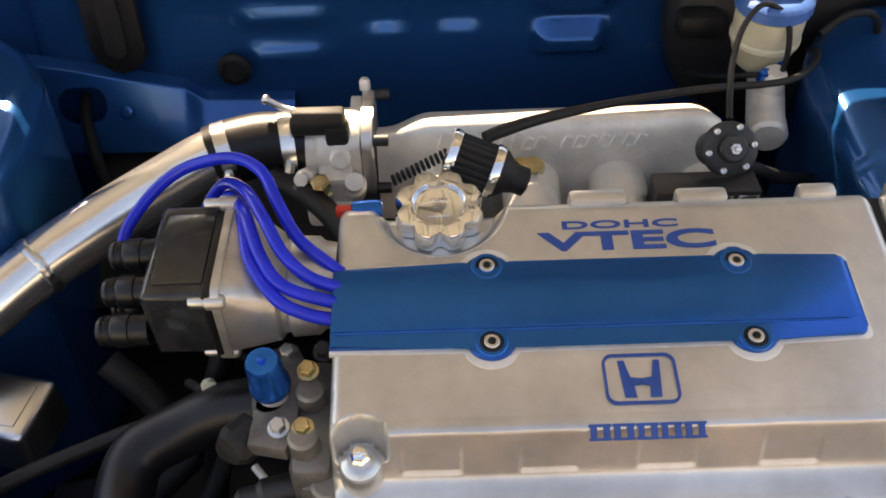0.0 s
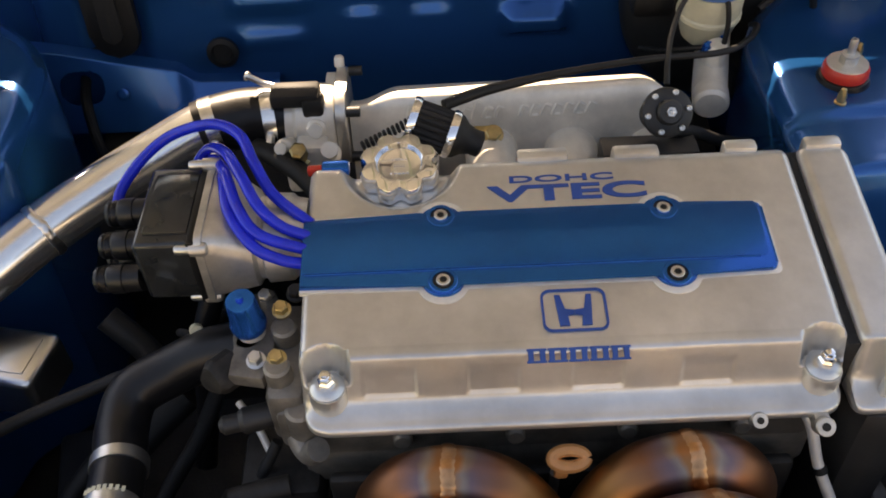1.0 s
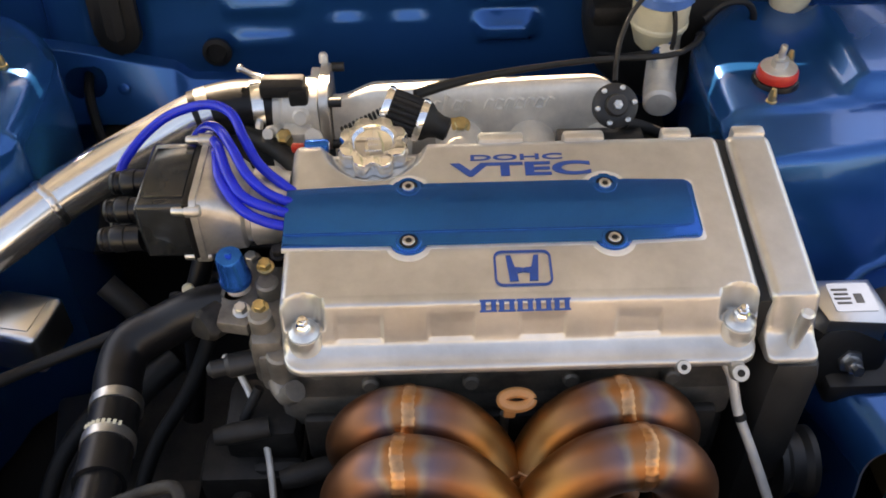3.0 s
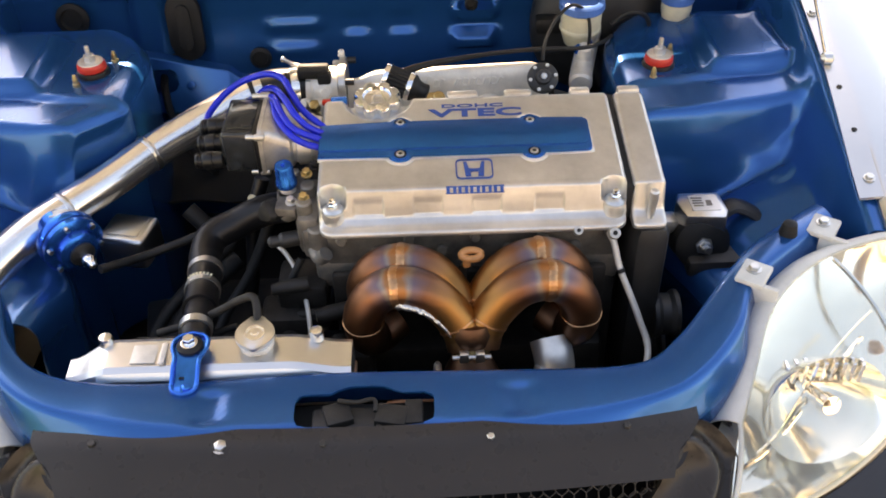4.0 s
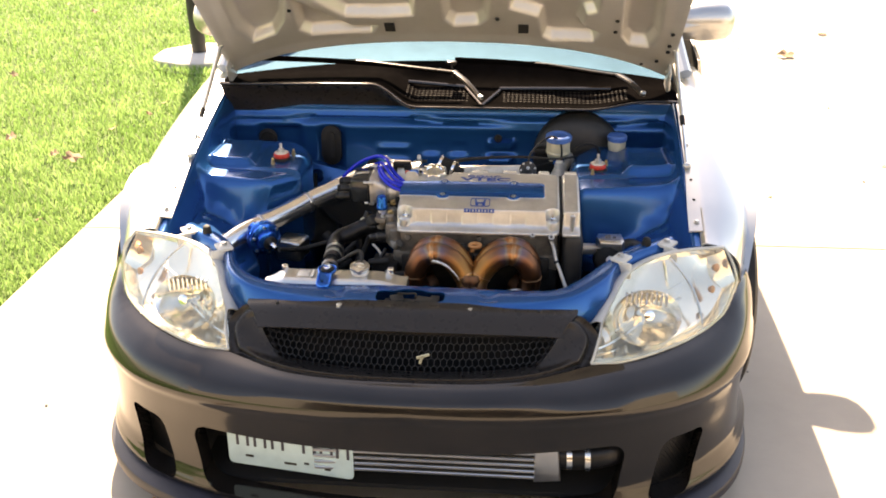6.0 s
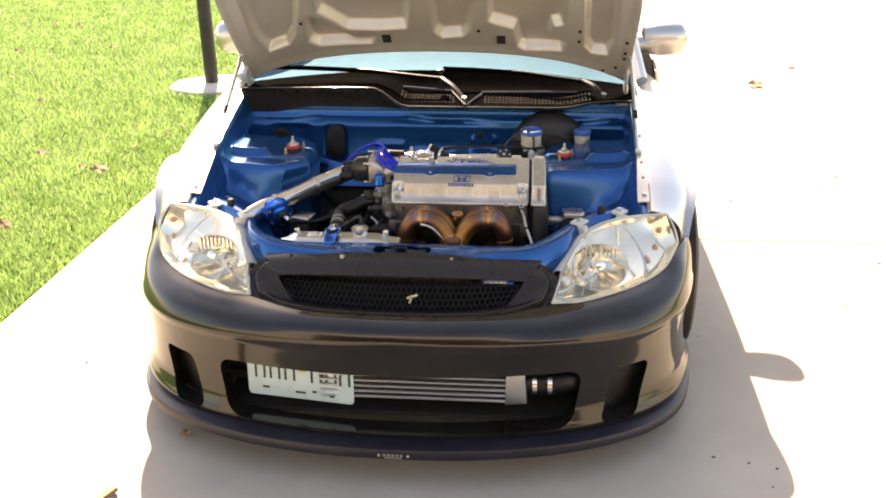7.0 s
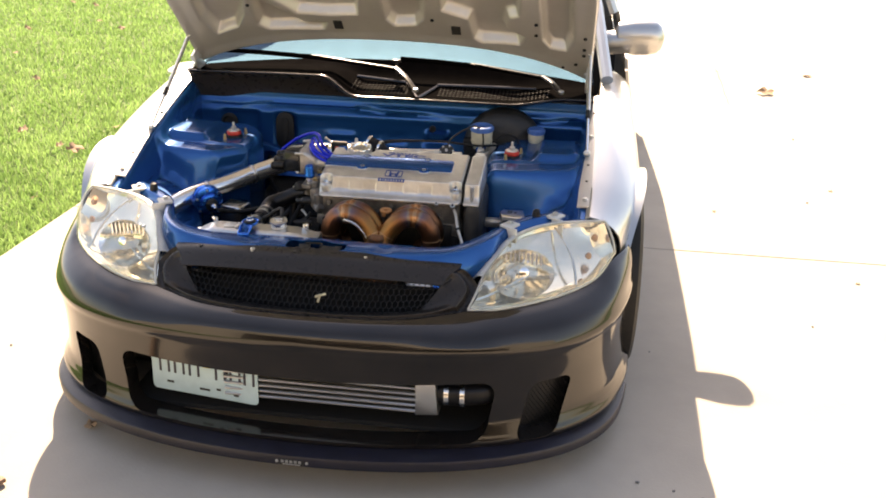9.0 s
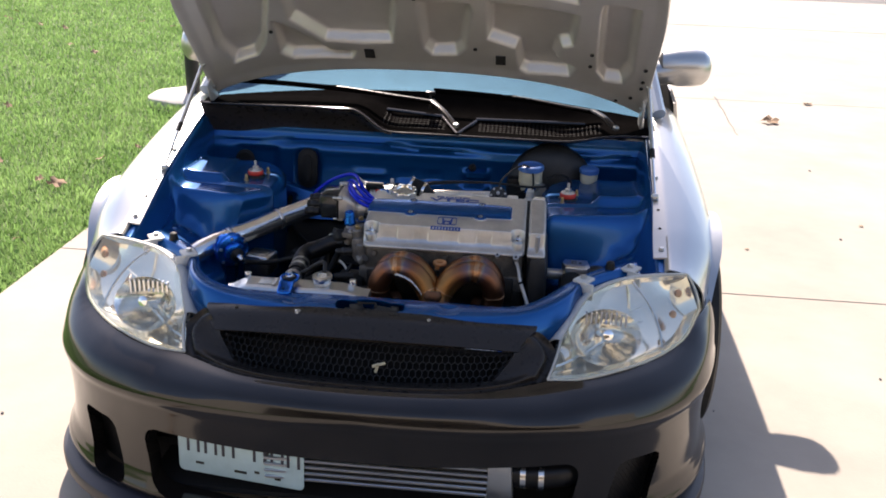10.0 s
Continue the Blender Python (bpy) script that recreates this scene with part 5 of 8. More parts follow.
def cover_mesh(xa, xb, nx, feat):
    bm = bmesh.new()
    us = [xa + 0.008 * (i / 8) for i in range(8)] + steps(xa + 0.008, xb - 0.008, nx) + [xb - 0.008 + 0.008 * (i / 8) for i in range(1, 9)]
    vs = steps(0, 0.345, 48) + steps(0.345, 0.42, 24)[1:] + steps(0.42, 0.86, 50)[1:] + steps(0.86, 1, 14)[1:]
    rows = [[bm.verts.new(cover_pt(x, v, xa, xb, feat)) for v in vs] for x in us]
    for a, b in zip(rows, rows[1:]):
        for j in range(len(vs) - 1):
            bm.faces.new((a[j], a[j + 1], b[j + 1], b[j]))
    bm.faces.new(rows[0][::-1])
    bm.faces.new(rows[-1])
    return bm


cover = part("valve_cover", cover_mesh(-0.066, 0.338, 300, True), M["cover"], engine, "satin silver valve cover with blue lettering", 40)
bm = cover_mesh(0.345, 0.388, 12, False)
part("timing_cover", bm, M["cover"], cover, "", 40)
# Near-black filler between the two covers stands for the shade in their gap.
bm = bmesh.new()
rbox(bm, (0, 0, 0), (0.010, 0.186, 0.05), 0.001)
for w in bm.verts:
    w.co = Vector((0.342 + w.co.x, 0.410 + w.co.y, vtop(0.410 + w.co.y) - 0.032 + w.co.z))
part("gap_shade", bm, M["dark"], cover)
for x0, x1, y in ((0.109, 0.153, 0.506), (0.284, 0.313, 0.506), (0.352, 0.384, 0.506), (0.19, 0.23, 0.505)):
    bm = bmesh.new()
    rbox(bm, ((x0 + x1) / 2, y, 0.655), (x1 - x0, 0.014, 0.034), 0.004)
    part("rear_tab", bm, M["cover"], cover)
for bx in (-0.046, 0.321):
    bm = bmesh.new()
    lathe(bm, [(0.0155, -0.026), (0.0150, -0.012), (0.0146, 0.001), (0.0138, 0.003)], (bx, 0.312, 0.613), (0, -0.1, 1), 28)
    boss = part("bolt_boss", bm, M["cover"], cover)
    bm = bmesh.new()
    lathe(bm, [(0.0128, 0.003), (0.0131, 0.0045), (0.0105, 0.007), (0.0075, 0.0085)], (bx, 0.312, 0.613), (0, -0.1, 1), 24)
    part("washer", bm, M["zinc"], boss)
    bm = bmesh.new()
    lathe(bm, [(0.0068, 0.008), (0.0068, 0.013), (0.005, 0.015), (0.005, 0.018), (0.0036, 0.0185), (0.0036, 0.022), (0.002, 0.0225)], (bx, 0.312, 0.613), (0, -0.1, 1), 6)
    part("nut", bm, M["chrome"], boss)
for lx, ly, r in ((0.272, 0.290, 0.0062), (0.318, 0.282, 0.0075)):
    bm = bmesh.new()
    lathe(bm, [(r, -0.006), (r, 0.004), (r * 0.9, 0.005), (r * 0.42, 0.005), (r * 0.42, -0.003)], (lx, ly - 0.004, 0.588), (0, -0.7, 0.7), 20)
    rbox(bm, (lx, ly + 0.004, 0.586), (r * 1.7, 0.018, 0.012), 0.003)
    lug = part("lug", bm, M["dcast"], cover)
    bm = bmesh.new()
    lathe(bm, [(r * 0.42, 0), (r * 0.42, 0.001)], (lx, ly - 0.0075, 0.5916), (0, -0.7, 0.7), 14)
    part("lug_hole", bm, M["dark"], lug)
bm = bmesh.new()
lathe(bm, [(0.005, -0.02), (0.006, 0.03), (0.004, 0.032)], (0.368, 0.299, 0.61), (0, -0.1, 1), 12)
part("stud_boss", bm, M["cover"], cover)

# blue plug cover let into the valve cover
def vplane(x, y, up=0.0):
    return Matrix.Translation((x, y, vtop(y) + up)) @ Matrix.Rotation(math.atan(VC_S), 4, "X")


def plug_outline(grow=0.0):
    x0, x1, y0, y1 = -0.0675, 0.300 + grow, 0.378 - grow, 0.444 + grow
    out = [(x0, y0)]
    for bx in (0.043, 0.2215):
        out += [(bx + (0.0165 + grow) * math.cos(radians(a)), y0 + 0.003 + (0.0145 + grow) * math.sin(radians(a))) for a in steps(195, 345, 12)]
    out += [(x1 - 0.006 + 0.006 * math.cos(radians(a)), y0 + 0.006 + 0.006 * math.sin(radians(a))) for a in steps(-90, 0, 5)]
    out += [(x1 - 0.006 + 0.006 * math.cos(radians(a)), y1 - 0.006 + 0.006 * math.sin(radians(a))) for a in steps(0, 90, 5)]
    for bx in (0.2215, 0.043):
        out += [(bx + (0.0165 + grow) * math.cos(radians(a)), y1 - 0.003 + (0.0125 + grow) * math.sin(radians(a))) for a in steps(15, 165, 12)]
    return out + [(x0, y1)]


PV = vplane(0, 0.413)
bm = bmesh.new()
prism(bm, [(x, y - 0.413) for x, y in plug_outline(0.003)], 0.0035, PV @ Matrix.Translation((0, 0, -0.0028)), 0.0006)
part("plug_cover_gasket", bm, M["rough_cast"], cover)
bm = bmesh.new()
prism(bm, [(x, y - 0.413) for x, y in plug_outline()], 0.006, PV @ Matrix.Translation((0, 0, -0.0025)), 0.0022)
plug = part("plug_cover", bm, M["panel"], cover, "glossy metallic blue spark plug cover")
# Brighter blue strip paints the light line along the panel's bend.
bm = bmesh.new()
rbox(bm, (0, 0, 0), (0.352, 0.0012, 0.0008), 0)
bmesh.ops.transform(bm, matrix=PV @ Matrix.Translation((0.112, -0.0235, 0.0036)), verts=bm.verts)
part("crease_light", bm, M["anod"], plug)
bm = bmesh.new()
prism(bm, [(-0.067, -0.0225), (0.2925, -0.0225), (0.2965, -0.0185), (0.2965, 0.0285), (-0.067, 0.0285)], 0.0008, PV @ Matrix.Translation((0, 0, 0.0035)), 0.0006)
part("raised_field", bm, M["panel"], plug)
for bx, by in ((0.043, 0.380), (0.2215, 0.378), (0.043, 0.442), (0.2215, 0.440)):
    bm = bmesh.new()
    lathe(bm, [(0.0112, 0), (0.0112, 0.0040), (0.0106, 0.0046), (0.0082, 0.0046), (0.0078, 0.0036)], (bx, by, vtop(by)), (0, -VC_S, 1), 28)
    seat_ring = part("bolt_seat", bm, M["panel"], plug)
    # Dark ring and socket centre stand for the shade inside the screw's well.
    bm = bmesh.new()
    lathe(bm, [(0.0079, 0.0030), (0.0078, 0.0038), (0.0050, 0.0036)], (bx, by, vtop(by)), (0, -VC_S, 1), 24)
    part("well_shade", bm, M["grime_shade"], seat_ring)
    bm = bmesh.new()
    lathe(bm, [(0.0054, 0.0032), (0.0054, 0.0054), (0.0049, 0.0059), (0.0030, 0.0059), (0.0028, 0.0036)], (bx, by, vtop(by)), (0, -VC_S, 1), 18)
    scr = part("screw", bm, M["zinc"], seat_ring)
    bm = bmesh.new()
    lathe(bm, [(0.0029, 0.0030), (0.0029, 0.0050)], (bx, by, vtop(by)), (0, -VC_S, 1), 6)
    part("socket_shade", bm, M["grime_shade"], scr)


# lettering
def word(body, x0, x1, y0, y1, name, mat, parent, m=None, deep=0.0009, bold=0.02):
    cu = bpy.data.curves.new(name, "FONT")
    cu.body = body
    cu.offset = bold
    tmp = bpy.data.objects.new(name, cu)
    scene.collection.objects.link(tmp)
    dg = bpy.context.evaluated_depsgraph_get()
    me = bpy.data.meshes.new_from_object(tmp.evaluated_get(dg))
    bpy.data.objects.remove(tmp)
    bm = bmesh.new()
    bm.from_mesh(me)
    bpy.data.meshes.remove(me)
    ext = bmesh.ops.extrude_face_region(bm, geom=bm.faces[:])
    for g in ext["geom"]:
        if isinstance(g, bmesh.types.BMVert):
            g.co.z += 1
    ax, bx = min(v.co.x for v in bm.verts), max(v.co.x for v in bm.verts)
    ay, by = min(v.co.y for v in bm.verts), max(v.co.y for v in bm.verts)
    for v in bm.verts:
        v.co = Vector((x0 + (v.co.x - ax) / (bx - ax) * (x1 - x0), y0 + (v.co.y - ay) / (by - ay) * (y1 - y0), v.co.z * deep))
    bmesh.ops.transform(bm, matrix=m, verts=bm.verts)
    return part(name, bm, mat, parent)


VM = vplane(0, 0.47)
word("DOHC", 0.101, 0.187, 0.0055, 0.0125, "lettering", M["letter"], cover, VM, bold=0.012)
word("VTEC", 0.082, 0.212, -0.0145, 0.0025, "lettering", M["letter"], cover, VM, bold=0.03)
EM = vplane(0.14, 0.351)
bm = bmesh.new()
outer, inner = rounded(0.049, 0.037, 0.007), rounded(0.0455, 0.0335, 0.0055)
lo = [bm.verts.new((*p, 0)) for p in outer]
li = [bm.verts.new((*p, 0)) for p in inner]
ho = [bm.verts.new((*p, 0.0016)) for p in outer]
hi = [bm.verts.new((*p, 0.0016)) for p in inner]
n = len(outer)
for i in range(n):
    j = (i + 1) % n
    bm.faces.new((ho[i], ho[j], hi[j], hi[i]))
    bm.faces.new((lo[i], lo[j], ho[j], ho[i]))
    bm.faces.new((hi[i], hi[j], li[j], li[i]))
bmesh.ops.transform(bm, matrix=EM, verts=bm.verts)
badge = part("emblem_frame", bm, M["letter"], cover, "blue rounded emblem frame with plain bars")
for s in (1, -1):
    bm = bmesh.new()
    prism(bm, [(s * 0.0045, -0.0135), (s * 0.0120, -0.0135), (s * 0.0140, 0.0135), (s * 0.0098, 0.0135), (s * 0.0072, 0.0005), (s * 0.0001, 0.0), (s * 0.0001, -0.0042), (s * 0.0056, -0.0048)], 0.0014, EM, 0.0003)
    part("emblem_bar", bm, M["letter"], badge)
HM = Matrix.Translation((0.139, 0.3145, 0.6390)) @ Matrix.Rotation(radians(38), 4, "X")
for i in range(5):
    bm = bmesh.new()
    for k in (-1, 1):
        rbox(bm, (-0.0305 + i * 0.01525 + k * 0.0042, 0, 0), (0.0042, 0.0088, 0.0016), 0.0005, seg=1)
    rbox(bm, (-0.0305 + i * 0.01525, 0.0044, 0), (0.0146, 0.0018, 0.0015), 0.0003, seg=1)
    rbox(bm, (-0.0305 + i * 0.01525, -0.0044, 0), (0.0146, 0.0018, 0.0015), 0.0003, seg=1)
    bmesh.ops.transform(bm, matrix=HM, verts=bm.verts)
    part("name_bar", bm, M["letter"], cover)

# oil filler cap
cap = part("oil_cap", lathe(bmesh.new(), [(0.026, 0.0), (0.0335, 0.003), (0.0345, 0.007), (0.0345, 0.016), (0.0325, 0.0195), (0.025, 0.0208), (0.0205, 0.0205), (0.0185, 0.0160), (0.0165, 0.0152), (0.004, 0.0150)], (0.010, 0.501, 0.655), (0, -0.16, 1), 84, wob=lambda a, r, h: 1 if r < 0.0215 else 1 - 0.17 * (0.5 + 0.5 * math.cos(8 * a)) ** 2.2), M["capm"], engine, "polished scalloped oil filler cap", 30)
CM = facing((0.010, 0.501, 0.655), (0, -0.16, 1), (0, 1, 0)) @ Matrix.Translation((0, 0, 0.0150))
for i, (y, w) in enumerate(((0.0075, 0.014), (0.0, 0.010), (-0.0075, 0.017))):
    bm = bmesh.new()
    for k in range(5):
        rbox(bm, ((k - 2) * w / 5, y, 0.0003), (w / 5 - 0.0013, 0.0026, 0.0004), 0.0001, seg=1)
    bmesh.ops.transform(bm, matrix=CM, verts=bm.verts)
    part("raised_bar", bm, M["capm"], cap)
bm = bmesh.new()
lathe(bm, [(0.030, -0.02), (0.032, 0.0), (0.028, 0.001)], (0.010, 0.501, 0.655), (0, -0.16, 1), 40)
part("filler_neck", bm, M["cast"], engine)

# cylinder head and block below
bm = bmesh.new()
rbox(bm, (0.135, 0.412, 0.545), (0.40, 0.19, 0.082), 0.006)
rbox(bm, (0.13, 0.39, 0.50), (0.42, 0.15, 0.05), 0.01)
head = part("cylinder_head", bm, M["headcast"], engine, "cast aluminium cylinder head, darkened for grime and the cover's shade")
for i in range(9):
    bm = bmesh.new()
    lathe(bm, [(0.008, 0), (0.008, 0.012), (0.006, 0.014)], (-0.04 + i * 0.045, 0.322, 0.560 - 0.02 * (i % 2)), (0, -1, 0.2), 12)
    part("head_boss", bm, M["headcast"], head)
bm = bmesh.new()
rbox(bm, (0.14, 0.43, 0.37), (0.40, 0.24, 0.24), 0.02)
rbox(bm, (0.14, 0.30, 0.33), (0.36, 0.05, 0.12), 0.01)
part("engine_block", bm, M["grime_shade"], engine, "grimy engine block, darker for the bay's shade")
bm = bmesh.new()
rbox(bm, (0.372, 0.40, 0.44), (0.05, 0.24, 0.30), 0.02)
part("timing_belt_cover", bm, M["matte"], engine, "black lower belt cover")
for z, y, r in ((0.30, 0.36, 0.06), (0.42, 0.30, 0.035)):
    bm = bmesh.new()
    lathe(bm, [(r, -0.02), (r, -0.014), (r * 0.86, -0.008), (r * 0.86, 0.004), (r, 0.01), (r, 0.016), (r * 0.3, 0.018)], (0.41, y, z), (1, 0, 0), 32)
    part("pulley", bm, M["matte"], engine)
gearbox = part("gearbox", rbox(bmesh.new(), (-0.20, 0.40, 0.225), (0.26, 0.28, 0.21), 0.05), M["grime_shade"], engine, "grimy gearbox casing, darker for the bay's shade")
for c, s in (((-0.12, 0.30, 0.41), (0.08, 0.06, 0.10)), ((-0.10, 0.33, 0.47), (0.07, 0.07, 0.05)), ((-0.20, 0.29, 0.37), (0.06, 0.05, 0.06)), ((-0.05, 0.27, 0.37), (0.09, 0.06, 0.09)), ((-0.085, 0.285, 0.45), (0.05, 0.02, 0.03))):
    bm = bmesh.new()
    rbox(bm, c, s, 0.01)
    part("casing", bm, M["grime_shade"], gearbox)
for p, ax, r, h in (((-0.12, 0.268, 0.43), (0, -1, 0.2), 0.012, 0.02), ((-0.08, 0.25, 0.40), (0.3, -1, 0.2), 0.016, 0.03), ((-0.17, 0.262, 0.40), (0, -1, 0.3), 0.01, 0.02), ((-0.05, 0.25, 0.44), (0, -1, 0), 0.012, 0.03), ((-0.03, 0.27, 0.48), (-1, -0.3, 0), 0.011, 0.05), ((-0.09, 0.30, 0.50), (-1, -0.2, 0), 0.010, 0.05)):
    bm = bmesh.new()
    lathe(bm, [(r, 0), (r, h * 0.7), (r * 0.8, h), (r * 0.3, h)], p, ax, 14)
    part("plug_boss", bm, M["grime_shade"], gearbox)

# left end of the head: solenoid block, blue cap, bolts
bm = bmesh.new()
rbox(bm, (-0.083, 0.368, 0.565), (0.032, 0.100, 0.060), 0.010)
rbox(bm, (-0.080, 0.330, 0.556), (0.026, 0.034, 0.050), 0.009)
TOWERS = (((-0.085, 0.382, 0.560), 0.0105), ((-0.087, 0.343, 0.560), 0.0105), ((-0.072, 0.322, 0.548), 0.012))
sol = part("solenoid_block", bm, M["headcast"], engine, "cast aluminium end housing with gold bolts")
for p, r in TOWERS:
    bm = bmesh.new()
    lathe(bm, [(r * 1.15, 0.0), (r * 1.05, 0.03), (r, 0.052 if p[1] > 0.33 else 0.034), (r * 0.8, 0.054 if p[1] > 0.33 else 0.036)], p, (0, -0.12, 1), 20)
    part("bolt_tower", bm, M["headcast"], sol)
bm = bmesh.new()
prism(bm, [(-0.127, 0.340), (-0.100, 0.334), (-0.094, 0.350), (-0.093, 0.412), (-0.100, 0.428), (-0.118, 0.424), (-0.126, 0.400)], 0.012, Matrix.Translation((0, 0, 0.588)), 0.002)
lathe(bm, [(0.013, -0.03), (0.0135, 0.0), (0.012, 0.012)], (-0.116, 0.378, 0.588), (0, 0, 1), 20)
part("end_flange", bm, M["headcast"], sol)
bm = bmesh.new()
sweep(bm, [(-0.066, 0.345, 0.560), (-0.078, 0.322, 0.548), (-0.070, 0.306, 0.540), (-0.060, 0.300, 0.552)], 0.010, 12)
part("end_rib", bm, M["headcast"], sol)
for p, mt in (((-0.085, 0.382, 0.624), "gold"), ((-0.087, 0.343, 0.612), "gold"), ((-0.106, 0.420, 0.597), "zinc"), ((-0.106, 0.352, 0.600), "zinc"), ((-0.075, 0.398, 0.625), "grime_shade")):
    bm = bmesh.new()
    hexbolt(bm, p, (0, -0.25, 1), 0.0058, 0.010)
    part("bolt", bm, M[mt], sol)
bm = bmesh.new()
lathe(bm, [(0.0138, 0.0), (0.0148, 0.003), (0.0146, 0.008), (0.0132, 0.010), (0.0122, 0.032), (0.0110, 0.035), (0.003, 0.0355), (0.0026, 0.039), (0.0013, 0.0395)], (-0.113, 0.380, 0.610), (-0.03, -0.10, 1), 36)
part("blue_fitting", bm, M["anod"], engine, "blue anodised cap fitting")
bm = bmesh.new()
lathe(bm, [(0.011, -0.035), (0.011, 0.0), (0.008, 0.002)], (-0.113, 0.380, 0.610), (-0.03, -0.10, 1), 24)
part("fitting_neck", bm, M["rough_cast"], engine)
bm = bmesh.new()
lathe(bm, [(0.012, -0.015), (0.015, -0.012), (0.015, 0.006), (0.011, 0.012), (0.006, 0.013)], (-0.136, 0.350, 0.588), (-0.5, -0.7, 0.2), 16, wob=lambda a, r, h: 1 + 0.12 * math.cos(3 * a))
part("sensor_plug", bm, M["grime_shade"], engine, "dark grey sensor connector")
bm = bmesh.new()
lathe(bm, [(0.006, 0), (0.011, 0.004), (0.011, 0.03), (0.008, 0.034), (0.008, 0.046), (0.004, 0.05)], (-0.092, 0.335, 0.555), (-1, -0.25, 0.0), 16)
part("sensor", bm, M["matte"], engine, "black oil pressure sensor")

# dipstick ring
bm = bmesh.new()
loop = [(0.132 + 0.0128 * math.cos(a), 0.276 + 0.0055 * math.sin(a), 0.562 + 0.0030 * math.sin(a)) for a in steps(0, 2 * math.pi, 24)]
sweep(bm, loop, 0.0050, 10, 1)
rbox(bm, (0.126, 0.272, 0.552), (0.011, 0.008, 0.014), 0.003)
dip = part("dipstick", bm, M["dip"], engine, "orange plastic dipstick loop")
bm = bmesh.new()
sweep(bm, [(0.122, 0.275, 0.545), (0.124, 0.285, 0.45)], 0.004, 8, 1)
part("dipstick_tube", bm, M["zinc"], dip)

# ---- distributor and leads ----
dist = thing("distributor", (-0.16, 0.48, 0.53), "cast distributor with black cap and rubber boots", "distributor")
DY, DZ = 0.460, 0.641
bm = bmesh.new()
rows = []
for x, hy, hz, e in ((-0.143, 0.050, 0.035, 0.30), (-0.136, 0.049, 0.035, 0.36), (-0.122, 0.046, 0.034, 0.55), (-0.108, 0.042, 0.033, 0.80), (-0.105, 0.038, 0.031, 1.0), (-0.101, 0.037, 0.031, 1.0), (-0.099, 0.041, 0.034, 1.0), (-0.080, 0.040, 0.033, 1.0), (-0.076, 0.036, 0.030, 1.0), (-0.066, 0.034, 0.028, 1.0)):
    row = []
    for a in steps(0, 2 * math.pi, 48)[:-1]:
        ca, sa = math.cos(a), math.sin(a)
        row.append(bm.verts.new((x, DY - 0.005 * smooth(-0.14, -0.10, x) + hy * math.copysign(abs(ca) ** e, ca), DZ - 0.006 * smooth(-0.14, -0.10, x) + hz * math.copysign(abs(sa) ** e, sa))))
    rows.append(row)
for ra, rb in zip(rows, rows[1:]):
    for j in range(48):
        bm.faces.new((ra[j], ra[(j + 1) % 48], rb[(j + 1) % 48], rb[j]))
bm.faces.new(rows[0][::-1])
bm.faces.new(rows[-1])
part("housing", bm, M["dcast"], dist, "cast aluminium distributor housing")
bm = bmesh.new()
prism(bm, rounded(0.104, 0.073, 0.012, 5), 0.006, facing((-0.149, DY, DZ), (1, 0, 0.0), (0, 0, 1)), 0.0015)
plate = part("mounting_plate", bm, M["dcast"], dist)
for y, z in ((DY - 0.048, DZ + 0.026), (DY + 0.040, DZ + 0.038), (DY + 0.052, DZ + 0.020), (DY - 0.044, DZ - 0.032)):
    bm = bmesh.new()
    lathe(bm, [(0.0058, -0.004), (0.0060, 0.006), (0.0050, 0.009), (0.003, 0.010)], (-0.149, y, z), (1, 0, 0), 14)
    boss = part("screw_boss", bm, M["dcast"], plate)
    bm = bmesh.new()
    lathe(bm, [(0.0042, 0.0), (0.0042, 0.012), (0.0034, 0.014), (0.0012, 0.0142)], (-0.151, y, z), (-1, 0, 0), 14)
    part("screw", bm, M["zinc"], boss)
bm = bmesh.new()
rbox(bm, (-0.1755, DY, DZ), (0.047, 0.094, 0.063), 0.0045, seg=3)
capd = part("distributor_cap", bm, M["dcap"], dist, "glossy black plastic distributor cap")
part("cap_lid", rbox(bmesh.new(), (-0.174, DY - 0.001, DZ + 0.0317), (0.036, 0.070, 0.005), 0.0014), M["dcap"], capd)
bm = bmesh.new()
rbox(bm, (-0.200, DY + 0.002, DZ - 0.003), (0.008, 0.080, 0.046), 0.003)
part("cap_face", bm, M["dcap"], capd)
bm = bmesh.new()
rbox(bm, (-0.1525, DY, DZ), (0.007, 0.099, 0.068), 0.002)
part("cap_rim", bm, M["silicone"], capd)
BOOT = [(-0.203, 0.488, 0.640), (-0.203, 0.456, 0.633), (-0.203, 0.426, 0.624), (-0.203, 0.462, 0.612)]
for p in BOOT:
    bm = bmesh.new()
    lathe(bm, [(0.0118, 0), (0.0118, 0.014), (0.0128, 0.0145), (0.0128, 0.026), (0.0118, 0.028), (0.0108, 0.029), (0.0118, 0.031), (0.0118, 0.033), (0.0104, 0.034), (0.0114, 0.036), (0.0104, 0.039), (0.006, 0.040)], p, (-1, 0.05, -0.08), 24)
    part("boot", bm, M["silicone"], capd)

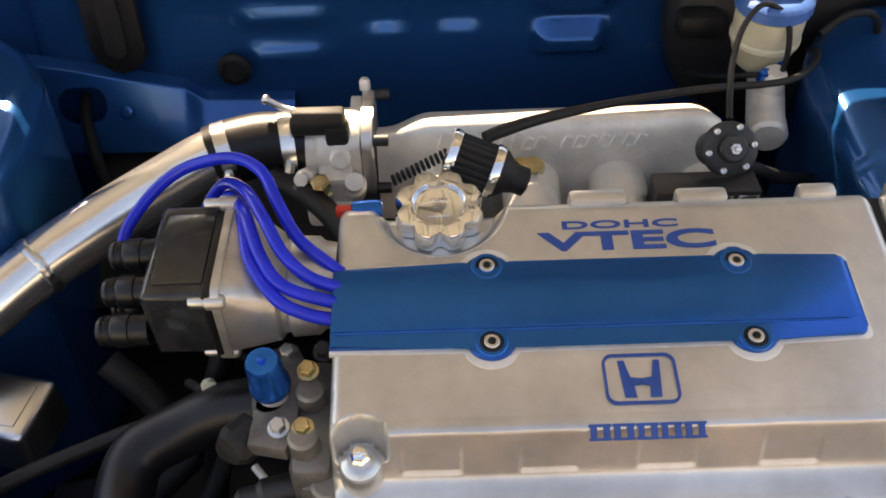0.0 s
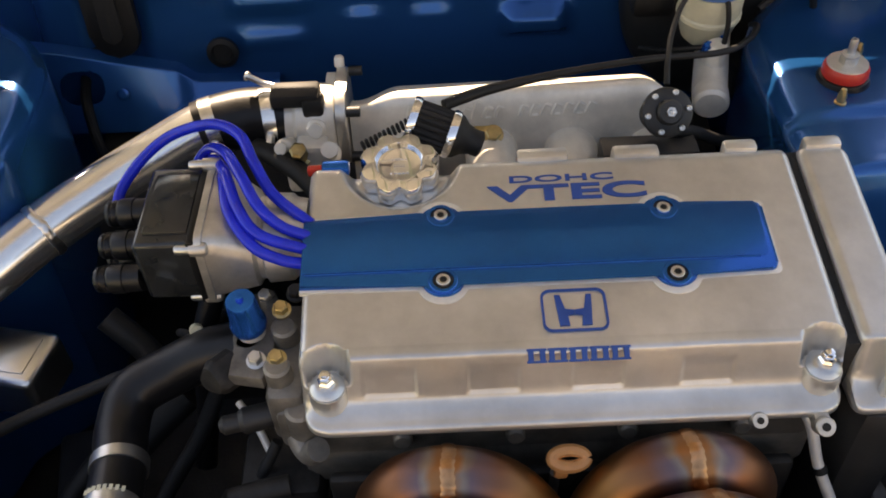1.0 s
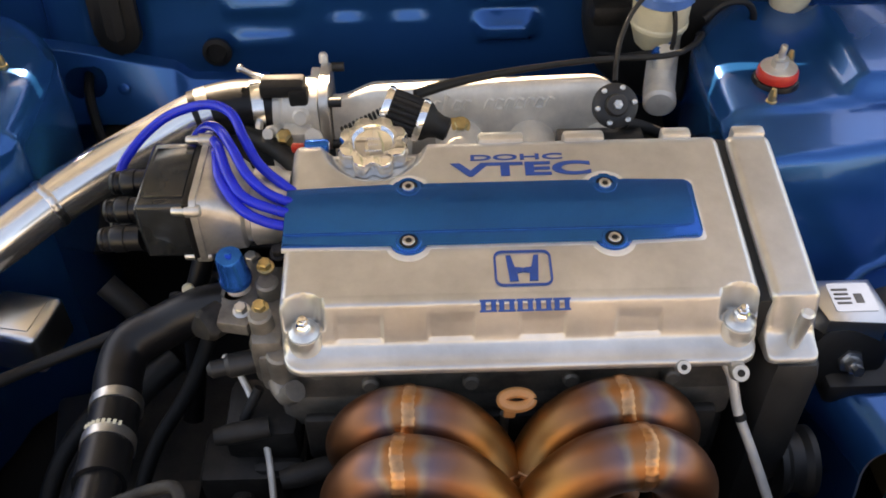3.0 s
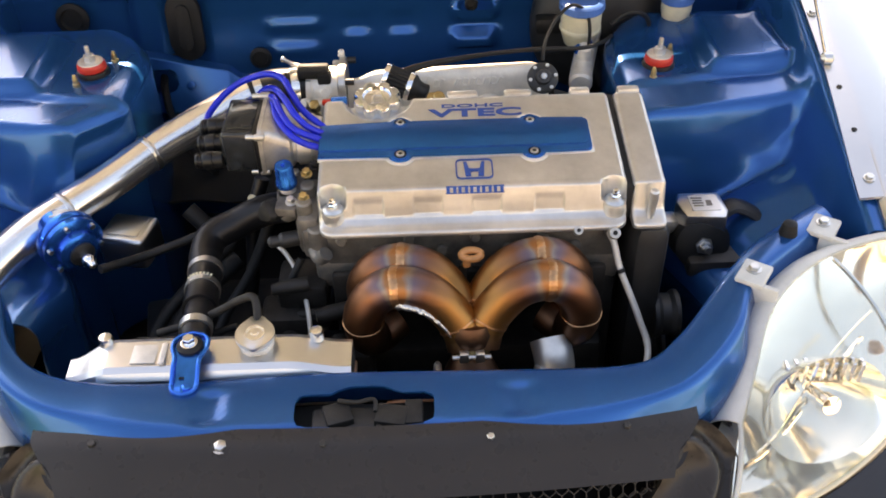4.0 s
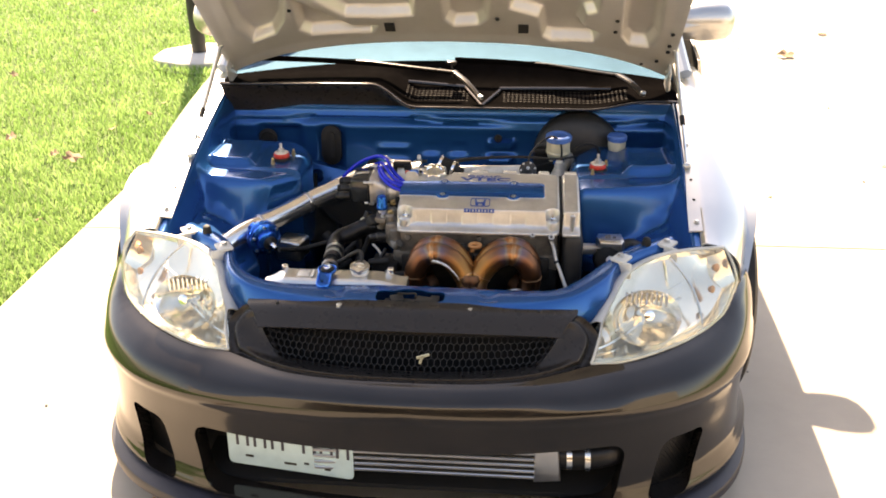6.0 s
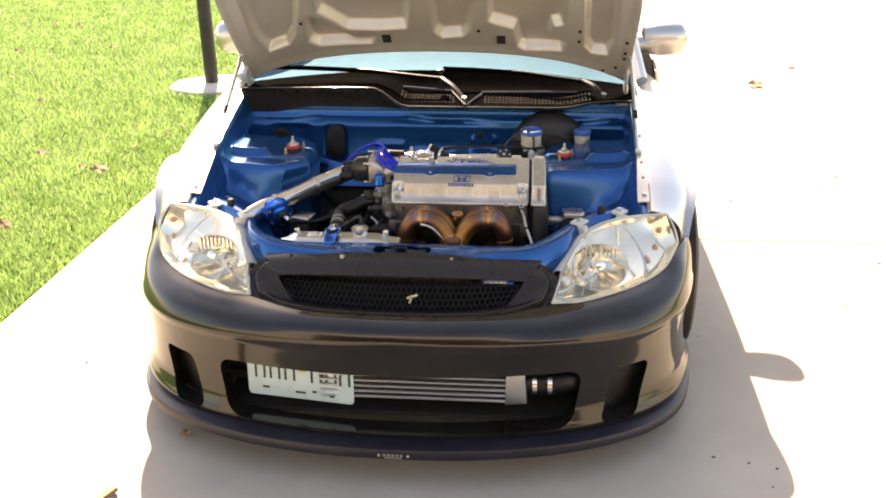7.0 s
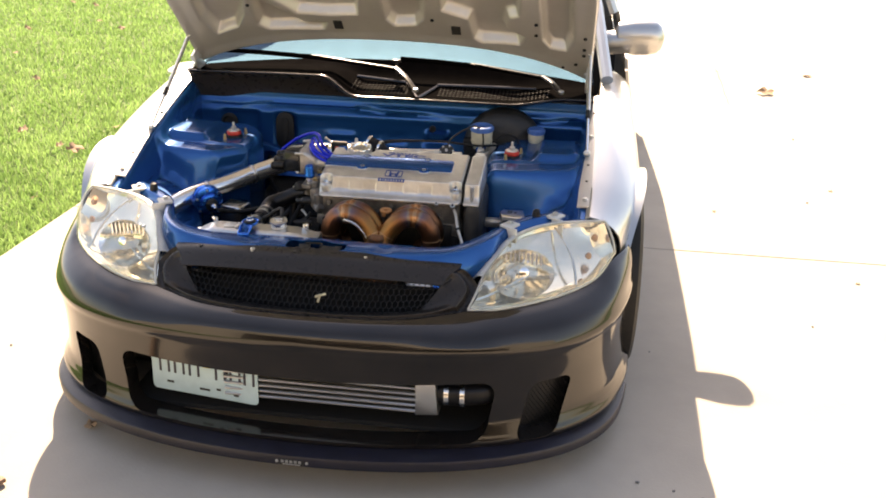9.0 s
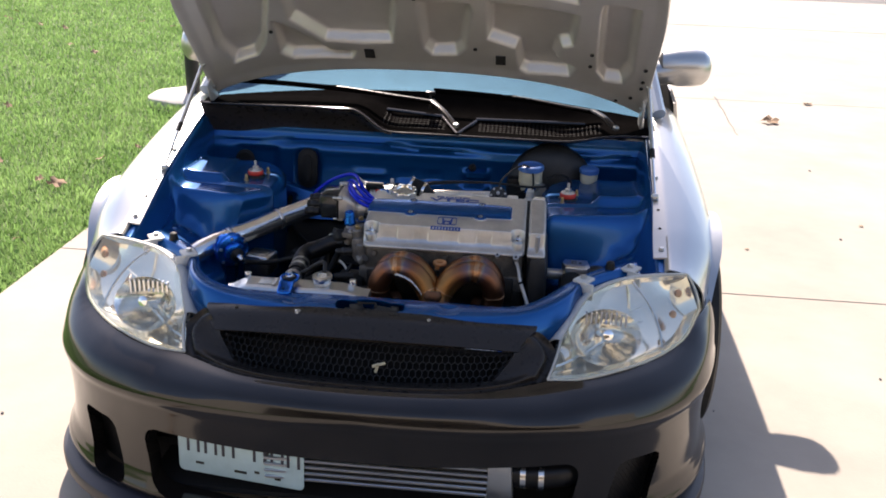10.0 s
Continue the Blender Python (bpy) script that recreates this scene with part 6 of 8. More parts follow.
LEADS = (
    [(-0.238, 0.498, 0.636), (-0.234, 0.516, 0.645), (-0.214, 0.538, 0.661), (-0.186, 0.545, 0.678), (-0.147, 0.534, 0.695), (-0.122, 0.515, 0.697), (-0.107, 0.485, 0.69), (-0.09, 0.458, 0.678), (-0.06, 0.444, 0.656)],
    [(-0.196, 0.545, 0.6), (-0.18, 0.556, 0.63), (-0.16, 0.545, 0.66), (-0.135, 0.506, 0.687), (-0.116, 0.468, 0.693), (-0.1, 0.439, 0.685), (-0.083, 0.43, 0.67), (-0.06, 0.43, 0.656)],
    [(-0.19, 0.54, 0.595), (-0.174, 0.55, 0.625), (-0.156, 0.536, 0.655), (-0.132, 0.481, 0.686), (-0.116, 0.439, 0.683), (-0.098, 0.418, 0.673), (-0.06, 0.418, 0.653)],
    [(-0.184, 0.535, 0.59), (-0.168, 0.545, 0.62), (-0.15, 0.528, 0.65), (-0.133, 0.475, 0.68), (-0.124, 0.439, 0.679), (-0.104, 0.411, 0.669), (-0.083, 0.407, 0.656), (-0.06, 0.406, 0.65)],
)
for pts in LEADS:
    bm = bmesh.new()
    sweep(bm, pts, 0.0048, 14, 8)
    ob = part("ignition_lead", bm, M["wire"])
    tagged(ob, "glossy blue silicone ignition lead into the valve cover", "ignition lead", "ignition leads")

# ---- intake ----
intake = thing("intake_manifold", (0.10, 0.62, 0.52), "cast aluminium intake manifold with raised plenum lettering bars", "intake manifold")


def plenum_pt(u, v):
    """Plenum shell: u along, v round its section."""
    x = -0.047 + 0.325 * u
    k = 1 - 0.05 * u
    end = math.sqrt(max(0.0, 1 - max(0.0, (u - 0.9) / 0.1) ** 2)) if u > 0.9 else 1.0
    h, w = 0.064 * k * (0.55 + 0.45 * end), 0.030 * k * (0.6 + 0.4 * end)
    flare = 0.80 + 0.20 * smooth(0.02, 0.16, u)
    a = 2 * math.pi * v
    ca, sa = math.cos(a), math.sin(a)
    e = 0.42
    yy = math.copysign(abs(ca) ** e, ca) * w * flare
    zz = math.copysign(abs(sa) ** e, sa) * h * flare
    back = 0.022 * max(0.0, yy / (w * flare) + 0.75) / 1.75 if sa > 0 else 0.0
    return Vector((x, 0.690 + yy - 0.022 * u + 0.12 * zz, 0.552 + zz + 0.022 * u - back * min(1.0, 3 * max(0.0, sa))))


bm = bmesh.new()
us, nv = steps(0, 1, 50), 56
rows = [[bm.verts.new(plenum_pt(u, j / nv)) for j in range(nv)] for u in us]
for a, b in zip(rows, rows[1:]):
    for j in range(nv):
        bm.faces.new((a[j], a[(j + 1) % nv], b[(j + 1) % nv], b[j]))
bm.faces.new(rows[0][::-1])
bm.faces.new(rows[-1])
plen = part("plenum", bm, M["rough_cast"], intake, "sand-cast aluminium plenum", 50)


def plenum_front(x, z):
    """Point on the plenum's front wall at a height."""
    u = (x + 0.047) / 0.325
    return min((plenum_pt(u, v) for v in steps(0.26, 0.5, 60)), key=lambda p: abs(p.z - z))


# raised script on the plenum, as plain slanted strokes on a base line
for x0, count, tall in ((0.0135, 9, (0, 3, 6)), (0.128, 7, ())):
    for i in range(count):
        x = x0 + i * 0.0112
        h = 0.017 if i in tall else 0.0115
        bm = bmesh.new()
        lo_, hi_ = plenum_front(x - 0.002, 0.591 + 0.06 * x), plenum_front(x + 0.003, 0.591 + 0.06 * x + h)
        mid = plenum_front(x, 0.591 + 0.06 * x + h / 2)
        sweep(bm, [lo_, mid, hi_], 0.0022, 6, 2)
        sweep(bm, [hi_, plenum_front(x + 0.008, hi_.z - 0.002)], 0.0018, 6, 1)
        if i % 2:
            sweep(bm, [lo_, plenum_front(x + 0.006, lo_.z + 0.001)], 0.0018, 6, 1)
        part("raised_stroke", bm, M["rough_cast"], plen)
for i in range(4):
    x = 0.012 + i * 0.082
    bm = bmesh.new()
    sweep(bm, [(x, 0.690, 0.548), (x + 0.002, 0.672, 0.556), (x + 0.004, 0.64, 0.558), (x + 0.002, 0.58, 0.552), (x, 0.49, 0.550)], lambda t: 0.030 - 0.005 * t, 22, 6)
    part("runner", bm, M["rough_cast"], intake)
bm = bmesh.new()
rbox(bm, (0.13, 0.512, 0.565), (0.36, 0.014, 0.075), 0.006)
part("head_flange", bm, M["rough_cast"], intake)
bm = bmesh.new()
hexbolt(bm, (0.099, 0.641, 0.585), (0, -0.5, 0.85), 0.008, 0.009)
part("bolt", bm, M["gold"], intake)
bm = bmesh.new()
prism(bm, rounded(0.046, 0.022, 0.009, 5), 0.004, facing((0.087, 0.646, 0.579), (0, -0.5, 0.85)), 0.001)
part("stay", bm, M["gold"], intake, "yellow zinc bracket")
bm = bmesh.new()
lathe(bm, [(0.004, 0), (0.004, 0.0006)], Vector((0.074, 0.646, 0.579)) + Vector((0, -0.0021, 0.0036)), (0, -0.5, 0.85), 12)
part("stay_hole", bm, M["dark"], intake)

# fuel rail and regulator
bm = bmesh.new()
rbox(bm, (0.249, 0.602, 0.580), (0.094, 0.030, 0.034), 0.003)
rail = tagged(part("fuel_rail", bm, M["matte"]), "black anodised fuel rail with pale outlined bars", "fuel rail")
for i, w in enumerate((0.020, 0.020, 0.022)):
    bm = bmesh.new()
    xx = 0.238 + i * 0.022
    sweep(bm, [(xx - w / 2, 0.5865, 0.570), (xx - w / 2 + 0.006, 0.5865, 0.592), (xx + w / 2, 0.5865, 0.592), (xx + w / 2 - 0.004, 0.5865, 0.570)], 0.0013, 6, 1)
    part("outline_bar", bm, M["plastic"], rail)
reg = thing("fuel_regulator", (0.256, 0.575, 0.62), "black round fuel pressure regulator with six screws", "fuel regulator")
RA = Vector((0.0, -0.78, 0.62))
RC = Vector((0.257, 0.590, 0.643))
bm = bmesh.new()
lathe(bm, [(0.016, -0.045), (0.017, -0.006), (0.0230, -0.004), (0.0238, 0.0), (0.0232, 0.005), (0.021, 0.0065), (0.0120, 0.0075), (0.0118, 0.015), (0.010, 0.017), (0.005, 0.0172)], RC, RA, 40)
part("regulator_body", bm, M["matte"], reg)
a_, b_, d_ = axes(RA)
for i in range(6):
    an = 2 * math.pi * i / 6 + 0.3
    bm = bmesh.new()
    lathe(bm, [(0.0029, 0.0055), (0.0029, 0.009), (0.0023, 0.0095), (0.0013, 0.0092), (0.0013, 0.008)], RC + (a_ * math.cos(an) + b_ * math.sin(an)) * 0.0192, RA, 12)
    part("screw", bm, M["zinc"], reg)
bm = bmesh.new()
lathe(bm, [(0.0052, 0.0165), (0.0052, 0.020), (0.0045, 0.021), (0.0024, 0.021), (0.0024, 0.025), (0.0015, 0.0255)], RC, RA, 6)
part("adjuster_nut", bm, M["zinc"], reg)
bm = bmesh.new()
sweep(bm, [(0.258, 0.607, 0.662), (0.262, 0.630, 0.672), (0.274, 0.672, 0.676), (0.296, 0.722, 0.680), (0.322, 0.752, 0.684), (0.345, 0.750, 0.672), (0.352, 0.742, 0.645), (0.351, 0.738, 0.612)], 0.0028, 12)
tagged(part("vacuum_hose", bm, M["rubber"]), "thin black vacuum hose looping past the reservoir", "hose")
bm = bmesh.new()
sweep(bm, [(0.275, 0.612, 0.605), (0.300, 0.625, 0.590), (0.335, 0.645, 0.562), (0.370, 0.665, 0.540), (0.395, 0.681, 0.527)], 0.0065, 12)
hs = tagged(part("fuel_hose", bm, M["rubber"]), "black rubber fuel hose with a crimped clamp", "hose")
bm = bmesh.new()
lathe(bm, [(0.0075, -0.005), (0.0082, -0.004), (0.0082, 0.004), (0.0075, 0.005)], (0.392, 0.679, 0.529), (1, 0.6, -0.5), 16)
part("clamp", bm, M["matte"], hs)

# throttle body, coupler and charge pipe
tb = thing("throttle_body", (-0.085, 0.70, 0.53), "cast aluminium throttle body with black sensor", "throttle body")
TC = Vector((-0.085, 0.700, 0.584))
bm = bmesh.new()
lathe(bm, [(0.028, -0.055), (0.028, -0.02), (0.033, -0.016), (0.035, 0.0), (0.035, 0.02), (0.033, 0.024)], TC, (1, 0, 0), 36)
rbox(bm, (-0.085, 0.660, 0.566), (0.034, 0.03, 0.04), 0.006)
rbox(bm, (-0.092, 0.655, 0.545), (0.045, 0.03, 0.03), 0.006)
part("throttle_casting", bm, M["rough_cast"], tb)
bm = bmesh.new()
prism(bm, rounded(0.082, 0.080, 0.024, 6), 0.010, facing((-0.071, 0.708, 0.577), (1, 0, 0)), 0.002)
part("flange", bm, M["rough_cast"], tb)
bm = bmesh.new()
prism(bm, rounded(0.088, 0.086, 0.026, 6), 0.011, facing((-0.060, 0.711, 0.577), (1, 0, 0)), 0.002)
part("adapter_flange", bm, M["cast"], tb)
for y, z in ((0.676, 0.606), (0.746, 0.608), (0.676, 0.548), (0.746, 0.548)):
    bm = bmesh.new()
    lathe(bm, [(0.0055, 0), (0.0055, 0.014), (0.003, 0.0142), (0.003, 0.01)], (-0.049, y, z), (1, 0, 0), 14)
    part("cap_screw", bm, M["matte"], tb)
bm = bmesh.new()
lathe(bm, [(0.0055, 0), (0.0055, 0.008), (0.004, 0.011), (0.002, 0.012)], (-0.058, 0.745, 0.616), (0, 0.1, 1), 14)
part("stud_boss", bm, M["rough_cast"], tb)
bm = bmesh.new()
rbox(bm, (-0.100, 0.690, 0.620), (0.050, 0.028, 0.016), 0.004)
rbox(bm, (-0.082, 0.682, 0.610), (0.022, 0.020, 0.026), 0.004)
part("position_sensor", bm, M["rubber"], tb, "black throttle sensor with plug")
bm = bmesh.new()
lathe(bm, [(0.010, -0.01), (0.010, 0.006), (0.0065, 0.008), (0.0065, 0.016), (0.009, 0.018), (0.009, 0.028), (0.006, 0.03)], (-0.095, 0.652, 0.566), (-0.1, -0.5, 0.85), 6)
part("brass_fitting", bm, M["gold"], tb)
for at, ax, r, h in (((-0.070, 0.662, 0.560), (0.1, -0.6, 0.8), 0.012, 0.030), ((-0.112, 0.664, 0.575), (-0.2, -0.8, 0.5), 0.009, 0.022), ((-0.080, 0.672, 0.592), (0, -0.9, 0.4), 0.010, 0.018)):
    bm = bmesh.new()
    lathe(bm, [(r, -0.01), (r, h * 0.55), (r * 0.72, h * 0.65), (r * 0.72, h), (r * 0.3, h)], at, ax, 18)
    part("fitting", bm, M["rough_cast"], tb)
bm = bmesh.new()
sweep(bm, [(-0.145, 0.655, 0.572), (-0.125, 0.640, 0.572), (-0.098, 0.615, 0.570), (-0.074, 0.575, 0.575), (-0.058, 0.535, 0.585)], 0.011, 14)
tagged(part("coolant_hose", bm, M["rubber"]), "black rubber coolant hose below the throttle", "hose")
bm = bmesh.new()
sweep(bm, [(-0.112, 0.700, 0.622), (-0.132, 0.706, 0.624), (-0.147, 0.708, 0.632)], 0.0032, 10)
part("throttle_lever", bm, M["zinc"], tb)
bm = bmesh.new()
lathe(bm, [(0.0045, 0), (0.005, 0.003), (0.003, 0.005)], (-0.147, 0.708, 0.632), (-0.8, 0.1, 0.5), 10)
part("lever_knob", bm, M["zinc"], tb)

tb.location.y -= 0.013
PIPE = [(-0.165, 0.685, 0.588), (-0.205, 0.674, 0.581), (-0.25, 0.656, 0.565), (-0.3, 0.628, 0.55), (-0.3585, 0.582, 0.536), (-0.41, 0.528, 0.523), (-0.464, 0.471, 0.513), (-0.51, 0.422, 0.503), (-0.548, 0.375, 0.484), (-0.572, 0.34, 0.446), (-0.58, 0.32, 0.386)]
pipe = thing("charge_pipe", (-0.38, 0.55, 0.51), "polished aluminium charge pipe with welded joints", "pipe")
bm = bmesh.new()
sweep(bm, PIPE, 0.0282, 36, 10)
part("tube", bm, M["pipe"], pipe)


def bead(bm, c, ax, r, rng, n=26, w=0.004, tall=1.0):
    """A weld bead: one ring of overlapping scales round a tube."""
    a, b, d = axes(ax)
    rings = []
    m = n * 4
    for i in range(m):
        an = 2 * math.pi * i / m
        ph = (i % 4) / 4
        hgt = tall * (0.0009 + 0.0009 * (1 - ph) + 0.0003 * rng.random())
        nrm = a * math.cos(an) + b * math.sin(an)
        ring = []
        for k, (q, e) in enumerate(((-1, -0.6), (-0.6, 0.7), (0, 1.0), (0.6, 0.7), (1, -0.6))):
            ring.append(bm.verts.new(Vector(c) + nrm * (r + hgt * e) + d * (w * 0.62 * q * (0.9 + 0.25 * (1 - ph))) + d * 0.0006 * math.sin(an * 5)))
        rings.append(ring)
    for i in range(m):
        p, q = rings[i], rings[(i + 1) % m]
        for k in range(4):
            bm.faces.new((p[k], q[k], q[k + 1], p[k + 1]))
        bm.faces.new((p[4], q[4], q[0], p[0]))
    return bm


rng = random.Random(3)
for c, ax in (((-0.3585, 0.582, 0.536), (-0.05, -0.050, -0.013)), ((-0.464, 0.471, 0.513), (-0.05, -0.053, -0.010))):
    bm = bmesh.new()
    bead(bm, c, ax, 0.0282, rng, 22, 0.0085, 0.9)
    part("weld_bead", bm, M["brushed"], pipe)
coup = thing("coupler", (-0.15, 0.69, 0.55), "black silicone coupler with two bright clamps", "hose coupler")
bm = bmesh.new()
sweep(bm, [(-0.203, 0.6745, 0.5815), (-0.185, 0.680, 0.585), (-0.155, 0.688, 0.586), (-0.115, 0.690, 0.584)], lambda t: 0.0312, 32, 6)
part("sleeve", bm, M["silicone"], coup)
for c, ax, q in (((-0.190, 0.677, 0.5835), (1, 0.28, 0.15), 0.0326), ((-0.134, 0.687, 0.585), (1, 0.2, -0.03), 0.0326)):
    bm = bmesh.new()
    lathe(bm, [(q - 0.0012, -0.0065), (q, -0.0065), (q, 0.0065), (q - 0.0012, 0.0065)], c, ax, 36)
    cl = part("clamp_band", bm, M["polished"], coup)
    bm = bmesh.new()
    lathe(bm, [(0.005, -0.012), (0.005, 0.010), (0.0035, 0.014)], Vector(c) + Vector((0.004, -0.036, -0.008)), (0.2, 0.3, 1), 6)
    part("clamp_screw", bm, M["zinc"], cl)

# breather filter on the cover, and its hose
bf = thing("breather_filter", (0.055, 0.50, 0.665), "small black pleated breather filter with chrome rings", "breather filter")
FA = Vector((0.036, -0.008, -0.012)).normalized()
FC = Vector((0.055, 0.557, 0.655))
bm = bmesh.new()
lathe(bm, [(0.0198, -0.036), (0.0198, 0.0)], FC, FA, 72, wob=lambda a, r, h: 1 + 0.06 * math.cos(24 * a))
part("pleats", bm, M["rubber"], bf)
for h in (-0.037, 0.0):
    bm = bmesh.new()
    lathe(bm, [(0.015, h - 0.003), (0.0218, h - 0.003), (0.0226, h), (0.0218, h + 0.004), (0.015, h + 0.0045)], FC, FA, 36)
    part("ring", bm, M["chrome"], bf)
bm = bmesh.new()
lathe(bm, [(0.0205, 0.004), (0.0198, 0.007), (0.0145, 0.013), (0.012, 0.020), (0.012, 0.028), (0.008, 0.030)], FC, FA, 24)
part("neck", bm, M["rubber"], bf)
bm = bmesh.new()
sweep(bm, [(0.050, 0.592, 0.661), (0.066, 0.600, 0.662), (0.10, 0.615, 0.662), (0.169, 0.638, 0.660), (0.25, 0.662, 0.654), (0.332, 0.689, 0.640), (0.370, 0.722, 0.632), (0.392, 0.762, 0.622), (0.40, 0.80, 0.60)], lambda t: 0.0056 - 0.0022 * smooth(0.12, 0.45, t), 14)
tagged(part("breather_hose", bm, M["rubber"]), "long black rubber hose across the intake plenum", "hose")
bm = bmesh.new()
for i in range(14):
    p = Vector((-0.028 + 0.0042 * i, 0.592 + 0.0016 * i, 0.618 + 0.0012 * i))
    lathe(bm, [(0.0045, -0.0015), (0.0055, 0), (0.0045, 0.0015)], p, (1, 0.2, 0.35), 10)
tagged(part("corrugated_loom", bm, M["rubber"]), "short black corrugated loom behind the oil cap", "loom", kind="stuff")
bm = bmesh.new()
rbox(bm, (-0.045, 0.507, 0.662), (0.024, 0.012, 0.012), 0.003)
fit_b = tagged(part("hose_fitting", bm, M["anod"]), "small blue and red hose fitting at the cover", "fitting")
bm = bmesh.new()
rbox(bm, (-0.062, 0.506, 0.662), (0.014, 0.008, 0.008), 0.002)
part("red_sleeve", bm, M["red"], fit_b)

# ---- exhaust manifold and turbo ----
def heat(name):
    """Heat-tinted steel: straw and bronze with blue-violet bands beside the welds, by the tube's own length."""
    m = surf(name, (0.40, 0.24, 0.13), 0.42, 1.0, 0.2, 30, 0.03, 400, rvar=0.08)
    n, l = m.node_tree.nodes, m.node_tree.links
    b = n["Principled BSDF"]
    at = n.new("ShaderNodeAttribute")
    at.attribute_name = "along"
    ns = n.new("ShaderNodeTexNoise")
    ns.inputs["Scale"].default_value = 35
    tc = n.new("ShaderNodeTexCoord")
    l.new(tc.outputs["Object"], ns.inputs["Vector"])
    ad = n.new("ShaderNodeMath")
    ad.operation = "MULTIPLY_ADD"
    ad.inputs[1].default_value = 0.05
    l.new(ns.outputs[0], ad.inputs[0])
    l.new(at.outputs["Fac"], ad.inputs[2])
    rp = n.new("ShaderNodeValToRGB")
    e = rp.color_ramp.elements
    e[0].position, e[0].color = 0.0, (0.15, 0.075, 0.045, 1)
    e[1].position, e[1].color = 1.0, (0.17, 0.085, 0.05, 1)
    for pos, col in ((0.18, (0.21, 0.09, 0.045)), (0.31, (0.22, 0.095, 0.055)), (0.352, (0.17, 0.115, 0.125)), (0.368, (0.27, 0.21, 0.17)), (0.385, (0.36, 0.155, 0.065)), (0.435, (0.36, 0.155, 0.065)), (0.450, (0.27, 0.21, 0.17)), (0.466, (0.17, 0.115, 0.125)), (0.51, (0.22, 0.095, 0.055)), (0.60, (0.33, 0.15, 0.05)), (0.72, (0.35, 0.165, 0.055)), (0.85, (0.20, 0.088, 0.045))):
        k = e.new(pos)
        k.color = (*col, 1)
    l.new(ad.outputs[0], rp.inputs[0])
    l.new(rp.outputs[0], b.inputs["Base Color"])
    return m


M["heat"] = heat("heat_tinted_steel")


def tag_along(ob, pts, n, k, shift=0.0):
    """Stores each vertex's share of the tube's length."""
    at = ob.data.attributes.new("along", "FLOAT", "POINT")
    rings = (len(pts) - 1) * k + 1
    vals = [max(0.0, min(1.0, (i // n) / (rings - 1) - shift)) for i in range(len(ob.data.vertices))]
    at.data.foreach_set("value", vals)


manifold = thing("exhaust_manifold", (0.13, 0.20, 0.45), "heat-tinted bronze steel turbo manifold with four welded runners", "exhaust manifold")
RUN_REAR = [(0.004, 0.295, 0.470), (-0.008, 0.275, 0.495), (-0.006, 0.263, 0.530), (0.012, 0.260, 0.557), (0.040, 0.259, 0.566), (0.074, 0.256, 0.557), (0.101, 0.248, 0.530), (0.115, 0.226, 0.508), (0.121, 0.196, 0.490)]
RUN_FRONT = [(0.030, 0.255, 0.470), (0.004, 0.232, 0.465), (-0.008, 0.212, 0.490), (-0.008, 0.205, 0.530), (0.010, 0.204, 0.562), (0.038, 0.204, 0.574), (0.072, 0.202, 0.565), (0.100, 0.196, 0.538), (0.116, 0.187, 0.513), (0.122, 0.177, 0.494)]
TR = 0.0262
for pts in (RUN_REAR, RUN_FRONT):
    for sgn in (1, -1):
        q = [(p[0] if sgn > 0 else 0.260 - p[0], p[1] + (0 if sgn > 0 else 0.004), p[2]) for p in pts]
        bm = bmesh.new()
        sweep(bm, q, TR, 28, 8)
        run = part("runner", bm, M["heat"], manifold)
        mid = 0.5 if pts is RUN_REAR else 0.55
        tag_along(run, q, 28, 8, mid - 0.385)
        line = spline(q, 8)
        for fr, rr in ((mid, TR + 0.0004), (0.30 if pts is RUN_FRONT else 0.14, TR), (0.86, TR)):
            i = int(fr * (len(line) - 1))
            bm = bmesh.new()
            bead(bm, line[i], line[i + 1] - line[i], rr, rng, 26, 0.003 if fr != mid else 0.0080, 0.6 if fr != mid else 0.55)
            part("weld_bead", bm, M["copper"], run)
# rough gusset weld on the front runner
line = spline(RUN_FRONT, 8)
for i in range(int(0.57 * len(line)), int(0.80 * len(line))):
    d = (line[i + 1] - line[i]).normalized()
    bm = bmesh.new()
    bmesh.ops.create_icosphere(bm, subdivisions=2, radius=1)
    m = Matrix((d * 0.007, Vector((0, 0.005 + 0.003 * rng.random(), 0)), Vector((0, 0, 0.004 + 0.003 * rng.random())))).transposed().to_4x4()
    m.translation = line[i] + Vector((-0.004, -0.0225, -0.0105))
    bmesh.ops.transform(bm, matrix=m, verts=bm.verts)
    part("weld_lump", bm, M["zinc"], manifold)
bm = bmesh.new()
lathe(bm, [(0.025, 0.016), (0.028, 0.004), (0.025, -0.010), (0.021, -0.018)], (0.1265, 0.180, 0.512), (0.0, 0.35, 1), 28)
part("collector", bm, M["heat"], manifold)
bm = bmesh.new()
rbox(bm, (0.13, 0.292, 0.495), (0.37, 0.012, 0.06), 0.005)
part("head_flange", bm, M["grime_shade"], manifold)

turbo = thing("turbocharger", (0.15, 0.17, 0.33), "turbocharger below the manifold with a band clamp", "turbocharger")
bm = bmesh.new()
lathe(bm, [(0.0235, -0.006), (0.0255, -0.004), (0.0255, 0.004), (0.0235, 0.006)], (0.1265, 0.176, 0.495), (0, 0.35, 1), 32)
vb = part("band_clamp", bm, M["gold"], turbo)
for x in (0.113, 0.133):
    bm = bmesh.new()
    rbox(bm, (x + 0.0035, 0.150, 0.502), (0.012, 0.010, 0.015), 0.002)
    part("clamp_lug", bm, M["zinc"], vb)
bm = bmesh.new()
sweep(bm, [(0.102, 0.149, 0.502), (0.150, 0.149, 0.502)], 0.0032, 10, 1)
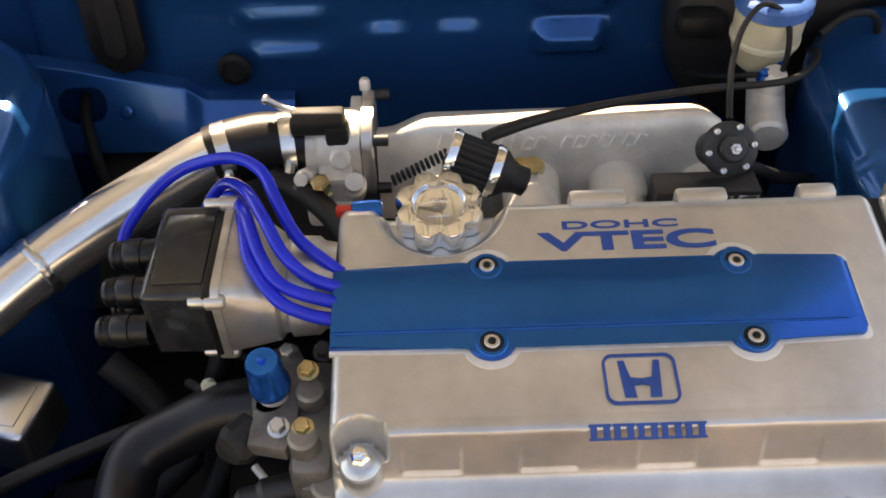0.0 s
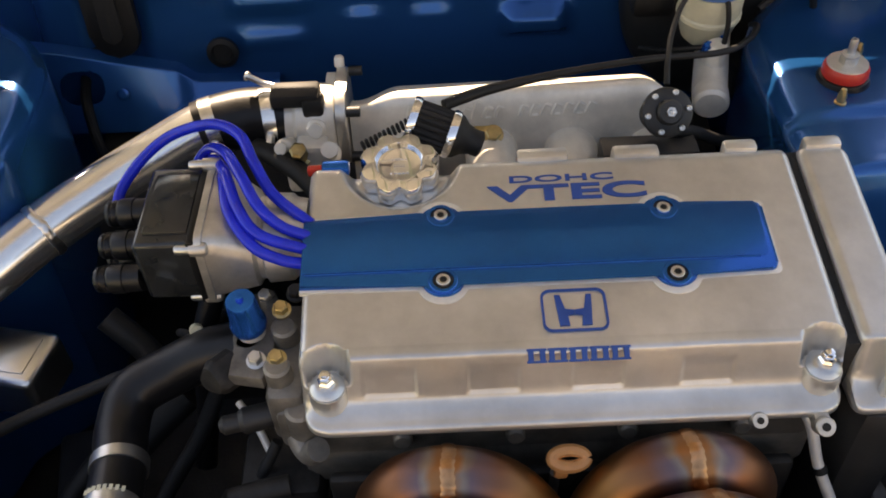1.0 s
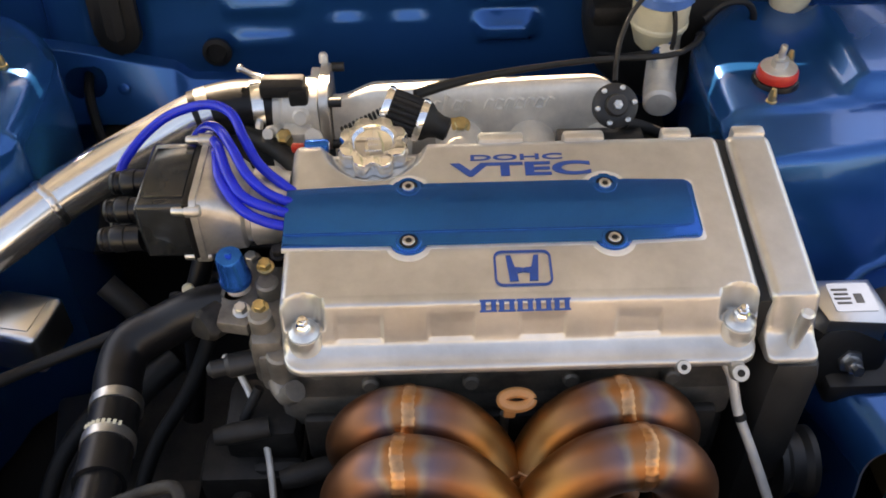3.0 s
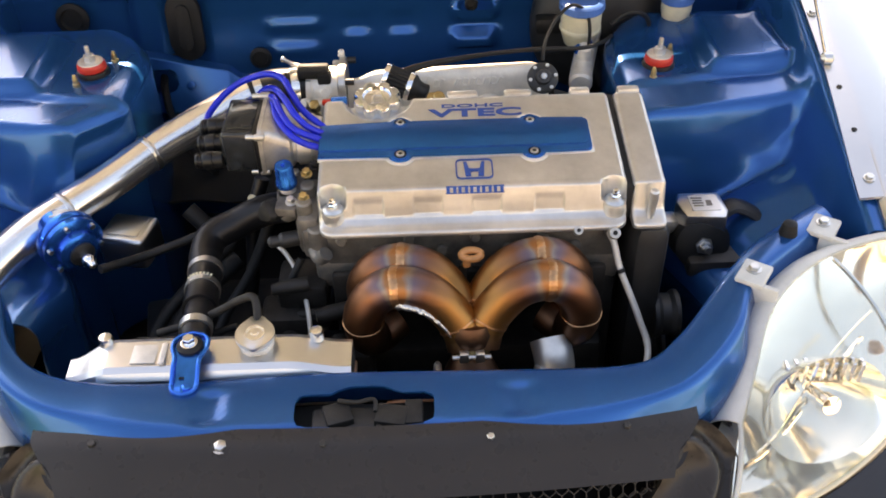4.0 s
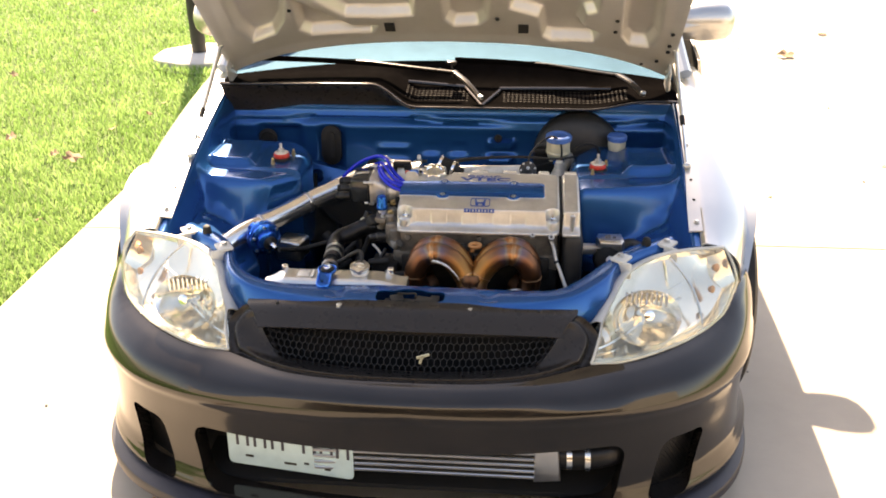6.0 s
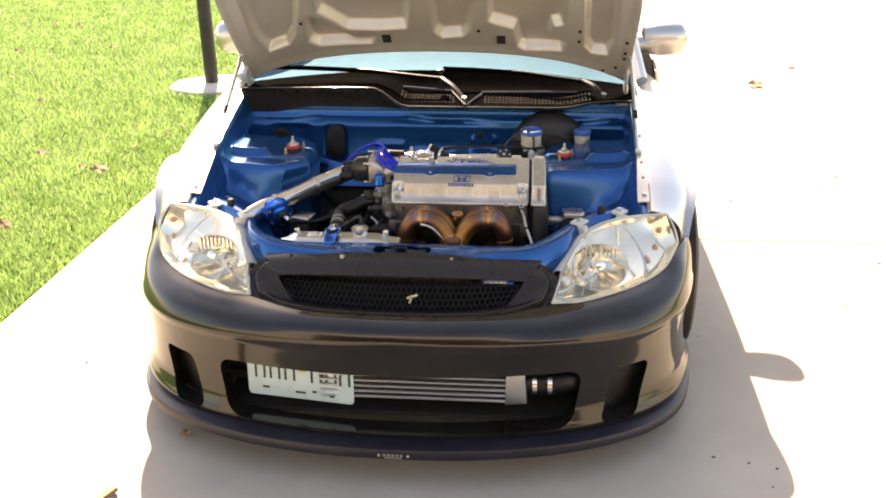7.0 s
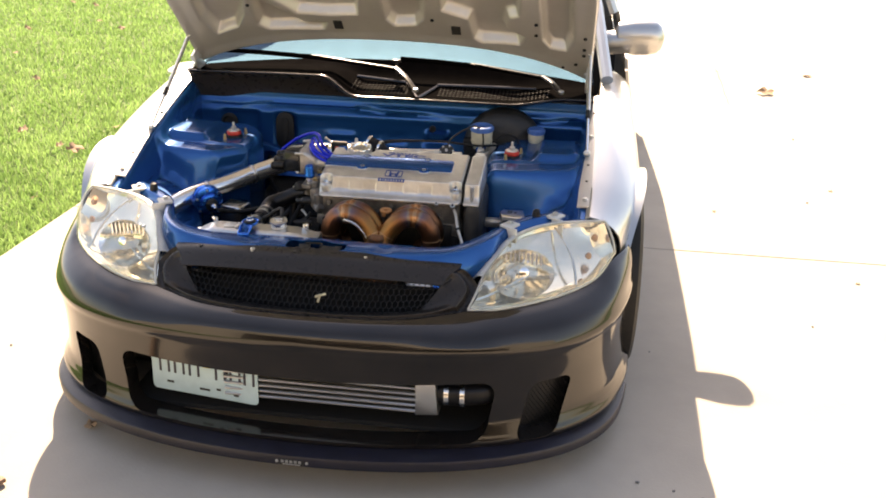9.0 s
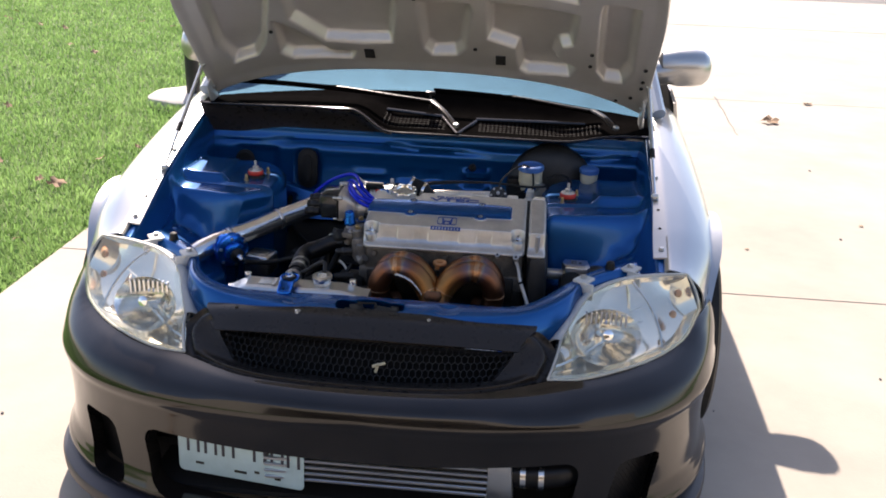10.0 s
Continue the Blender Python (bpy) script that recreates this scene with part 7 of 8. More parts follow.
part("clamp_bolt", bm, M["zinc"], vb)
bm = bmesh.new()
lathe(bm, [(0.022, 0.006), (0.028, -0.008), (0.034, -0.02), (0.045, -0.05), (0.05, -0.09), (0.03, -0.12)], (0.1265, 0.172, 0.482), (0, 0.25, 1), 28)
lathe(bm, [(0.03, -0.05), (0.06, -0.04), (0.066, 0.0), (0.06, 0.04), (0.03, 0.05)], (0.135, 0.165, 0.345), (1, 0, 0), 30)
part("turbine_housing", bm, M["heat"], turbo)
bm = bmesh.new()
lathe(bm, [(0.03, -0.04), (0.064, -0.03), (0.07, 0.0), (0.06, 0.035), (0.035, 0.05), (0.033, 0.08)], (0.245, 0.175, 0.345), (1, 0, 0), 36)
sweep(bm, [(0.236, 0.20, 0.34), (0.236, 0.19, 0.40), (0.237, 0.186, 0.446), (0.232, 0.21, 0.468)], 0.0265, 24, 6)
part("compressor_housing", bm, M["cast"], turbo, "cast aluminium compressor housing and outlet")
bm = bmesh.new()
rbox(bm, (0.214, 0.168, 0.425), (0.012, 0.02, 0.06), 0.003)
part("outlet_flange", bm, M["cast"], turbo)
bm = bmesh.new()
sweep(bm, [(0.252, 0.18, 0.372), (0.275, 0.178, 0.370), (0.292, 0.18, 0.366)], 0.03, 24, 4)
part("inlet_sleeve", bm, M["anod"], turbo)
bm = bmesh.new()
lathe(bm, [(0.0075, 0), (0.0075, 0.03), (0.009, 0.032), (0.009, 0.04), (0.006, 0.044), (0.005, 0.06), (0.003, 0.064)], (0.083, 0.148, 0.425), (0, 0.1, 1), 10)
part("oil_fitting", bm, M["zinc"], turbo)
bm = bmesh.new()
sweep(bm, [(0.095, 0.15, 0.425), (0.06, 0.15, 0.42), (0.02, 0.16, 0.40)], 0.012, 14)
part("waste_pipe", bm, M["heat"], turbo)

# ---- radiator ----
rad = thing("radiator", (-0.19, 0.125, 0.18), "half-width polished aluminium radiator with welded end tank", "radiator")


def tank(u, v):
    """Top tank: u along, v round its section; ends slope down."""
    x = -0.362 + 0.342 * u
    drop = 0.012 * smooth(0.78, 0.98, u) + 0.020 * smooth(0.16, 0.0, u)
    thin = 1 - 0.35 * smooth(0.14, 0.0, u)
    sec = [(0.100, 0.492), (0.098, 0.500), (0.098, 0.533), (0.104, 0.541), (0.112, 0.5445), (0.150, 0.5475), (0.157, 0.545), (0.159, 0.538), (0.159, 0.492)]
    i = int(round(v))
    y, z = sec[i]
    return Vector((x, 0.1285 + (y - 0.1285) * thin, z - (drop if z > 0.51 else 0)))


bm = bmesh.new()
us = steps(0, 1, 40)
rows = [[bm.verts.new(tank(u, j)) for j in range(9)] for u in us]
for a, b in zip(rows, rows[1:]):
    for j in range(8):
        bm.faces.new((a[j], a[j + 1], b[j + 1], b[j]))
    bm.faces.new((a[8], a[0], b[0], b[8]))
bm.faces.new(rows[0][::-1])
bm.faces.new(rows[-1])
tnk = part("top_tank", bm, M["brushed"], rad, "brushed aluminium radiator tank", 12)
bm = bmesh.new()
rbox(bm, (-0.19, 0.128, 0.34), (0.335, 0.048, 0.29), 0.003)
part("radiator_core", bm, M["grime_shade"], rad)
bm = bmesh.new()
rbox(bm, (-0.19, 0.128, 0.488), (0.345, 0.066, 0.008), 0.002)
part("header_plate", bm, M["brushed"], rad)
for x in (-0.316, -0.062):
    bm = bmesh.new()
    lathe(bm, [(0.009, -0.004), (0.009, 0.006), (0.0075, 0.010), (0.003, 0.011)], (x, 0.152, 0.546), (0, 0, 1), 14)
    part("tank_boss", bm, M["polished"], tnk)
bm = bmesh.new()
rbox(bm, (-0.243, 0.128, 0.5475), (0.008, 0.035, 0.005), 0.002)
rbox(bm, (-0.266, 0.130, 0.5462), (0.030, 0.030, 0.002), 0.0008)
part("weld_strip", bm, M["rough_cast"], tnk)
bm = bmesh.new()
lathe(bm, [(0.0185, -0.012), (0.0185, 0.012), (0.0205, 0.013), (0.0205, 0.015), (0.017, 0.016)], (-0.133, 0.140, 0.545), (0, -0.04, 1), 32)
neck = part("filler_neck", bm, M["polished"], rad)
RC_M = facing((-0.133, 0.140, 0.5605), (0, -0.06, 1), (0, 1, 0))
bm = bmesh.new()
ear = [0.0235 * (1 + 0.30 * max(0.0, math.sin(a)) ** 12 + 0.10 * max(0.0, -math.sin(a)) ** 24 - 0.03 * max(0.0, -math.sin(a)) ** 4) for a in steps(0, 2 * math.pi, 60)]
prism(bm, [(r * math.cos(a), r * math.sin(a)) for r, a in zip(ear[:-1], steps(0, 2 * math.pi, 60)[:-1])], 0.0055, RC_M, 0.0016)
radcap = part("radiator_cap", bm, M["brushed"], neck, "stamped metal radiator cap")
bm = bmesh.new()
lathe(bm, [(0.0125, -0.001), (0.0122, 0.0012), (0.0100, 0.0012), (0.0096, 0.0004), (0.0046, 0.0004), (0.0040, 0.0018), (0.001, 0.002)], RC_M @ Vector((0, 0, 0.0055)), (0, -0.06, 1), 32)
part("cap_boss", bm, M["polished"], radcap)
bm = bmesh.new()
bead(bm, (-0.133, 0.140, 0.549), (0, -0.04, 1), 0.019, rng, 26, 0.005)
part("weld_bead", bm, M["rough_cast"], neck)
bm = bmesh.new()
sweep(bm, [(-0.133, 0.158, 0.560), (-0.134, 0.176, 0.572), (-0.140, 0.188, 0.580), (-0.160, 0.193, 0.570), (-0.185, 0.198, 0.551), (-0.222, 0.197, 0.532), (-0.268, 0.192, 0.520)], 0.0052, 12)
tagged(part("overflow_hose", bm, M["grime_shade"]), "grey overflow hose from the radiator neck", "hose")
# blue bracket holding the radiator
bm = bmesh.new()
hw = []
for t in steps(0, 1, 24):
    hw.append((t, 0.0205 - 0.006 * smooth(0.25, 0.5, t) + 0.0 * t))
pts_l, pts_r = [], []
L_ = 0.088
for t, w in hw:
    e = math.sqrt(max(0.0, 1 - (1 - min(1, t / 0.2)) ** 2)) if t < 0.2 else (math.sqrt(max(0.0, 1 - (1 - min(1, (1 - t) / 0.16)) ** 2)) if t > 0.84 else 1)
    y = 0.148 - t * L_
    pts_l.append((-w * e, y))
    pts_r.append((w * e, y))
out = pts_l + pts_r[::-1]
prism(bm, out[1:], 0.004, Matrix.Translation((-0.208, 0, 0.556)) @ Matrix.Shear("XY", 4, (0, 0)), 0.001)
for v in bm.verts:
    v.co.z -= 0.011 * smooth(0.10, 0.07, v.co.y) if v.co.y < 0.10 else 0
brk = tagged(part("radiator_bracket", bm, M["anod"]), "blue anodised radiator bracket bolted to the front panel", "bracket")
bm = bmesh.new()
loop = [(-0.208 + x, y, 0.5615 - (0.011 * smooth(0.10, 0.07, y) if y < 0.10 else 0)) for x, y in out[1:]]
sweep(bm, loop + [loop[0]], 0.0026, 8, 1)
part("rolled_rim", bm, M["anod"], brk)
bm = bmesh.new()
lathe(bm, [(0.0155, 0), (0.0155, 0.004), (0.012, 0.006), (0.004, 0.006)], (-0.208, 0.126, 0.560), (0, 0, 1), 24)
part("rubber_washer", bm, M["rubber"], brk)
bm = bmesh.new()
hexbolt(bm, (-0.208, 0.126, 0.565), (0, 0, 1), 0.0075, 0.011)
part("bolt", bm, M["chrome"], brk)
bm = bmesh.new()
hexbolt(bm, (-0.204, 0.070, 0.5495), (0, 0, 1), 0.006, 0.004)
part("bolt", bm, M["anod"], brk)
bm = bmesh.new()
rbox(bm, (-0.212, 0.084, 0.5535), (0.006, 0.005, 0.001), 0)
part("slot", bm, M["dark"], brk)

# upper radiator hose
hose = thing("radiator_hose", (-0.22, 0.28, 0.48), "black silicone radiator hose with metal clamps", "hose")
HP = [(-0.213, 0.150, 0.530), (-0.215, 0.180, 0.538), (-0.220, 0.225, 0.528), (-0.226, 0.272, 0.518), (-0.231, 0.318, 0.512), (-0.237, 0.355, 0.512), (-0.230, 0.386, 0.520), (-0.196, 0.402, 0.530), (-0.160, 0.408, 0.545), (-0.12, 0.405, 0.555)]
bm = bmesh.new()
sweep(bm, HP, lambda t: 0.0185 + 0.004 * smooth(0.35, 0.5, t), 24, 8)
part("tube", bm, M["silicone"], hose)
bm = bmesh.new()
sweep(bm, [HP[2], HP[3], HP[4]], 0.0225, 24, 6)
part("joiner", bm, M["silicone"], hose)
for i, r in ((1, 0.0202), (3, 0.0232), (4, 0.0236)):
    c = Vector(HP[i])
    ax = Vector(HP[i + 1]) - Vector(HP[i - 1])
    bm = bmesh.new()
    lathe(bm, [(r - 0.0008, -0.0055), (r + 0.0006, -0.0055), (r + 0.0006, 0.0055), (r - 0.0008, 0.0055)], c, ax, 32)
    part("clamp_band", bm, M["zinc"], hose)
for i in range(8):
    an = radians(-50 + i * 12)
    bm = bmesh.new()
    rbox(bm, Vector(HP[3]) + Vector((0, 0.012, 0.0)) + Vector((math.sin(an) * 0.0231, -0.002, math.cos(an) * 0.0231)), (0.003, 0.0045, 0.0006), 0)
    part("printed_bar", bm, M["resv"], hose)

# other hoses and lines in the dark of the bay
for pts, r, mt, lb in (
    ([(-0.385, 0.345, 0.500), (-0.34, 0.395, 0.480), (-0.286, 0.417, 0.487), (-0.252, 0.426, 0.495), (-0.20, 0.44, 0.50)], 0.0065, "rubber", "black vacuum hose to the blow-off valve"),
    ([(-0.22, 0.454, 0.42), (-0.266, 0.410, 0.40), (-0.30, 0.36, 0.37), (-0.33, 0.30, 0.33)], 0.016, "rubber", "worn black ribbed hose beside the gearbox"),
    ([(-0.165, 0.47, 0.56), (-0.185, 0.45, 0.50), (-0.19, 0.43, 0.44), (-0.20, 0.40, 0.38)], 0.011, "silicone", "black hose down to the gearbox"),
    ([(-0.13, 0.375, 0.56), (-0.16, 0.40, 0.545), (-0.19, 0.44, 0.53), (-0.21, 0.47, 0.50)], 0.004, "rubber", "thin black wiring loom by the distributor"),
    ([(-0.30, 0.52, 0.47), (-0.26, 0.50, 0.43), (-0.23, 0.47, 0.38)], 0.014, "rubber", "black heater hose under the charge pipe"),
    ([(0.35, 0.33, 0.50), (0.38, 0.30, 0.44), (0.385, 0.28, 0.38)], 0.008, "rubber", "black hose by the belt cover"),
    ([(-0.10, 0.33, 0.52), (-0.12, 0.31, 0.48), (-0.115, 0.30, 0.42), (-0.12, 0.28, 0.36)], 0.005, "rubber", "thin black loom in front of the gearbox"),
):
    bm = bmesh.new()
    sweep(bm, pts, r, 12)
    tagged(part("hose", bm, M[mt]), lb, "hose")
for pts, lb in (
    ([(0.318, 0.312, 0.565), (0.325, 0.300, 0.552), (0.332, 0.285, 0.524), (0.345, 0.268, 0.494), (0.358, 0.250, 0.463), (0.369, 0.225, 0.433), (0.362, 0.200, 0.414), (0.344, 0.180, 0.398)], "braided steel oil line beside the manifold"),
    ([(-0.142, 0.382, 0.505), (-0.124, 0.360, 0.500), (-0.105, 0.323, 0.489), (-0.094, 0.289, 0.468), (-0.088, 0.248, 0.440), (-0.088, 0.22, 0.40)], "thin braided steel line past the gearbox"),
):
    bm = bmesh.new()
    sweep(bm, pts, 0.0046 if pts[0][0] > 0 else 0.0034, 12)
    bl = tagged(part("braided_line", bm, M["rough_cast"]), lb, "braided line", "braided lines")
    if pts[0][0] > 0:
        bm = bmesh.new()
        lathe(bm, [(0.0056, -0.003), (0.0056, 0.003)], (0.334, 0.2825, 0.520), Vector(pts[3]) - Vector(pts[2]), 12)
        part("cable_tie", bm, M["rubber"], bl)
bm = bmesh.new()
sweep(bm, [(-0.175, 0.425, 0.556), (-0.172, 0.418, 0.560)], 0.006, 12, 1)
tagged(part("hose_mark", bm, M["resv"]), "small white printed mark on a loom", "tag")

# stainless box shield
box = thing("heat_shield_box", (-0.38, 0.47, 0.40), "folded bare metal shield box beside the pipe", "shield box")
bm = bmesh.new()
rbox(bm, (-0.383, 0.474, 0.447), (0.074, 0.068, 0.056), 0.008, rot=Matrix.Rotation(radians(-12), 3, "Z"), seg=3)
part("box_body", bm, M["brushed"], box)
bm = bmesh.new()
rbox(bm, (-0.383, 0.474, 0.4755), (0.050, 0.044, 0.002), 0.0008, rot=Matrix.Rotation(radians(-12), 3, "Z"))
part("box_lid", bm, M["brushed"], box)

# blow-off valve on the charge pipe
bov = thing("blow_off_valve", (-0.43, 0.385, 0.46), "blue anodised blow-off valve welded to the charge pipe", "blow-off valve")
BA = Vector((0.62, -0.66, -0.12)).normalized()
BC = Vector((-0.452, 0.412, 0.512))
for nm, prof, mt in (("valve_body", [(0.024, -0.03), (0.026, 0.0), (0.030, 0.004), (0.044, 0.006), (0.0455, 0.012), (0.044, 0.018), (0.040, 0.020)], "anod"), ("valve_cap", [(0.040, 0.021), (0.044, 0.022), (0.0445, 0.030), (0.038, 0.034), (0.030, 0.036), (0.029, 0.046), (0.024, 0.050), (0.016, 0.051)], "anod"), ("seal", [(0.0425, 0.0185), (0.0425, 0.0215)], "rubber"), ("adjuster_collar", [(0.0185, 0.050), (0.0185, 0.055), (0.014, 0.058)], "matte"), ("nipple", [(0.008, 0.056), (0.0095, 0.062), (0.0095, 0.072), (0.0065, 0.076), (0.0065, 0.082), (0.004, 0.085)], "chrome")):
    bm = bmesh.new()
    lathe(bm, prof, BC, BA, 36)
    part(nm, bm, M[mt], bov)
a_, b_, d_ = axes(BA)
for i in range(6):
    an = 2 * math.pi * i / 6
    bm = bmesh.new()
    lathe(bm, [(0.004, 0.03), (0.004, 0.038), (0.0025, 0.0385)], BC + (a_ * math.cos(an) + b_ * math.sin(an)) * 0.0385, BA, 10)
    part("screw", bm, M["zinc"], bov)
bm = bmesh.new()
sweep(bm, [(-0.452, 0.438, 0.522), (-0.452, 0.412, 0.512)], 0.024, 24, 1)
bead(bm, (-0.452, 0.428, 0.518), (0, -1, -0.4), 0.026, rng, 24, 0.004)
part("weld_flange", bm, M["rough_cast"], bov)

# right engine mount
mount = thing("engine_mount", (0.48, 0.40, 0.42), "billet aluminium engine mount with black bracket", "engine mount")
bm = bmesh.new()
prism(bm, [(0.446, 0.385), (0.502, 0.380), (0.510, 0.398), (0.505, 0.442), (0.445, 0.442), (0.438, 0.42)], 0.045, Matrix.Translation((0, 0, 0.484)), 0.005)
part("billet_block", bm, M["brushed"], mount)
bm = bmesh.new()
prism(bm, rounded(0.042, 0.038, 0.003), 0.0008, Matrix.Translation((0.478, 0.415, 0.5292)), 0.0)
st = part("sticker", bm, M["brushed"], mount, "silver maker's plate with dark bars")
for i in range(4):
    bm = bmesh.new()
    rbox(bm, (0.468, 0.425 - i * 0.006, 0.5303), (0.016 - 0.002 * (i % 2), 0.0024, 0.0006), 0)
    part("bar", bm, M["headcast"], st)
bm = bmesh.new()
rbox(bm, (0.484, 0.425 - 0.012, 0.5303), (0.008, 0.012, 0.0006), 0)
part("bar", bm, M["headcast"], st)
bm = bmesh.new()
lathe(bm, [(0.036, -0.03), (0.040, -0.026), (0.040, 0.016), (0.034, 0.02), (0.012, 0.021)], (0.473, 0.392, 0.478), (0.05, -0.85, 0.25), 32)
part("rubber_bush", bm, M["rubber"], mount)
bm = bmesh.new()
lathe(bm, [(0.013, 0.02), (0.013, 0.024), (0.0085, 0.025), (0.0085, 0.034), (0.0055, 0.035), (0.0055, 0.042)], (0.473, 0.392, 0.478), (0.05, -0.85, 0.25), 6)
part("bolt", bm, M["zinc"], mount)
bm = bmesh.new()
sweep(bm, [(0.50, 0.42, 0.50), (0.53, 0.43, 0.51), (0.565, 0.42, 0.495), (0.575, 0.40, 0.47)], 0.016, 10, 6, squash=0.5)
rbox(bm, (0.50, 0.385, 0.455), (0.10, 0.07, 0.03), 0.008)
rbox(bm, (0.48, 0.37, 0.41), (0.035, 0.03, 0.06), 0.008)
part("bracket", bm, M["matte"], mount)
bm = bmesh.new()
rbox(bm, (0.420, 0.415, 0.495), (0.05, 0.03, 0.025), 0.008)
part("engine_arm", bm, M["cast"], mount)

# ---- suspension tops ----
def strut_top():
    st = thing("strut_top", (0.450, 0.660, 0.621), "red urethane damper top mount with steel washer and nut", "damper mount", "damper mounts")
    c = Vector((0.450, 0.660, 0.621))
    for nm, prof, mt in (
            ("base_ring", [(0.029, -0.012), (0.029, 0.004), (0.0268, 0.009), (0.022, 0.011)], "silicone"),
            ("bush", [(0.0245, 0.010), (0.0253, 0.0125), (0.0247, 0.020), (0.0225, 0.0232)], "red"),
            ("washer", [(0.0220, 0.0228), (0.0224, 0.0236), (0.0220, 0.0250), (0.006, 0.0254)], "cast"),
            ("nut_flange", [(0.0092, 0.0335), (0.0098, 0.0342), (0.0096, 0.0362), (0.005, 0.0368)], "zinc"),
            ("stud", [(0.0045, 0.036), (0.0045, 0.052), (0.0038, 0.054), (0.0022, 0.0542), (0.0020, 0.051)], "zinc")):
        bm = bmesh.new()
        lathe(bm, [(r * 0.9, h * 0.9 - 0.002) for r, h in prof], c, (0, 0, 1), 36)
        part(nm, bm, M[mt], st)
    bm = bmesh.new()
    lathe(bm, [(0.0092, 0.0200), (0.0092, 0.0275), (0.0080, 0.0285), (0.0045, 0.0288)], c, (0, 0, 1), 6)
    part("nut", bm, M["zinc"], st)
    for dx, dy in ((-0.016, -0.040), (0.026, 0.036)):
        bm = bmesh.new()
        lathe(bm, [(0.0060, -0.004), (0.0060, 0.003), (0.0044, 0.004), (0.0046, 0.010), (0.0036, 0.014), (0.0026, 0.0175), (0.001, 0.0185)], c + Vector((dx, dy, 0.0)), (0, 0, 1), 12)
        part("stud_nut", bm, M["gold"], st)
    return st


s1 = strut_top()
s2 = copy_thing(s1, Matrix.Translation((-0.452, 0.688, 0.624)))
for o in s2.children_recursive:
    o.matrix_parent_inverse = Matrix.Translation((0.450, 0.660, 0.621)).inverted()

# ---- brakes and clutch ----
bst = thing("brake_booster", (0.40, 0.90, 0.43), "dark round brake booster on the firewall", "brake booster")
bm = bmesh.new()
lathe(bm, [(0.128, 0.0), (0.132, 0.02), (0.134, 0.04), (0.130, 0.05), (0.120, 0.062), (0.085, 0.078), (0.05, 0.085), (0.03, 0.086)], (0.405, 0.938, 0.575), (0, -1, 0.05), 56)
part("shell", bm, M["matte"], bst)
mc = thing("brake_master_cylinder", (0.335, 0.75, 0.55), "grey cast brake master cylinder with lines", "master cylinder")
bm = bmesh.new()
sweep(bm, [(0.375, 0.855, 0.585), (0.352, 0.77, 0.578), (0.338, 0.715, 0.572)], 0.019, 20, 3)
lathe(bm, [(0.018, 0), (0.0195, 0.01), (0.0195, 0.026), (0.016, 0.030), (0.004, 0.031)], (0.340, 0.722, 0.573), (-0.18, -1, -0.08), 24)
lathe(bm, [(0.012, 0), (0.012, 0.03), (0.009, 0.034)], (0.345, 0.745, 0.585), (0, -0.2, 1), 16)
part("casting", bm, M["rough_cast"], mc)
for dx in (0.0, 0.02):
    bm = bmesh.new()
    lathe(bm, [(0.006, 0), (0.006, 0.012), (0.0045, 0.014)], (0.334 + dx, 0.742 + dx, 0.605), (0.1, -0.3, 1), 6)
    part("line_nut", bm, M["anod"], mc)
bm = bmesh.new()
sweep(bm, [(0.334, 0.742, 0.612), (0.320, 0.75, 0.606), (0.30, 0.775, 0.588), (0.28, 0.81, 0.57)], 0.003, 10)
part("brake_line", bm, M["rubber"], mc)
res = thing("brake_reservoir", (0.343, 0.785, 0.60), "cream translucent brake fluid reservoir with blue cap", "reservoir")
bm = bmesh.new()
lathe(bm, [(0.020, 0.0), (0.026, 0.006), (0.0335, 0.03), (0.035, 0.032), (0.035, 0.036), (0.0335, 0.038), (0.0345, 0.065), (0.030, 0.069)], (0.343, 0.785, 0.597), (0, -0.05, 1), 36)
part("bottle", bm, M["resv"], res)
bm = bmesh.new()
lathe(bm, [(0.0355, 0.067), (0.0375, 0.069), (0.0375, 0.080), (0.034, 0.083), (0.028, 0.084), (0.026, 0.081), (0.01, 0.081)], (0.343, 0.785, 0.597), (0, -0.05, 1), 48, wob=lambda a, r, h: 1 + (0.015 * math.cos(24 * a) if r > 0.036 else 0))
part("cap", bm, M["bluecap"], res)
res2 = thing("clutch_reservoir", (0.515, 0.83, 0.61), "small cream clutch reservoir with blue cap", "reservoir")
bm = bmesh.new()
lathe(bm, [(0.018, 0.0), (0.022, 0.01), (0.026, 0.03), (0.026, 0.044), (0.024, 0.046)], (0.515, 0.83, 0.607), (0, 0, 1), 30)
part("bottle", bm, M["resv"], res2)
bm = bmesh.new()
lathe(bm, [(0.0275, 0.043), (0.0285, 0.046), (0.0285, 0.056), (0.025, 0.060), (0.016, 0.061)], (0.515, 0.83, 0.607), (0, 0, 1), 36, wob=lambda a, r, h: 1 + (0.02 * math.cos(18 * a) if r > 0.028 else 0))
part("cap", bm, M["bluecap"], res2)
bm = bmesh.new()
rbox(bm, (0.50, 0.86, 0.585), (0.06, 0.05, 0.04), 0.008)
part("bracket", bm, M["grime_shade"], res2)
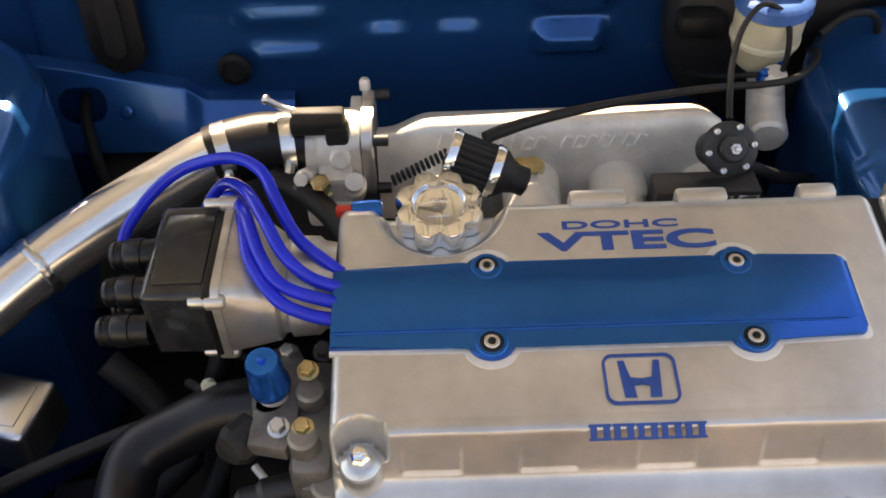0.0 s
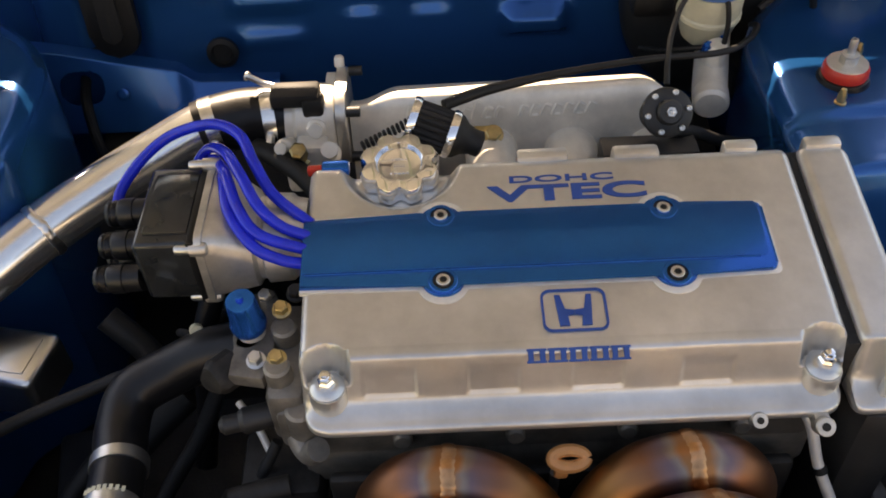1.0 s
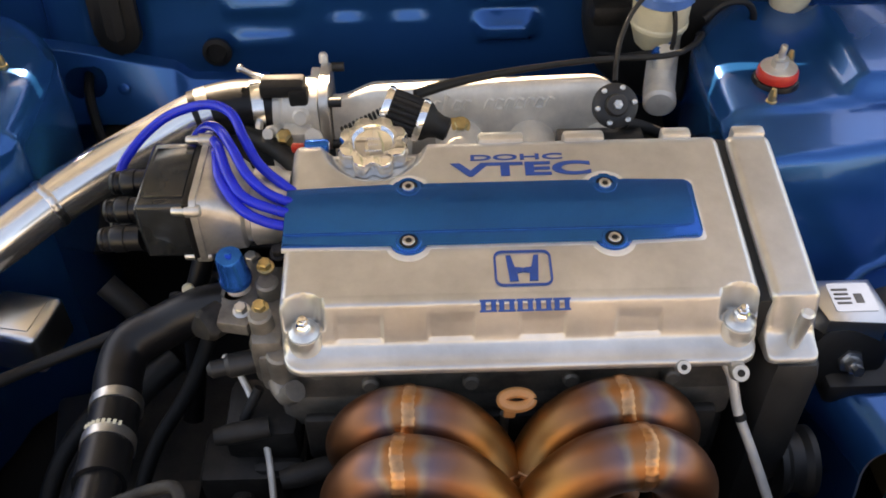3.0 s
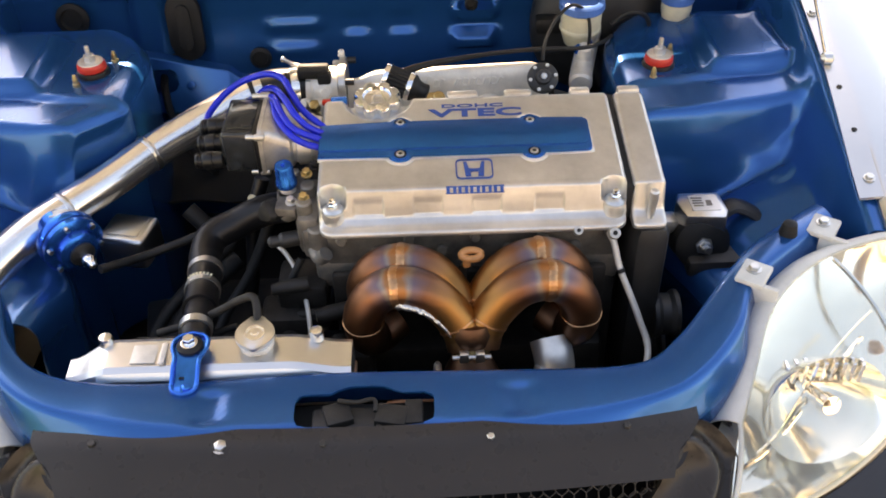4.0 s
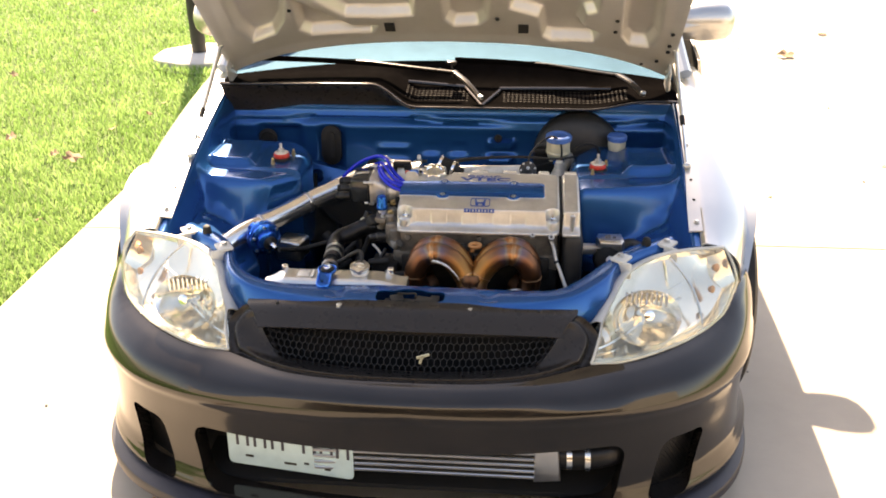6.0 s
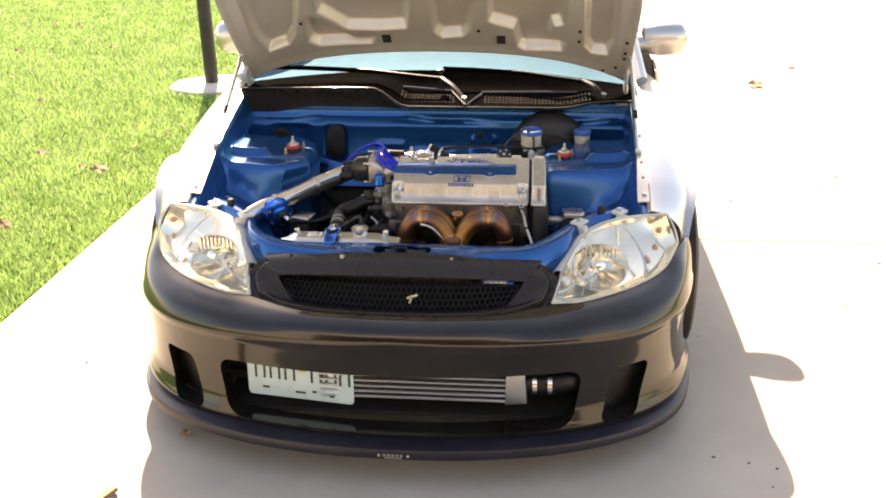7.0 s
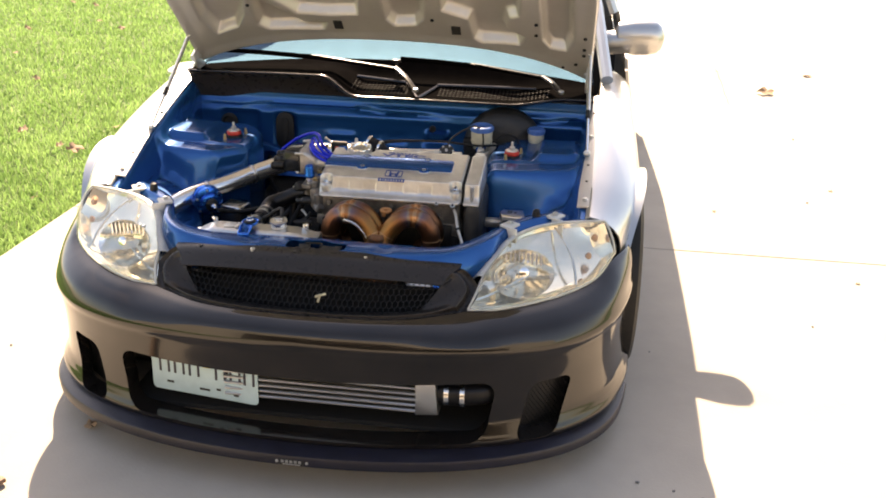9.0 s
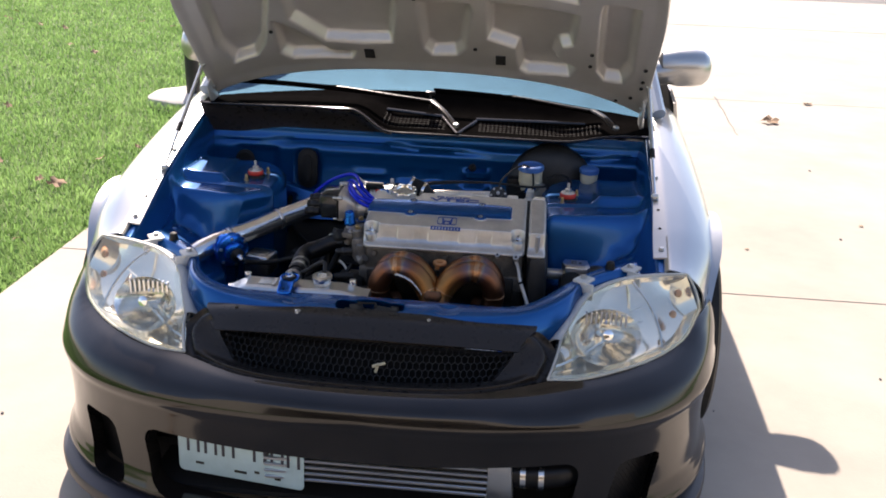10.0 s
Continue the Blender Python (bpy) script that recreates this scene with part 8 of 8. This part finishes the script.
for pts, r, lb in (
    ([(0.392, 0.768, 0.640), (0.415, 0.775, 0.655), (0.445, 0.785, 0.650), (0.462, 0.795, 0.625), (0.46, 0.80, 0.59)], 0.004, "thin black hose over the spring tower"),
    ([(0.50, 0.835, 0.60), (0.485, 0.82, 0.595), (0.47, 0.81, 0.58), (0.45, 0.82, 0.55)], 0.006, "black clutch fluid hose"),
):
    bm = bmesh.new()
    sweep(bm, pts, r, 10)
    tagged(part("hose", bm, M["rubber"]), lb, "hose")
bm = bmesh.new()
rbox(bm, (0.42, 0.80, 0.54), (0.08, 0.06, 0.05), 0.01)
part("pushrod_block", bm, M["grime_shade"], bst)
bm = bmesh.new()
rbox(bm, (0.30, 0.86, 0.60), (0.05, 0.03, 0.03), 0.008)
part("valve_block", bm, M["grime_shade"], bst)

# black bracket added for the shade beneath the charge pipe, and dark looms
gmt = thing("bay_shade_bracket", (-0.33, 0.42, 0.20), "black bracket added low in the bay to stand for shade", "mount")
for nm, c, sz, rz in (("shade_plate", (-0.335, 0.44, 0.29), (0.10, 0.14, 0.02), 0.2), ("shade_arm", (-0.33, 0.36, 0.27), (0.05, 0.09, 0.10), -0.3), ("shade_foot", (-0.36, 0.30, 0.22), (0.08, 0.07, 0.09), 0.1)):
    bm = bmesh.new()
    rbox(bm, c, sz, 0.008, rot=Matrix.Rotation(rz, 3, "Z"))
    part(nm, bm, M["matte"], gmt)
for pts, r, lb in (
    ([(-0.17, 0.50, 0.50), (-0.22, 0.47, 0.45), (-0.29, 0.42, 0.40), (-0.34, 0.36, 0.36), (-0.36, 0.28, 0.30)], 0.010, "dusty black loom tube running down the bay"),
    ([(-0.15, 0.45, 0.52), (-0.19, 0.40, 0.44), (-0.235, 0.36, 0.38), (-0.26, 0.30, 0.32)], 0.008, "black ribbed loom beside the radiator hose"),
    ([(-0.30, 0.20, 0.50), (-0.25, 0.195, 0.505), (-0.20, 0.20, 0.51), (-0.17, 0.20, 0.52)], 0.0045, "grey overflow tube behind the radiator"),
):
    bm = bmesh.new()
    sweep(bm, pts, r, 12)
    tagged(part("hose", bm, M["rubber"]), lb, "hose")

# ---- lawn post, leaves, stick ----
post = thing("post", (-1.98, 4.29, 0), "slim dark metal post in the lawn on a concrete footing", "post")
bm = bmesh.new()
sweep(bm, [(-1.98, 4.29, 0), (-1.98, 4.29, 2.4)], 0.048, 16, 1)
part("pole", bm, M["matte"], post)
bm = bmesh.new()
lathe(bm, [(0.29, -0.05), (0.29, 0.012), (0.275, 0.022), (0.1, 0.03)], (-1.98, 4.29, 0), (0, 0, 1), 28, wob=lambda a, r, h: 1 + 0.05 * math.sin(3 * a) + 0.03 * math.sin(7 * a))
part("footing", bm, M["curbcon"], post)


def leaf_mesh(name, seed):
    r = random.Random(seed)
    out = []
    for i in range(14):
        a = 2 * math.pi * i / 14
        rad_ = 0.05 * (0.55 + 0.45 * abs(math.cos(2.5 * a)) + 0.1 * r.random())
        out.append((math.cos(a) * rad_, math.sin(a) * rad_ * 0.8))
    bm = bmesh.new()
    c = bm.verts.new((0, 0, 0.012))
    ring = [bm.verts.new((x, y, 0.006 + 0.02 * r.random())) for x, y in out]
    for i in range(14):
        bm.faces.new((c, ring[i], ring[(i + 1) % 14]))
    return thick(bm, 0.0008)


lf = part("dry_leaf", leaf_mesh("dry_leaf", 1), M["leaf"])
tagged(lf, "curled brown dry leaf on the concrete drive", "leaf", "fallen leaves")
lf.matrix_basis = pose(1.93, 4.42, 0.004, 8, 0, 20)
lf.scale = (1.35, 1.35, 1.35)
rr = random.Random(11)
spots = [(2.34, 5.07, 0.75), (1.9, 2.4, 0.25), (2.2, 1.9, 0.3), (2.8, 2.3, 0.3), (1.75, 1.3, 0.2), (2.0, 0.8, 0.25), (2.6, 1.1, 0.2), (1.3, 2.0, 0.2), (2.4, 3.1, 0.3), (-0.63, -0.08, 0.45)]
for x, y, s in spots:
    c = copy_thing(lf, pose(x, y, 0.001, 0, 0, rr.random() * 360))
    c.scale = (s, s, s)
lawn = part("dry_leaf", leaf_mesh("dry_leaf", 5), M["leaf"])
tagged(lawn, "orange-brown dry leaf lying on the grass", "leaf", "leaves on the lawn")
lawn.matrix_basis = pose(-1.9, 2.2, 0.03, 10, 8, 0)
for i in range(42):
    y = 0.3 + 7.5 * rr.random() ** 0.8
    x = GX - 0.1 - rr.random() * (0.5 + 0.5 * y)
    c = copy_thing(lawn, pose(x, y, 0.02 + 0.012 * rr.random(), rr.random() * 30, rr.random() * 30, rr.random() * 360))
    s = 0.3 + 0.45 * rr.random()
    c.scale = (s, s, s)
bm = bmesh.new()
sweep(bm, [(-0.722, -0.35, 0.012), (-0.76, -0.44, 0.013), (-0.80, -0.54, 0.012), (-0.83, -0.66, 0.010)], 0.012, 8, 4, squash=0.7)
tagged(part("broken_stick", bm, M["wood"]), "pale broken wooden stick lying on the drive", "stick")


# hairline crack in the slab
bm = bmesh.new()
rk = random.Random(21)
crack = [(1.697 - 0.052 * i / 14 + 0.012 * (rk.random() - 0.5), 5.182 - 1.15 * i / 14, 0.0012) for i in range(15)]
sweep(bm, crack, lambda t: 0.0075 - 0.004 * t, 4, 1, squash=0.15)
part("crack", bm, M["jointdirt"], drive, "thin dark crack in the concrete")


# small stones and crumbs on the drive
def pebble(seed):
    r = random.Random(seed)
    bm = bmesh.new()
    bmesh.ops.create_icosphere(bm, subdivisions=1, radius=0.0045)
    for v in bm.verts:
        v.co = Vector((v.co.x * (0.8 + 0.6 * r.random()), v.co.y * (0.7 + 0.5 * r.random()), v.co.z * 0.5 + 0.0025))
    return bm


peb = part("pebble", pebble(4), M["asphalt"])
tagged(peb, "small grey stone on the concrete drive", "stone", "stones on the drive")
peb.matrix_basis = pose(0.95, -0.10, 0.0, 0, 0, 40)
for x, y, k in ((1.02, -0.12, 1.0), (0.99, -0.20, 0.8), (0.86, -0.08, 1.2), (0.93, 0.62, 0.9), (1.12, -0.42, 0.7), (0.72, -0.55, 0.8), (-0.30, -0.62, 0.9), (0.15, -0.72, 0.7), (0.48, -0.48, 0.6), (1.5, 0.9, 1.2), (1.75, 2.2, 1.5), (2.3, 1.6, 1.4), (1.9, 3.3, 1.6), (2.7, 2.9, 1.5), (-0.55, -0.45, 0.8), (-1.1, 0.3, 1.2), (-1.25, 1.1, 1.1)):
    c = copy_thing(peb, pose(x, y, 0.0, 0, 0, 360 * ((x * 7.3 + y * 3.1) % 1)))
    c.scale = (k, k, k)
